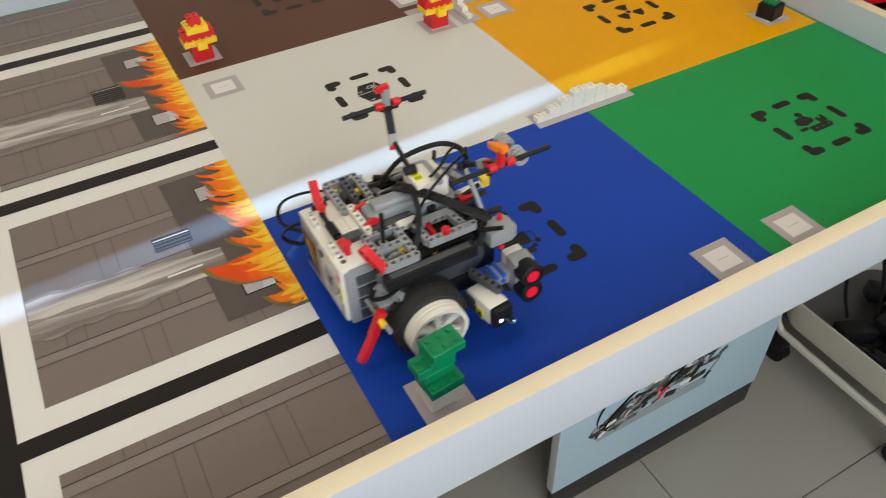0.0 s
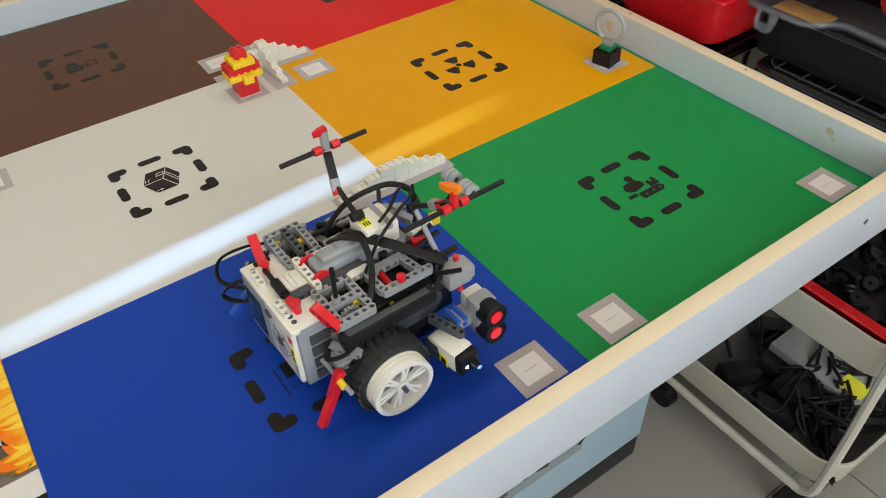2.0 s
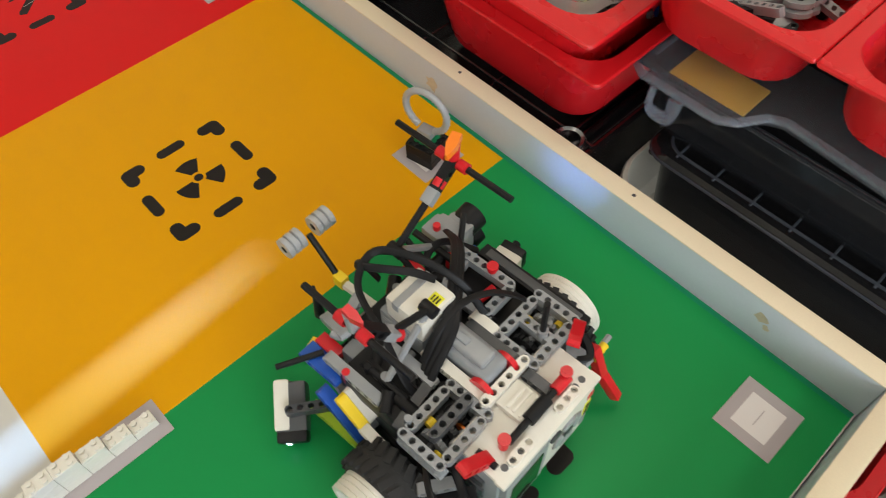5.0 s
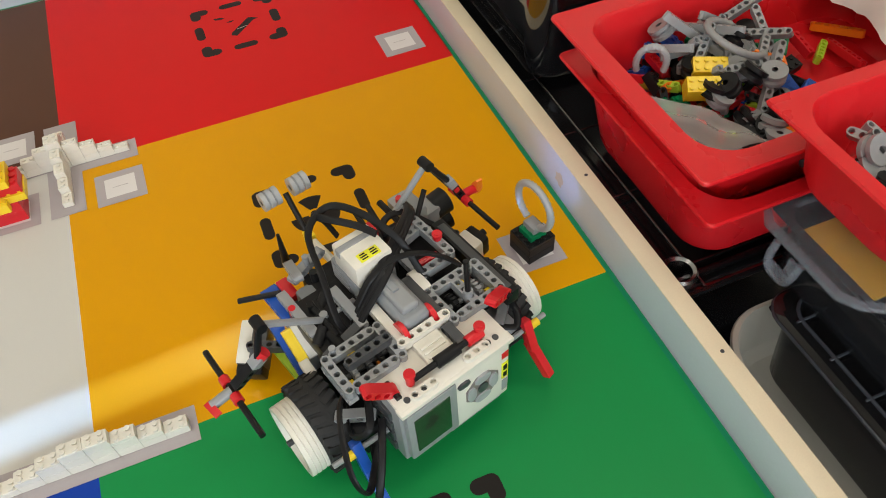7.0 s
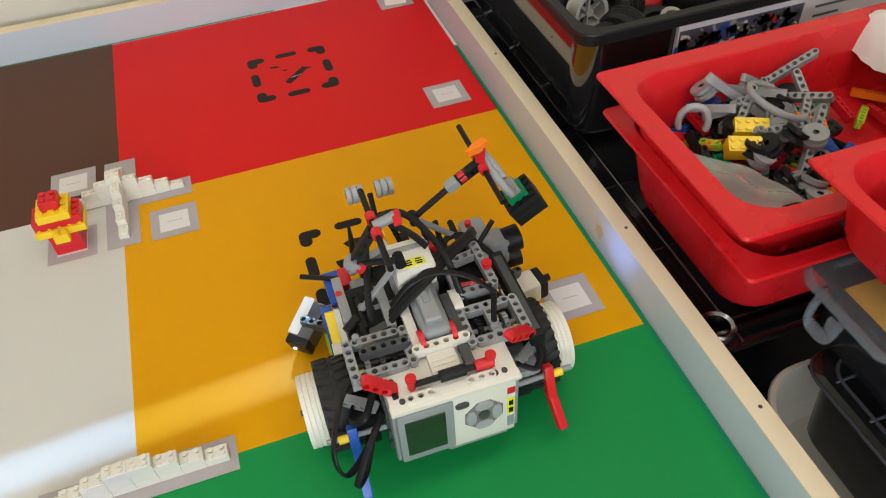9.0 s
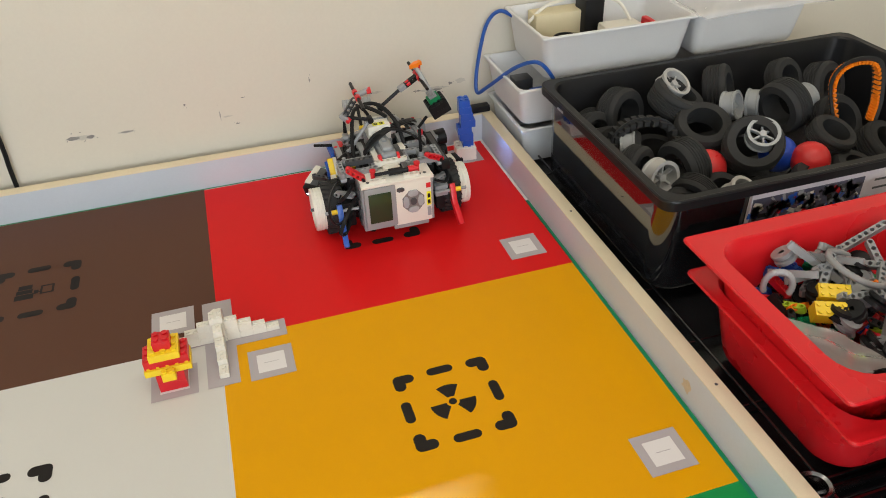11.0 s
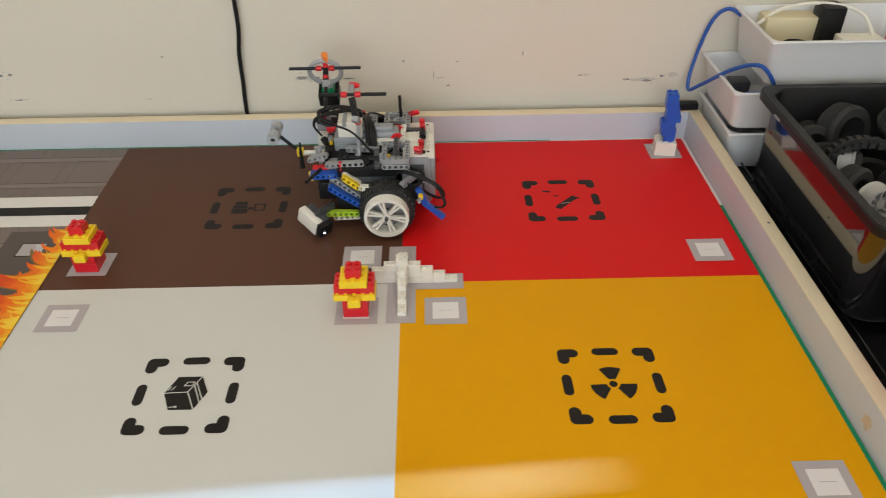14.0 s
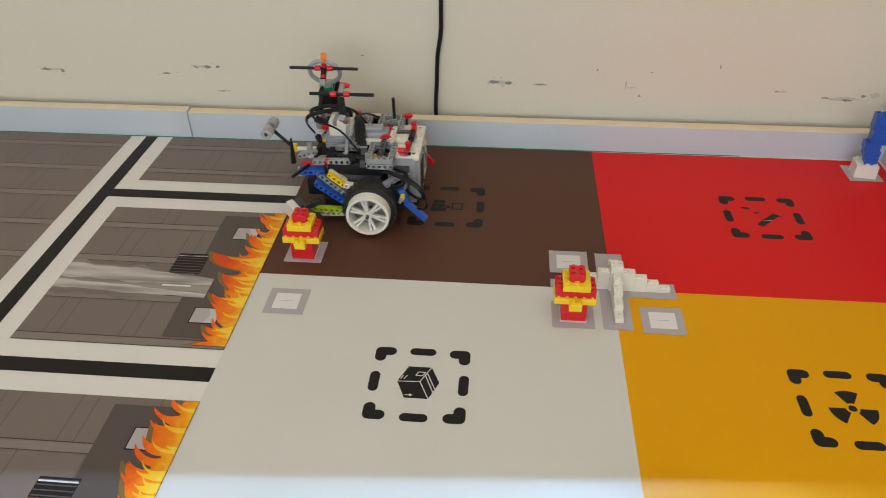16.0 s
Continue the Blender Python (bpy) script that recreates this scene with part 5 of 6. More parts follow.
# ---- the block with a hose loop that the robot carries away ----
node = base("looped_brick", pose(0, 0, 0), "black toy brick block with a grey hose loop", "toy brick block")
brick(node, BLACK, -0.0155, 0.0155, -0.0155, 0.0155, 0, 0.0096, False)
brick(node, BLACK, -0.0155, 0.0155, -0.0155, 0.0155, 0.0096, 0.0192, False)
brick(node, BLACK, -0.0155, 0.0155, -0.0155, 0.0155, 0.0192, 0.0225)
brick(node, GREEN, -0.0095, 0.0095, -0.0095, 0.0095, 0.0225, 0.0295)
part("clamp", rbox(-0.006, 0.006, -0.008, 0.008, 0.0295, 0.0375, 0.001), GREY, node)
loop = [(0, 0.0085 * 0 + 0.0235 * math.sin(a), 0.0605 - 0.0235 * math.cos(a)) for a in [radians(22 + 316 * i / 60) for i in range(61)]]
part("hose_loop", tube(bmesh.new(), loop, 0.0031, n=10, steps=0, ribs=0.22), HOSE, node, "ribbed grey hose loop")

# ---- beside the table: wire shelf with bins ----
SHELF_Z, POST_Z = 0.016, 0.012


def rounded(x0, x1, y0, y1, r, n=5):
    """A rounded rectangle; each straight side keeps a point close to its ends."""
    pts, e = [], 0.003
    for cx, cy, a in ((x1 - r, y1 - r, 0), (x0 + r, y1 - r, 90), (x0 + r, y0 + r, 180), (x1 - r, y0 + r, 270)):
        c, s_ = round(math.cos(radians(a))), round(math.sin(radians(a)))
        pts.append((cx + r * c + e * s_, cy + r * s_ - e * c))
        pts += [(cx + r * math.cos(radians(a + 90 * i / n)), cy + r * math.sin(radians(a + 90 * i / n))) for i in range(n + 1)]
        c, s_ = round(math.cos(radians(a + 90))), round(math.sin(radians(a + 90)))
        pts.append((cx + r * c - e * s_, cy + r * s_ + e * c))
    return pts


def loft(bm, rings, cap0=True, cap1=True):
    vs = [[bm.verts.new(v) for v in ring] for ring in rings]
    k = len(vs[0])
    for a, b in zip(vs, vs[1:]):
        for i in range(k):
            bm.faces.new((a[i], a[(i + 1) % k], b[(i + 1) % k], b[i]))
    if cap0:
        bm.faces.new(vs[0][::-1])
    if cap1:
        bm.faces.new(vs[-1])
    return bm


def tub(x0, x1, y0, y1, z0, z1, r, wall=0.003, flange=0.015, taper=0.02, lip=0.004, n=5, corner=0.15):
    """An open tub; x0 to y1 is the rim's outer edge."""
    f, t, w = flange, taper, wall
    ring = lambda d, z, rr_: [(x, y, z) for x, y in rounded(x0 + d, x1 - d, y0 + d, y1 - d, max(0.002, rr_), n)]
    return loft(bmesh.new(), [ring(f + t + 0.012, z0, r), ring(f + t + 0.003, z0 + 0.004, r), ring(f + t, z0 + 0.012, r), ring(f, z1 - lip, r), ring(0.0005, z1 - lip, r * corner), ring(0, z1 - lip / 2, r * corner), ring(0.001, z1, r * corner), ring(f + w * 0.3, z1, r), ring(f + w, z1 - 0.003, r), ring(f + t + w, z0 + 0.014, r), ring(f + t + w + 0.01, z0 + w + 0.002, r)])


shelf = base("wire_shelf", pose(0, 0, 0), "dark chrome wire shelf with a black liner", "shelf")
SX0, SX1, SY0, SY1 = 0.516, 1.0, -0.440, 0.41
part("liner", rbox(SX0 + 0.004, SX1, SY0 + 0.012, SY1, SHELF_Z - 0.022, SHELF_Z - 0.018, 0.001), LINER, shelf, "glossy black liner")
for x in (SX0, SX0 + 0.028, SX1):
    part("long_rod", tube(bmesh.new(), [(x, SY0, SHELF_Z - 0.004), (x, SY1, SHELF_Z - 0.004)], 0.0026 if x == SX0 else 0.0018, steps=0), WIRE, shelf)
part("long_rod", tube(bmesh.new(), [(SX0, SY0, SHELF_Z - 0.024), (SX0, SY1, SHELF_Z - 0.024)], 0.0026, steps=0), WIRE, shelf)
for y, r in [(SY0, 0.004), (SY0 + 0.018, 0.004)] + [(SY0 + 0.03 + 0.105 * k, 0.0016) for k in range(8)]:
    part("cross_rod", tube(bmesh.new(), [(SX0, y, SHELF_Z - 0.008), (SX1, y, SHELF_Z - 0.008)], r, steps=0), WIRE, shelf)
# lower shelves are assumed, their liners black to match the dark gap
for z in (-0.26, -0.52):
    part("lower_liner", rbox(SX0 + 0.004, SX1, SY0 + 0.004, SY1, z - 0.004, z, 0.001), LINER, shelf, "black liner of a lower shelf")
    for y in (SY0, SY0 + 0.10, SY0 + 0.30):
        part("cross_rod", tube(bmesh.new(), [(SX0, y, z + 0.004), (SX1, y, z + 0.004)], 0.003, steps=0), WIRE, shelf)
for x, y in ((SX0 + 0.010, SY0 + 0.018), (SX1, SY0 + 0.018), (SX1, SY1 - 0.02)):
    part("post", lathe(bmesh.new(), [(0.0005, FLOOR_Z), (0.0125, FLOOR_Z), (0.0125, POST_Z + 0.002), (0.0165, POST_Z + 0.002), (0.0165, POST_Z - 0.02), (0.0172, POST_Z + 0.012), (0.0150, POST_Z + 0.014), (0.0120, POST_Z + 0.012), (0.0115, POST_Z - 0.020), (0.0005, POST_Z - 0.021)], Matrix.Translation((x, y, 0)), 24), CHROME, shelf, "chrome post with a collar")


# boxes added below the shelf to keep the gap there dark
for x0, x1, y0, y1, z0, z1 in ((0.56, 0.95, -0.36, -0.02, -0.258, -0.06), (0.56, 0.95, 0.02, 0.38, -0.258, -0.08), (0.56, 0.95, -0.38, 0.30, -0.518, -0.33)):
    thing("dark_box", rbox(x0, x1, y0, y1, z0, z1, 0.006), BIN_BLACK, "dark box added to blacken the gap under the shelf", "storage box", "dark boxes on the lower shelves")


def bin_(name, dims, r, m, label, cat, group="", **kw):
    ob = thing(name, tub(*dims, r, **kw), m, label, cat, group)
    x0, x1, y0, y1, z0, z1 = dims
    edge = rounded(x0 + 0.0015, x1 - 0.0015, y0 + 0.0015, y1 - 0.0015, r * kw.get("corner", 0.15), 4)
    part("rim", tube(bmesh.new(), [(x, y, z1 - 0.0018) for x, y in edge + edge[:1]], 0.0022, n=8, steps=0), m, ob, "rounded rim")
    return ob


bin_("red_bin", (0.519, 0.88, -0.446, -0.187, SHELF_Z, 0.111), 0.035, BIN_RED, "glossy red plastic bin under another", "bin", "red bins", flange=0.014, taper=0.014)
bin_("red_bin", (0.508, 0.88, -0.438, -0.184, 0.070, 0.156), 0.035, BIN_RED, "glossy red plastic bin full of mixed toy bricks", "bin", "red bins", flange=0.020, taper=0.012)
crate = bin_("black_crate", (0.520, 1.075, -0.132, 0.236, SHELF_Z, 0.164), 0.03, CRATE, "glossy black plastic crate full of toy wheels and tyres", "crate", flange=0.010, taper=0.002, lip=0.014, corner=0.6)
crate.data.materials.append(BIN_MATT)
for p in crate.data.polygons:
    if p.center.z > 0.148 or p.normal.xy.dot(p.center.xy - Vector((0.7975, 0.052))) < 0:
        p.material_index = 1
crate.children[0].data.materials[0] = BIN_MATT
part("clip_mark", rbox(0.5192, 0.521, 0.145, 0.163, 0.151, 0.1545, 0.0008), GREY, crate)
lab = part("photo_label", box(bmesh.new(), 0.64, 0.96, -0.1275, -0.1225, 0.068, 0.148), PHOTO, crate, "label with a photo of small parts")
rl = random.Random(3)
part("label_picture_ground", box(bmesh.new(), 0.642, 0.803, -0.1277, -0.1273, 0.0695, 0.1405), material("photo_dark_print", (0.06, 0.06, 0.09), 0.4, vary=0.6, size=120), lab)
for m, cnt in ((DARK, 70), (BLACK, 70), (GREY, 60), (WHITE, 30), (RED, 14), (BLUE, 40)):
    bm = bmesh.new()
    for _ in range(cnt):
        x, z, w, h = rl.uniform(0.645, 0.80), rl.uniform(0.070, 0.136), rl.uniform(0.002, 0.008), rl.uniform(0.001, 0.004)
        box(bm, x - w, x + w, -0.1279, -0.1274, z - h, z + h, pose(x, 0, z, 0, rl.uniform(0, 180), 0) @ pose(-x, 0, -z))
    part("label_picture", bm, m, lab, kind="stuff")
for k, w in enumerate((0.05, 0.035)):
    part("label_bar", box(bmesh.new(), 0.82, 0.82 + w, -0.1279, -0.1274, 0.130 - 0.012 * k, 0.133 - 0.012 * k), DARK, lab)


# loose toy wheels, tyres and balls in the crate
def toy_tyre(r, w, label):
    ob = base("toy_wheel", pose(0, 0, 0), label, "toy wheel", "toy wheels in the crate")
    prof = [(r * 0.62, -w / 2), (r * 0.9, -w / 2), (r * 0.985, -w * 0.38), (r, -w * 0.3)]
    for k in range(5):
        z = -w * 0.3 + w * 0.6 * (k + 0.5) / 5
        prof += [(r, z - w * 0.04), (r * 0.965, z - w * 0.02), (r * 0.965, z + w * 0.02), (r, z + w * 0.04)]
    prof += [(r, w * 0.3), (r * 0.985, w * 0.38), (r * 0.9, w / 2), (r * 0.62, w / 2)]
    part("tyre", lathe(bmesh.new(), prof, Matrix.Identity(4), 36, True), RUBBER, ob)
    return ob


def toy_rim(r, w, m):
    ob = base("toy_wheel", pose(0, 0, 0), "small pale plastic wheel without a tyre", "toy wheel", "toy wheels in the crate")
    part("rim", lathe(bmesh.new(), [(r * 0.8, -w / 2), (r, -w / 2), (r, -w * 0.38), (r * 0.93, -w * 0.3), (r * 0.93, w * 0.3), (r, w * 0.38), (r, w / 2), (r * 0.8, w / 2)], Matrix.Identity(4), 28, True), m, ob)
    bm = bmesh.new()
    for k in range(6):
        box(bm, 0, r * 0.85, -0.0012, 0.0012, -w * 0.15, w * 0.15, pose(0, 0, 0, 0, 0, 60 * k))
    cyl(bm, (0, 0, -w * 0.3), (0, 0, w * 0.3), r * 0.22)
    part("spokes", bm, m, ob)
    return ob


RIM_CLEAR = material("greyish_rim_plastic", (0.30, 0.31, 0.31), 0.3)
proto = [toy_tyre(0.040, 0.034, "black ribbed rubber toy tyre lying in the crate"), toy_tyre(0.033, 0.026, "black rubber toy tyre lying in the crate"), toy_rim(0.022, 0.02, RIM_CLEAR), toy_rim(0.024, 0.022, material("pale_rim_plastic", (0.42, 0.41, 0.39), 0.35))]
CR = [(0, 0.63, 0.20, 0.10, 78, 8, 20), (0, 0.70, 0.165, 0.125, 12, 20, 0), (0, 0.71, 0.105, 0.105, 24, -10, 0), (0, 0.80, 0.20, 0.11, 70, 20, 40), (0, 0.85, 0.11, 0.115, 80, 10, 100), (0, 0.74, 0.03, 0.11, 35, -25, 0), (0, 0.60, 0.11, 0.075, 82, 0, 60), (0, 0.65, 0.05, 0.085, 84, 5, 100),
      (1, 0.58, 0.18, 0.085, 60, 20, 0), (1, 0.90, 0.18, 0.12, 60, 0, 20), (1, 0.56, 0.06, 0.09, 84, 5, 30), (1, 0.87, 0.03, 0.10, 20, 10, 0), (0, 0.92, 0.08, 0.09, 50, 10, 0), (0, 0.97, 0.17, 0.10, 60, 40, 0), (1, 0.60, -0.03, 0.07, 30, 20, 0), (0, 0.80, -0.04, 0.07, 10, 10, 0), (1, 0.68, 0.0, 0.06, 30, 0, 0), (0, 0.66, 0.14, 0.05, 10, 0, 0), (0, 0.78, 0.1, 0.05, 10, 0, 0),
      (3, 0.705, 0.185, 0.14, 30, 20, 0), (2, 0.765, 0.12, 0.125, 70, 20, 30), (2, 0.75, 0.028, 0.125, 30, -20, 0), (2, 0.59, 0.10, 0.10, 80, 0, 60), (3, 0.59, 0.015, 0.10, 75, 40, 0), (3, 0.665, -0.055, 0.095, 30, 20, 0), (2, 0.83, 0.15, 0.105, 80, 0, 40), (2, 0.89, 0.12, 0.115, 80, 20, 100), (0, 0.575, 0.225, 0.07, 80, 10, 10), (0, 0.55, 0.16, 0.06, 60, 10, 10), (1, 0.63, -0.01, 0.075, 80, 10, 120), (0, 0.88, -0.02, 0.06, 20, 10, 10), (0, 0.96, 0.02, 0.07, 30, 10, 10)]
used = set()
for k, x, y, z, a, b, c in CR:
    x, y = max(x, 0.592 if k == 0 else 0.580), min(max(y, -0.055), 0.205 if k == 0 else 0.212)
    if k not in used:
        proto[k].matrix_basis = pose(x, y - 0.024, z + 0.018, a, b, c)
        used.add(k)
    else:
        copy_thing(proto[k], pose(x, y - 0.024, z + 0.018, a, b, c))
bm = bmesh.new()
band = smooth_line([(0.90, 0.06, 0.10), (0.885, 0.07, 0.16), (0.91, 0.075, 0.185), (0.955, 0.07, 0.18), (0.965, 0.06, 0.13), (0.955, 0.05, 0.10)], 8)
tube(bm, band, 0.009, steps=0, flat=0.3, n=8)
belt = thing("toy_track", bm, RUBBER, "black toy track belt with orange teeth", "toy track")
belt.location = (0, -0.024, 0.018)
bm = bmesh.new()
for a, b in zip(band, band[1:]):
    d = (b - a).normalized()
    c = (a + b) / 2 + Vector((d.z, 0, -d.x)) * 0.003
    box(bm, c.x - 0.0022, c.x + 0.0022, c.y - 0.006, c.y + 0.006, c.z - 0.0022, c.z + 0.0022)
part("teeth", bm, ORANGE, belt, "orange teeth inside the belt", kind="stuff")
bm = bmesh.new()
band = smooth_line([(0.545, 0.10, 0.07), (0.55, 0.11, 0.115), (0.585, 0.115, 0.13), (0.625, 0.10, 0.125), (0.635, 0.085, 0.09), (0.63, 0.075, 0.05)], 8)
tube(bm, band, 0.010, steps=0, flat=0.3, n=8)
belt = thing("toy_track", bm, RUBBER, "black toothed rubber track belt", "toy track")
belt.location = (0.022, -0.024, 0.018)
bm = bmesh.new()
for p in band[::2]:
    box(bm, p.x - 0.004, p.x + 0.004, p.y - 0.011, p.y + 0.011, p.z - 0.004, p.z + 0.004)
part("teeth", bm, RUBBER, belt, kind="stuff")
for x, y, z, m, lb in ((0.685, 0.045, 0.078, BALL_RED, "red plastic ball"), (0.815, 0.0, 0.088, BALL_RED, "red plastic ball"), (0.79, 0.035, 0.085, BALL_BLUE, "blue plastic ball"), (0.600, -0.058, 0.078, BALL_BLUE, "blue plastic ball")):
    bm = bmesh.new()
    bmesh.ops.create_uvsphere(bm, u_segments=28, v_segments=16, radius=0.026, matrix=Matrix.Translation((x, y - 0.024, z + 0.018)))
    thing("toy_ball", bm, m, lb + " among the toy tyres", "ball", "balls in the crate")


# loose pieces in the bins
def toy_beam(n, m, label):
    return thing("toy_beam", beam(bmesh.new(), n, pose(-0.004 * n, 0, 0)), m, label, "toy beam", "loose toy pieces")


def toy_brick(nx, ny, m, label, h=0.0096):
    bm = rbox(-0.004 * nx, 0.004 * nx, -0.004 * ny, 0.004 * ny, 0, h, 0.0003, seg=1)
    studs(bm, -0.004 * nx, 0.004 * nx, -0.004 * ny, 0.004 * ny, h)
    return thing("toy_brick", bm, m, label, "toy brick", "loose toy pieces")


def toy_wheel_hub(m, label):
    bm = lathe(bmesh.new(), [(0.003, -0.006), (0.012, -0.006), (0.012, -0.002), (0.009, 0), (0.012, 0.002), (0.012, 0.006), (0.003, 0.006)], Matrix.Identity(4), 20)
    return thing("toy_hub", bm, m, label, "toy wheel hub", "loose toy pieces")


rs = random.Random(8)


def scatter(x0, x1, y0, y1, z0, z1, kinds, count, slope=0.0):
    for k in range(count):
        ob = kinds[k % len(kinds)]
        copy_thing(ob, pose(rs.uniform(x0, x1), rs.uniform(y0, y1), z0 + (z1 - z0) * (k / count) ** 0.7, rs.uniform(-35, 35), rs.uniform(-35, 35), rs.uniform(0, 360)))


KG = [toy_beam(7, GREY, "light grey toy beam among loose pieces"), toy_beam(9, DARK, "dark grey toy beam among loose pieces"), toy_beam(5, BLACK, "black toy beam among loose pieces"), toy_beam(11, GREY, "long light grey toy beam among loose pieces"), toy_wheel_hub(GREY, "light grey toy hub among loose pieces"), toy_wheel_hub(BLACK, "black toy hub among loose pieces")]
KC = [toy_brick(2, 4, BLUE, "dark blue toy brick among loose pieces"), toy_brick(2, 3, BLACK, "black toy brick among loose pieces"), toy_brick(2, 4, GREEN, "green toy brick among loose pieces"), toy_brick(1, 4, RED, "red toy brick among loose pieces"), toy_beam(6, LIME, "lime toy beam among loose pieces"), toy_beam(8, RED, "red toy beam among loose pieces"), toy_beam(7, ORANGE, "orange toy beam among loose pieces")]
for i, ob in enumerate(KG + KC):
    ob.matrix_basis = pose(0.60 + 0.018 * i, -0.25 - 0.012 * (i % 4), 0.088, 10, 10, 40 * i)
BX = (0.555, 0.715, -0.40, -0.215)
scatter(*BX, 0.080, 0.108, KC + [KG[2], KG[1], KG[5], KC[1], KC[0], KG[2], KG[5]], 96)
scatter(0.60, 0.71, -0.34, -0.225, 0.106, 0.138, [KG[0], KG[3], KG[4], KG[0], KG[5]], 40)
scatter(0.60, 0.70, -0.40, -0.34, 0.100, 0.116, [KG[2], KG[5], KG[4], KG[2]], 24)
for x, y, z, tz in ((0.604, -0.306, 0.116, 4), (0.624, -0.286, 0.118, 2)):
    yb = toy_brick(4, 2, YELLOW, "bright yellow toy brick on top of the loose pieces", 0.019)
    yb.matrix_basis = pose(x, y, z, 25, 0, tz - 28)
ob = toy_brick(2, 4, ORANGE, "orange toy plate on the loose pieces", 0.006)
ob.matrix_basis = pose(0.682, -0.300, 0.122, 10, 5, 60)
loop2 = [(0, 0.014 * math.cos(a), 0.018 * math.sin(a)) for a in [radians(-30 + 240 * i / 40) for i in range(41)]]
ob = thing("toy_hose", tube(bmesh.new(), loop2, 0.003, n=10, steps=0, ribs=0.2), HOSE, "bent ribbed grey toy hose", "toy hose")
ob.matrix_basis = pose(0.577, -0.262, 0.130, 0, 0, 60)
arcs = [(0.03 * math.cos(a), 0.03 * math.sin(a), 0) for a in [radians(i * 5) for i in range(50)]]
ob = thing("toy_hose", tube(bmesh.new(), arcs, 0.0032, n=10, steps=0, ribs=0.2), GREY, "curved ribbed grey toy hose", "toy hose")
ob.matrix_basis = pose(0.66, -0.275, 0.140, 20, 10, 60)
n = 10
bm = bmesh.new()
CORNERS = [Vector(c) for c in ((0.530, -0.292, 0.136), (0.592, -0.338, 0.124), (0.552, -0.376, 0.118), (0.618, -0.392, 0.120))]
pts = [[CORNERS[0].lerp(CORNERS[1], j / n).lerp(CORNERS[2].lerp(CORNERS[3], j / n), i / n) + Vector((0, 0, 0.006 * math.sin(i * 0.9) * math.cos(j * 0.8))) for j in range(n + 1)] for i in range(n + 1)]
vv = [[bm.verts.new(p) for p in row] for row in pts]
for i in range(n):
    for j in range(n):
        bm.faces.new((vv[i][j], vv[i + 1][j], vv[i + 1][j + 1], vv[i][j + 1]))
ob = thing("plastic_bag", bm, FILM, "small clear plastic bag lying over the loose pieces", "bag")
ob.visible_shadow = False

# ---- trolley with clear boxes and a compartment tray ----
trolley = base("trolley", pose(0, 0, 0), "beige painted steel trolley with three tiers on casters", "trolley")
TX0, TX1, TY0, TY1 = 0.546, 0.90, -0.868, -0.455
for z1 in (-0.030, -0.290, -0.60):
    part("tier", tub(TX0, TX1, TY0, TY1, z1 - 0.085, z1, 0.055, wall=0.002, flange=0.004, taper=0.004, lip=0.006, n=8, corner=1.0), TROLLEY, trolley, "beige steel tier")
MESH_GREY = material("dark_perforated_steel", (0.10, 0.10, 0.105), 0.5, 0.4, vary=0.5, size=260, bump=0.6, grain=500)
part("mesh_floor", rbox(TX0 + 0.016, TX1 - 0.016, TY0 + 0.016, TY1 - 0.016, -0.6830, -0.6805, 0.0006, seg=1), MESH_GREY, trolley, "dark perforated tier floor")
for x in (TX0 - 0.004, TX1 + 0.004):
    part("side_frame", tube(bmesh.new(), [(x, TY1 - 0.02, -0.06), (x, TY1 - 0.02, -0.30), (x, TY1 - 0.02, -0.62), (x, TY1 - 0.035, -0.69), (x, TY1 - 0.09, -0.70), (x, TY0 + 0.09, -0.70), (x, TY0 + 0.035, -0.69), (x, TY0 + 0.02, -0.62), (x, TY0 + 0.02, -0.30), (x, TY0 + 0.02, -0.06)], 0.0085), TROLLEY, trolley, "bent steel tube frame")
    for y in (TY0 + 0.05, TY1 - 0.05):
        c = part("caster", cyl(bmesh.new(), (x - 0.012, y, FLOOR_Z + 0.027), (x + 0.012, y, FLOOR_Z + 0.027), 0.027, n=24), BLACK, trolley, "black caster")
        part("caster_fork", rbox(x - 0.016, x + 0.016, y - 0.018, y + 0.018, FLOOR_Z + 0.04, FLOOR_Z + 0.075, 0.004), BLACK, c)
bin_("red_bin", (0.556, 0.89, -0.858, -0.465, -0.360, -0.283), 0.035, BIN_RED, "glossy red plastic tray of black parts on the trolley", "bin", "red bins", flange=0.018, taper=0.01)
scatter(0.60, 0.85, -0.82, -0.51, -0.347, -0.300, [KG[5], KG[2], KG[5], KG[5]], 60)
for k in range(18):
    x, y = rs.uniform(0.62, 0.80), rs.uniform(-0.80, -0.60)
    pts = [(x + rs.uniform(-0.09, 0.09), y + rs.uniform(-0.07, 0.07), -0.655 + rs.uniform(0, 0.05)) for _ in range(6)]
    thing("loose_cable", tube(bmesh.new(), pts, 0.0035), BLACK, "tangled black cable on the lowest tier", "cable", "tangled cables")
for pts in ([(0.66, -0.56, -0.66), (0.64, -0.54, -0.58), (0.64, -0.52, -0.48), (0.66, -0.50, -0.39)], [(0.70, -0.60, -0.66), (0.69, -0.58, -0.55), (0.68, -0.55, -0.45), (0.69, -0.53, -0.39)]):
    thing("loose_cable", tube(bmesh.new(), pts, 0.004), BLACK, "black cable hanging between the tiers", "cable", "tangled cables")
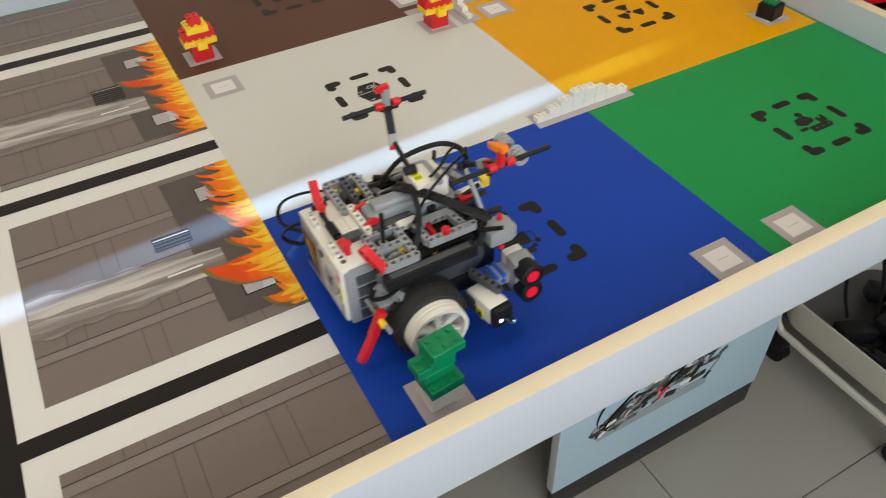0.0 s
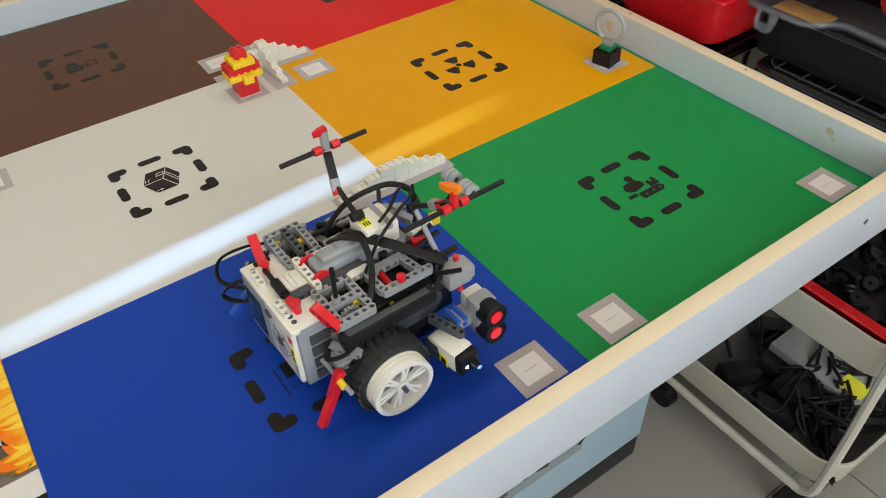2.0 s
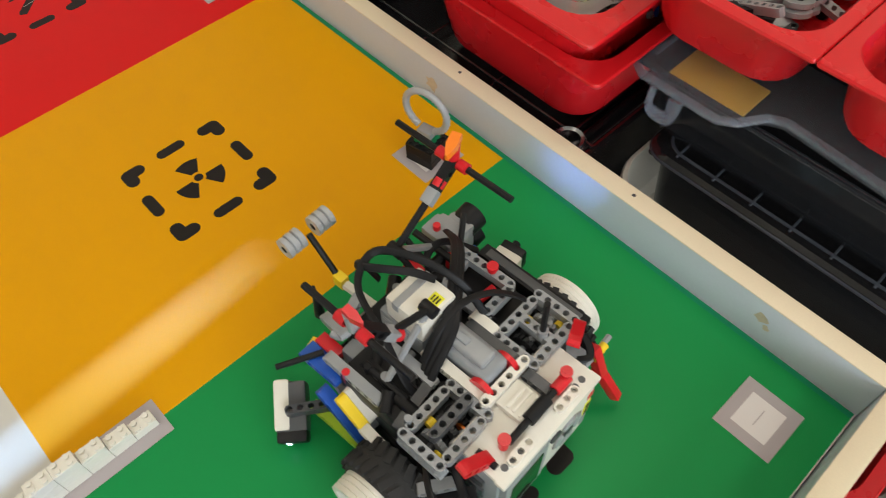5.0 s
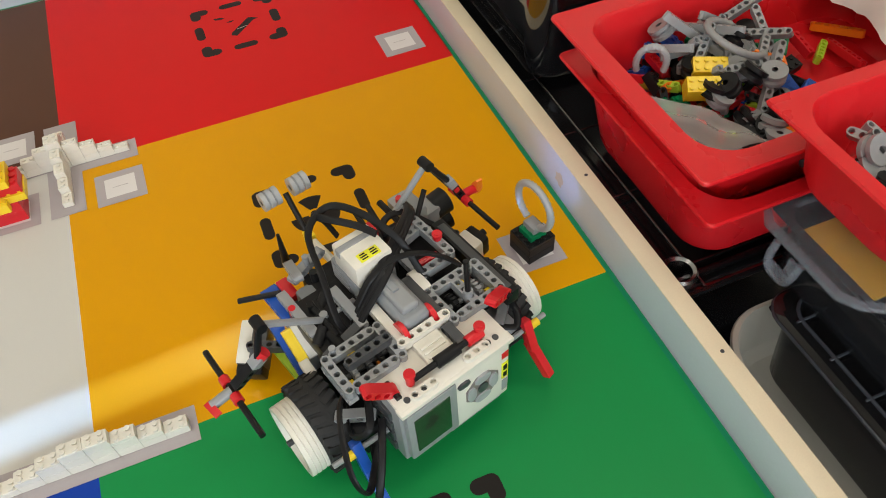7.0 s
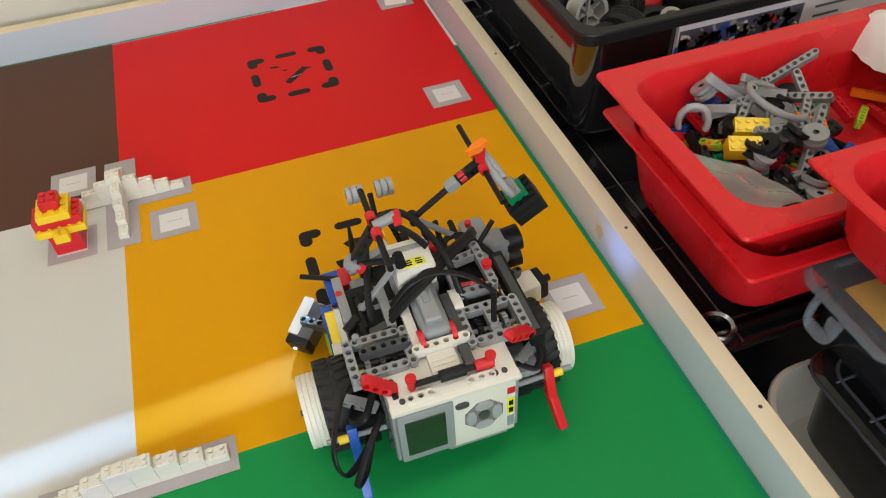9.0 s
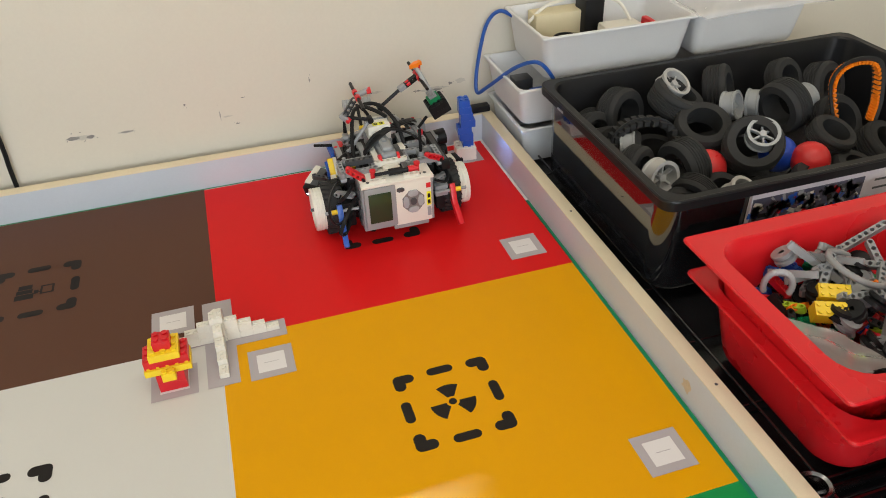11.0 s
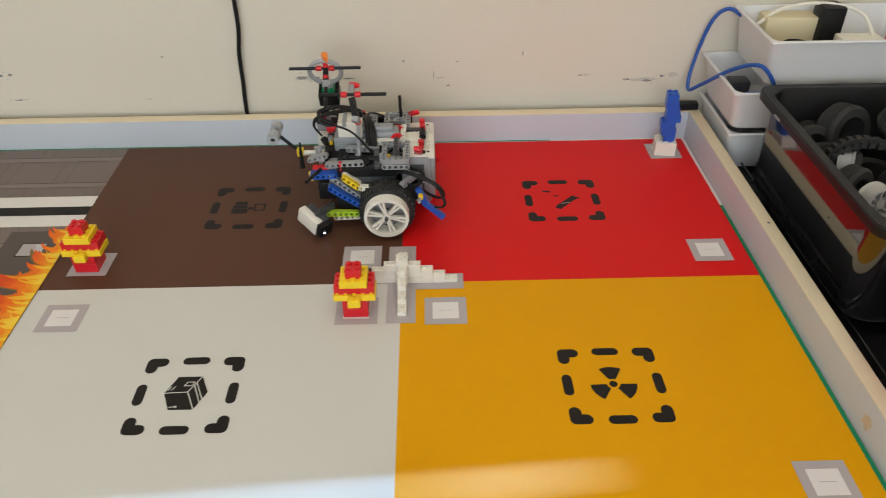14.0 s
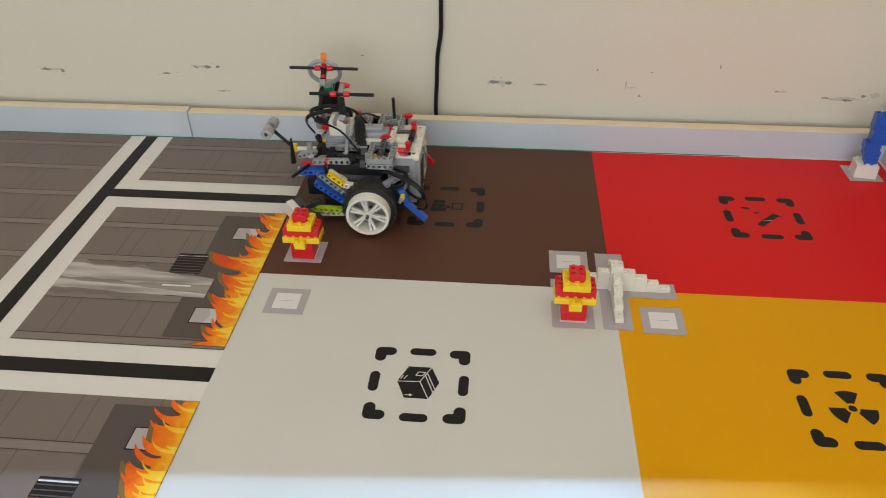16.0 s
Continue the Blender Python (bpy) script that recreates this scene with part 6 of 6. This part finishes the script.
for x, y, tz in ((0.61, -0.70, 30), (0.66, -0.78, -20), (0.63, -0.60, 70), (0.70, -0.64, 10), (0.78, -0.56, 50)):
    ob = thing("power_adapter", rbox(-0.022, 0.022, -0.042, 0.042, 0, 0.034, 0.006), BLACK, "black power adapter among tangled cables", "adapter", "power adapters")
    ob.matrix_basis = pose(x, y, -0.672, 8, 6, tz)
thing("power_adapter", rbox(0.64, 0.72, -0.74, -0.66, -0.675, -0.63, 0.006), BLACK, "black power adapter among tangled cables", "adapter")
pb = thing("grey_box", rbox(0.72, 0.86, -0.80, -0.60, -0.676, -0.62, 0.004), GREY, "flat grey box with a yellow sticker", "box")
part("yellow_sticker", rbox(0.735, 0.775, -0.79, -0.74, -0.6205, -0.6185, 0.0002, seg=1), STICKER_Y, pb, "bright yellow sticker")


def clear_box(x0, x1, y0, y1, z0, z1, lid, label):
    ob = thing("clear_box", tub(x0, x1, y0, y1, z0, z1 - 0.012, 0.02, wall=0.002, flange=0.006, taper=0.006, lip=0.003), lid, label, "storage box", "clear storage boxes")
    ob.visible_shadow = False
    return ob


SMOKE_EDGE = material("smoky_plastic_edge", (0.045, 0.052, 0.065), 0.25)
SMOKED = material("smoky_clear_plastic", (0.022, 0.024, 0.028), 0.10, clear=0.25)
b0 = clear_box(0.590, 0.88, -0.84, -0.475, -0.10, 0.012, SMOKED, "smoky clear storage box on the trolley")
part("lid", loft(bmesh.new(), [[(x, y, z) for x, y in rounded(0.585 + d, 0.885 - d, -0.845 + d, -0.47 - d, 0.025)] for d, z in ((0, 0.0), (0, 0.006), (0.004, 0.010), (0.016, 0.010), (0.020, 0.005), (0.03, 0.004))]), BIN_BLACK, b0, "dark translucent lid")
for k in range(8):
    part("lid_rib", rbox(0.594, 0.640, -0.80 + 0.042 * k, -0.7975 + 0.042 * k, 0.0095, 0.0115, 0.0005, seg=1), SMOKE_EDGE, b0)
for d, z in ((0.0, 0.003), (0.014, 0.0105)):
    ring_ = rounded(0.585 + d, 0.885 - d, -0.845 + d, -0.470 - d, 0.025)
    part("lid_edge", tube(bmesh.new(), [(x, y, z) for x, y in ring_ + ring_[:1]], 0.0018, n=8, steps=0), SMOKE_EDGE, b0, "paler lid edge")
b1 = clear_box(0.593, 0.95, -0.86, -0.435, 0.014, 0.105, SMOKED, "clear storage box holding dark toy parts")
poly = [(0.567, -0.865), (0.567, -0.742), (0.572, -0.722), (0.594, -0.704), (0.604, -0.690), (0.613, -0.580), (0.606, -0.565), (0.582, -0.550), (0.573, -0.536), (0.573, -0.455), (0.586, -0.435), (0.95, -0.435), (0.95, -0.865)]
bm = prism(bmesh.new(), poly, 0.094, 0.104)
l1 = part("lid", bevelled(bm, 0.0025), CLEAR, b1, "milky clear lid")
l1.visible_shadow = False
# edge tubes made more opaque to draw in the light edges catch
part("lid_rim", tube(bmesh.new(), [(x, y, 0.100) for x, y in poly], 0.0048, n=8, steps=0, flat=0.8), MILKY, b1, "milky lid edge, paled for the light it catches").visible_shadow = False
part("box_rim", tube(bmesh.new(), [(0.597, -0.86, 0.090), (0.597, -0.455, 0.090), (0.610, -0.441, 0.090), (0.94, -0.441, 0.090)], 0.0032, n=8, steps=0), MILKY, b1, "milky box edge, paled for the light it catches").visible_shadow = False
for y in (-0.488, -0.765):
    bm = tube(bmesh.new(), [(0.566, y - 0.014, 0.101), (0.562, y - 0.013, 0.086), (0.561, y - 0.008, 0.077), (0.561, y + 0.008, 0.077), (0.562, y + 0.013, 0.086), (0.566, y + 0.014, 0.101)], 0.0036, n=8, steps=4)
    box(bm, 0.5605, 0.5625, y - 0.012, y + 0.012, 0.079, 0.086)
    box(bm, 0.5625, 0.566, y - 0.012, y - 0.004, 0.086, 0.100)
    part("clip", bm, MILKY, b1, "milky clear clip").visible_shadow = False
for y0, y1 in ((-0.545, -0.465), (-0.81, -0.705)):
    part("yellow_insert", rbox(0.598, 0.650, y0, y1, 0.086, 0.089, 0.001), CARD, b1, "yellow card inside")
TOOTH = plastic("dark_tooth_plastic", (0.10, 0.105, 0.115))
for k in range(13):
    part("grey_tooth", rbox(0.621, 0.638, -0.737 + 0.017 * k, -0.726 + 0.017 * k, 0.040, 0.054, 0.002), TOOTH, b1)
part("dark_filling", rbox(0.613, 0.93, -0.84, -0.455, 0.018, 0.040, 0.004), BLACK, b1, "dark parts inside")

tray = base("compartment_tray", pose(0, 0, 0), "glossy red tray with compartments of sorted toy pieces", "tray")
part("support_box", rbox(0.68, 0.90, -0.83, -0.47, 0.1055, 0.139, 0.006), BIN_BLACK, tray, "dark box under the tray")
CELLS = [(0.562, 0.79, -0.590, -0.418), (0.562, 0.79, -0.795, -0.5905), (0.7905, 0.99, -0.590, -0.418), (0.7905, 0.99, -0.795, -0.5905)]
for c in CELLS:
    part("compartment", tub(*c, 0.140, 0.206, 0.035, wall=0.0025, flange=0.012, taper=0.008, corner=0.08), BIN_RED, tray)
scatter(0.615, 0.74, -0.545, -0.47, 0.152, 0.180, [KG[0], KG[4], KG[2], KG[5], KG[0], KG[4]], 56)
scatter(0.615, 0.74, -0.745, -0.648, 0.152, 0.178, [KC[4], KC[1], KC[0], KG[2], KC[5]], 34)
ring = [(0.03 * math.cos(a), 0.045 * math.sin(a), 0) for a in [math.tau * i / 48 for i in range(49)]]
ob = thing("toy_track", tube(bmesh.new(), ring, 0.006, n=8, steps=0, ribs=0.25, flat=0.7), RED, "red ribbed toy track loop", "toy track")
ob.matrix_basis = pose(0.655, -0.70, 0.192, 55, 10, 40)
for x, y, m, lb in ((0.63, -0.655, LIME, "lime green toy ball piece"), (0.66, -0.635, BLUE, "blue toy ball piece")):
    bm = bmesh.new()
    bmesh.ops.create_uvsphere(bm, u_segments=18, v_segments=10, radius=0.013, matrix=Matrix.Translation((x - 0.01, y, 0.186)))
    thing("toy_ball", bm, m, lb, "toy ball")

# ---- white trays, cables and bags in the corner ----
def tray_row(x0, x1, y0, y1, z0, z1, cuts, label):
    ob = base("white_tray", pose(0, 0, 0), label, "tray", "stacked white trays")
    xs = [x0 + (x1 - x0) * c for c in cuts]
    for a, b in zip(xs, xs[1:]):
        part("compartment", tub(a, b, y0, y1, z0, z1, 0.014, wall=0.002, flange=0.004, taper=0.008), BIN_WHITE, ob)
    return ob


tray_row(0.508, 0.98, 0.262, 0.425, SHELF_Z - 0.016, 0.070, (0, 0.5, 1), "stacked white plastic tray under others")
tray_row(0.500, 0.98, 0.258, 0.425, 0.0715, 0.140, (0, 0.25, 0.5, 1), "stacked white plastic tray with small parts")
tray_row(0.538, 1.02, 0.262, 0.426, 0.1415, 0.218, (0, 0.55, 1), "white plastic tray holding chargers")
thing("blue_cable", tube(bmesh.new(), [(0.575, 0.30, 0.125), (0.56, 0.268, 0.150), (0.535, 0.272, 0.178), (0.512, 0.31, 0.158), (0.488, 0.37, 0.105), (0.480, 0.40, 0.085), (0.484, 0.412, 0.12), (0.502, 0.418, 0.19), (0.525, 0.415, 0.215), (0.55, 0.40, 0.205)], 0.0032), CABLE_BLUE, "glossy blue cable looping out of the trays", "cable")
ad = thing("charger", rbox(0.67, 0.735, 0.30, 0.345, 0.160, 0.200, 0.005, pose(0, 0, 0)), WHITE, "white charger with a lead in a tray", "charger")
part("lead", tube(bmesh.new(), [(0.725, 0.33, 0.198), (0.71, 0.36, 0.225), (0.66, 0.385, 0.232), (0.60, 0.39, 0.222), (0.565, 0.385, 0.20)], 0.0028), WHITE, ad)
thing("card_box", rbox(0.575, 0.66, 0.375, 0.412, 0.16, 0.212, 0.002), material("cream_card", (0.66, 0.58, 0.38), 0.6), "cream card box in a white tray", "box")
thing("black_adapter", rbox(0.655, 0.69, 0.36, 0.40, 0.17, 0.232, 0.004), BLACK, "small black adapter in a white tray", "adapter")
thing("loose_cable", tube(bmesh.new(), [(0.57, 0.32, 0.175), (0.60, 0.345, 0.188), (0.64, 0.335, 0.185), (0.67, 0.31, 0.176)], 0.0022), BLACK, "thin black cable lying in a white tray", "cable")
thing("red_plug", rbox(0.742, 0.752, 0.30, 0.33, 0.17, 0.205, 0.002), RED, "small red plug in a white tray", "plug")
for x, y, z, m_ in ((0.545, 0.36, 0.105, DARK), (0.56, 0.31, 0.10, BLUE), (0.59, 0.29, 0.105, DARK)):
    thing("small_part", rbox(x - 0.016, x + 0.016, y - 0.014, y + 0.014, 0.086, z + 0.014, 0.003), m_, "small dark part in a white tray", "part", "small parts in the trays")


def crumpled(name, x0, x1, y0, y1, z, amp, mat_, label, seed, n=26):
    r = random.Random(seed)
    bm = bmesh.new()
    off = r.uniform(0, 50)
    vv = []
    for i in range(n + 1):
        row = []
        for j in range(n + 1):
            u, v = i / n, j / n
            e_ = 1 - max(abs(2 * u - 1), abs(2 * v - 1)) ** 3
            k = noise.noise(Vector((u * 4 + off, v * 4, 0))) + 0.6 * abs(noise.noise(Vector((u * 9, v * 9 + off, 3))))
            row.append(bm.verts.new((x0 + (x1 - x0) * u + 0.012 * k, y0 + (y1 - y0) * v + 0.012 * noise.noise(Vector((v * 6, u * 5, off))), z + amp * e_ * (0.55 + 0.7 * k))))
        vv.append(row)
    for i in range(n):
        for j in range(n):
            bm.faces.new((vv[i][j], vv[i + 1][j], vv[i + 1][j + 1], vv[i][j + 1]))
    ob = thing(name, bm, mat_, label, "plastic bag", sharp=180)
    if mat_ is FILM:
        ob.visible_shadow = False
    return ob


heap = crumpled("black_parts", 0.575, 0.875, -0.842, -0.482, -0.349, 0.042, BLACK, "heap of small black toy parts in a red tray", 5, 40)
tagged(heap, "heap of small black toy parts in a red tray", "toy parts", kind="stuff")
heap = crumpled("black_cables", 0.63, 0.76, -0.80, -0.64, -0.676, 0.035, RUBBER, "heap of tangled black cables on the lowest tier", 9, 40)
tagged(heap, "heap of tangled black cables on the lowest tier", "cables", kind="stuff")
crumpled("plastic_bag", 0.80, 1.12, 0.235, 0.425, 0.222, 0.10, FILM, "crumpled clear plastic bag lying on the trays", 2)
for x, y, m_ in ((0.86, 0.31, RED), (0.885, 0.305, YELLOW), (0.905, 0.315, YELLOW)):
    tb = toy_brick(2, 4, m_, "toy brick inside a clear plastic bag")
    tb.matrix_basis = pose(x, y, 0.226, 0, 0, 20)
crumpled("plastic_bag", 0.80, 0.95, -0.36, -0.16, 0.125, 0.085, BAG, "crumpled whitish plastic bag in a red bin", 7)


# ---- movement ----
# seconds, x, y, heading
DRIVE = [(0.0, -0.393, -0.560, 0.5), (0.5, -0.150, -0.560, -0.5), (1.0, -0.110, -0.562, 2.5), (1.5, -0.192, -0.568, 3), (2.0, -0.181, -0.568, 1.3), (2.5, -0.091, -0.565, 0), (3.0, 0.017, -0.557, 1), (3.5, 0.204, -0.556, 0), (4.0, 0.330, -0.555, 2.2),
         (4.25, 0.275, -0.550, 6), (4.4, 0.265, -0.546, 14), (4.5, 0.263, -0.544, 36), (4.6, 0.259, -0.545, 61), (4.7, 0.257, -0.550, 84), (4.8, 0.258, -0.555, 93), (5.0, 0.259, -0.557, 94), (5.2, 0.259, -0.557, 96), (5.8, 0.260, -0.52, 94), (6.6, 0.267, -0.43, 96), (7.0, 0.267, -0.419, 106), (7.5, 0.267, -0.419, 107.5), (7.65, 0.267, -0.418, 106.5), (7.8, 0.268, -0.418, 95), (7.9, 0.269, -0.417, 85), (8.0, 0.269, -0.417, 80.5), (8.25, 0.268, -0.417, 79), (8.5, 0.267, -0.417, 79), (8.62, 0.267, -0.416, 80.5), (8.75, 0.266, -0.412, 84),
         (9.0, 0.265, -0.389, 89.5), (9.5, 0.266, -0.227, 87), (10.0, 0.269, -0.059, 87), (10.2, 0.269, 0.007, 89), (10.8, 0.27, 0.17, 90), (11.3, 0.271, 0.211, 90), (12.0, 0.272, 0.211, 91), (12.3, 0.272, 0.212, 93), (12.4, 0.273, 0.215, 97), (12.5, 0.274, 0.220, 107), (12.6, 0.271, 0.227, 125), (12.7, 0.262, 0.233, 148), (12.8, 0.254, 0.235, 168), (12.9, 0.252, 0.236, 183), (13.0, 0.256, 0.234, 186), (13.1, 0.248, 0.232, 182), (13.3, 0.191, 0.227, 180), (13.5, 0.115, 0.221, 179.5), (14.0, -0.021, 0.210, 180), (14.5, -0.009, 0.213, 178), (15.0, -0.019, 0.209, 179.5), (15.5, -0.164, 0.211, 180), (16.0, -0.341, 0.208, 180)]
# seconds, right arm, left arm (degrees from raised), fold of the left arm's head
ARMS = [(0.0, 0, 0, 0), (5.2, 0, 0, 0), (5.8, 30, -30, 0), (6.6, 93, -97, 0), (7.6, 93, -97, 0), (7.9, 92, -96, 0), (8.0, 90, -94, 0), (8.2, 62, -62, 0), (8.4, 6, -2, 30), (8.6, 0, -8, 78), (8.75, 0, -8, 84), (9.0, 0, -8, 84), (16.0, 0, -8, 84)]
# seconds, place in the robot's space (mm), lean
CARRIED = [(8.5, (117, 97, 185), -82), (8.62, (130, 102, 138), -46), (8.75, (124, 104, 116), -36), (9.0, (126, 100, 106), -32), (9.5, (112, 92, 114), -25), (10.0, (110, 92, 116), -25), (10.8, (110, 92, 116), -25), (12.3, (110, 92, 116), -25), (12.5, (110, 92, 116), -25)]

# swing of the hanging block after the turn
SWING = {12.6: -8, 12.7: -12, 12.8: -6, 12.9: 24, 13.0: 26, 13.1: 4, 13.3: -4}


def robot_at(t):
    row = next(r for r in DRIVE if abs(r[0] - t) < 0.001)
    return pose(row[1], row[2], Z2, 0, 0, row[3] - 90)


def motions():
    walk(robot, [(r[0], robot_at(r[0])) for r in DRIVE])
    walk(arm_right, [(t, pose(*mm(*PIVOT_A), 0, a, 0)) for t, a, b, c in ARMS])
    walk(arm_left, [(t, pose(*mm(*PIVOT_B), 0, b, 0)) for t, a, b, c in ARMS])
    for ob in left_head:
        walk(ob, [(t, pose(*left_hinge, 0, c, 0)) for t, a, b, c in ARMS])
    times = [r[0] for r in DRIVE]
    for ob, s in ((wheel_left, -1), (wheel_right, 1)):
        rows, turn, last = [], 0.0, None
        for k in range(161):
            t = k * 0.1
            x, y, h = (float(np.interp(t, times, [r[i] for r in DRIVE])) for i in (1, 2, 3))
            h = radians(h)
            if last:
                fwd = (x - last[0]) * math.cos(h) + (y - last[1]) * math.sin(h)
                turn -= (fwd + s * (h - last[2]) * TRACK / 2) / WHEEL_R
            last = (x, y, h)
            rows.append((t, pose(s * 0.1030, 0, WHEEL_R, math.degrees(turn))))
        walk(ob, rows)
    rest = pose(0.4255, -0.3255, Z4 + 0.0003, 0, 0, 12)
    lift = [(0.0, rest), (7.9, rest), (8.05, rest), (8.25, pose(0.450, -0.333, 0.105, -10, -50, 5))]
    hang = {round(t, 2): (p, a) for t, p, a in CARRIED}
    for r in DRIVE:
        if r[0] >= 8.5:
            p, a = hang.get(round(r[0], 2), CARRIED[-1][1:])
            lift.append((r[0], robot_at(r[0]) @ Matrix.Translation(mm(*p)) @ pose(0, 0, 0, 0, a, 0) @ Matrix.Translation((0, 0, 0.066)) @ pose(0, 0, 0, SWING.get(r[0], 0)) @ Matrix.Translation((0, 0, -0.066))))
    walk(node, lift)


motions()
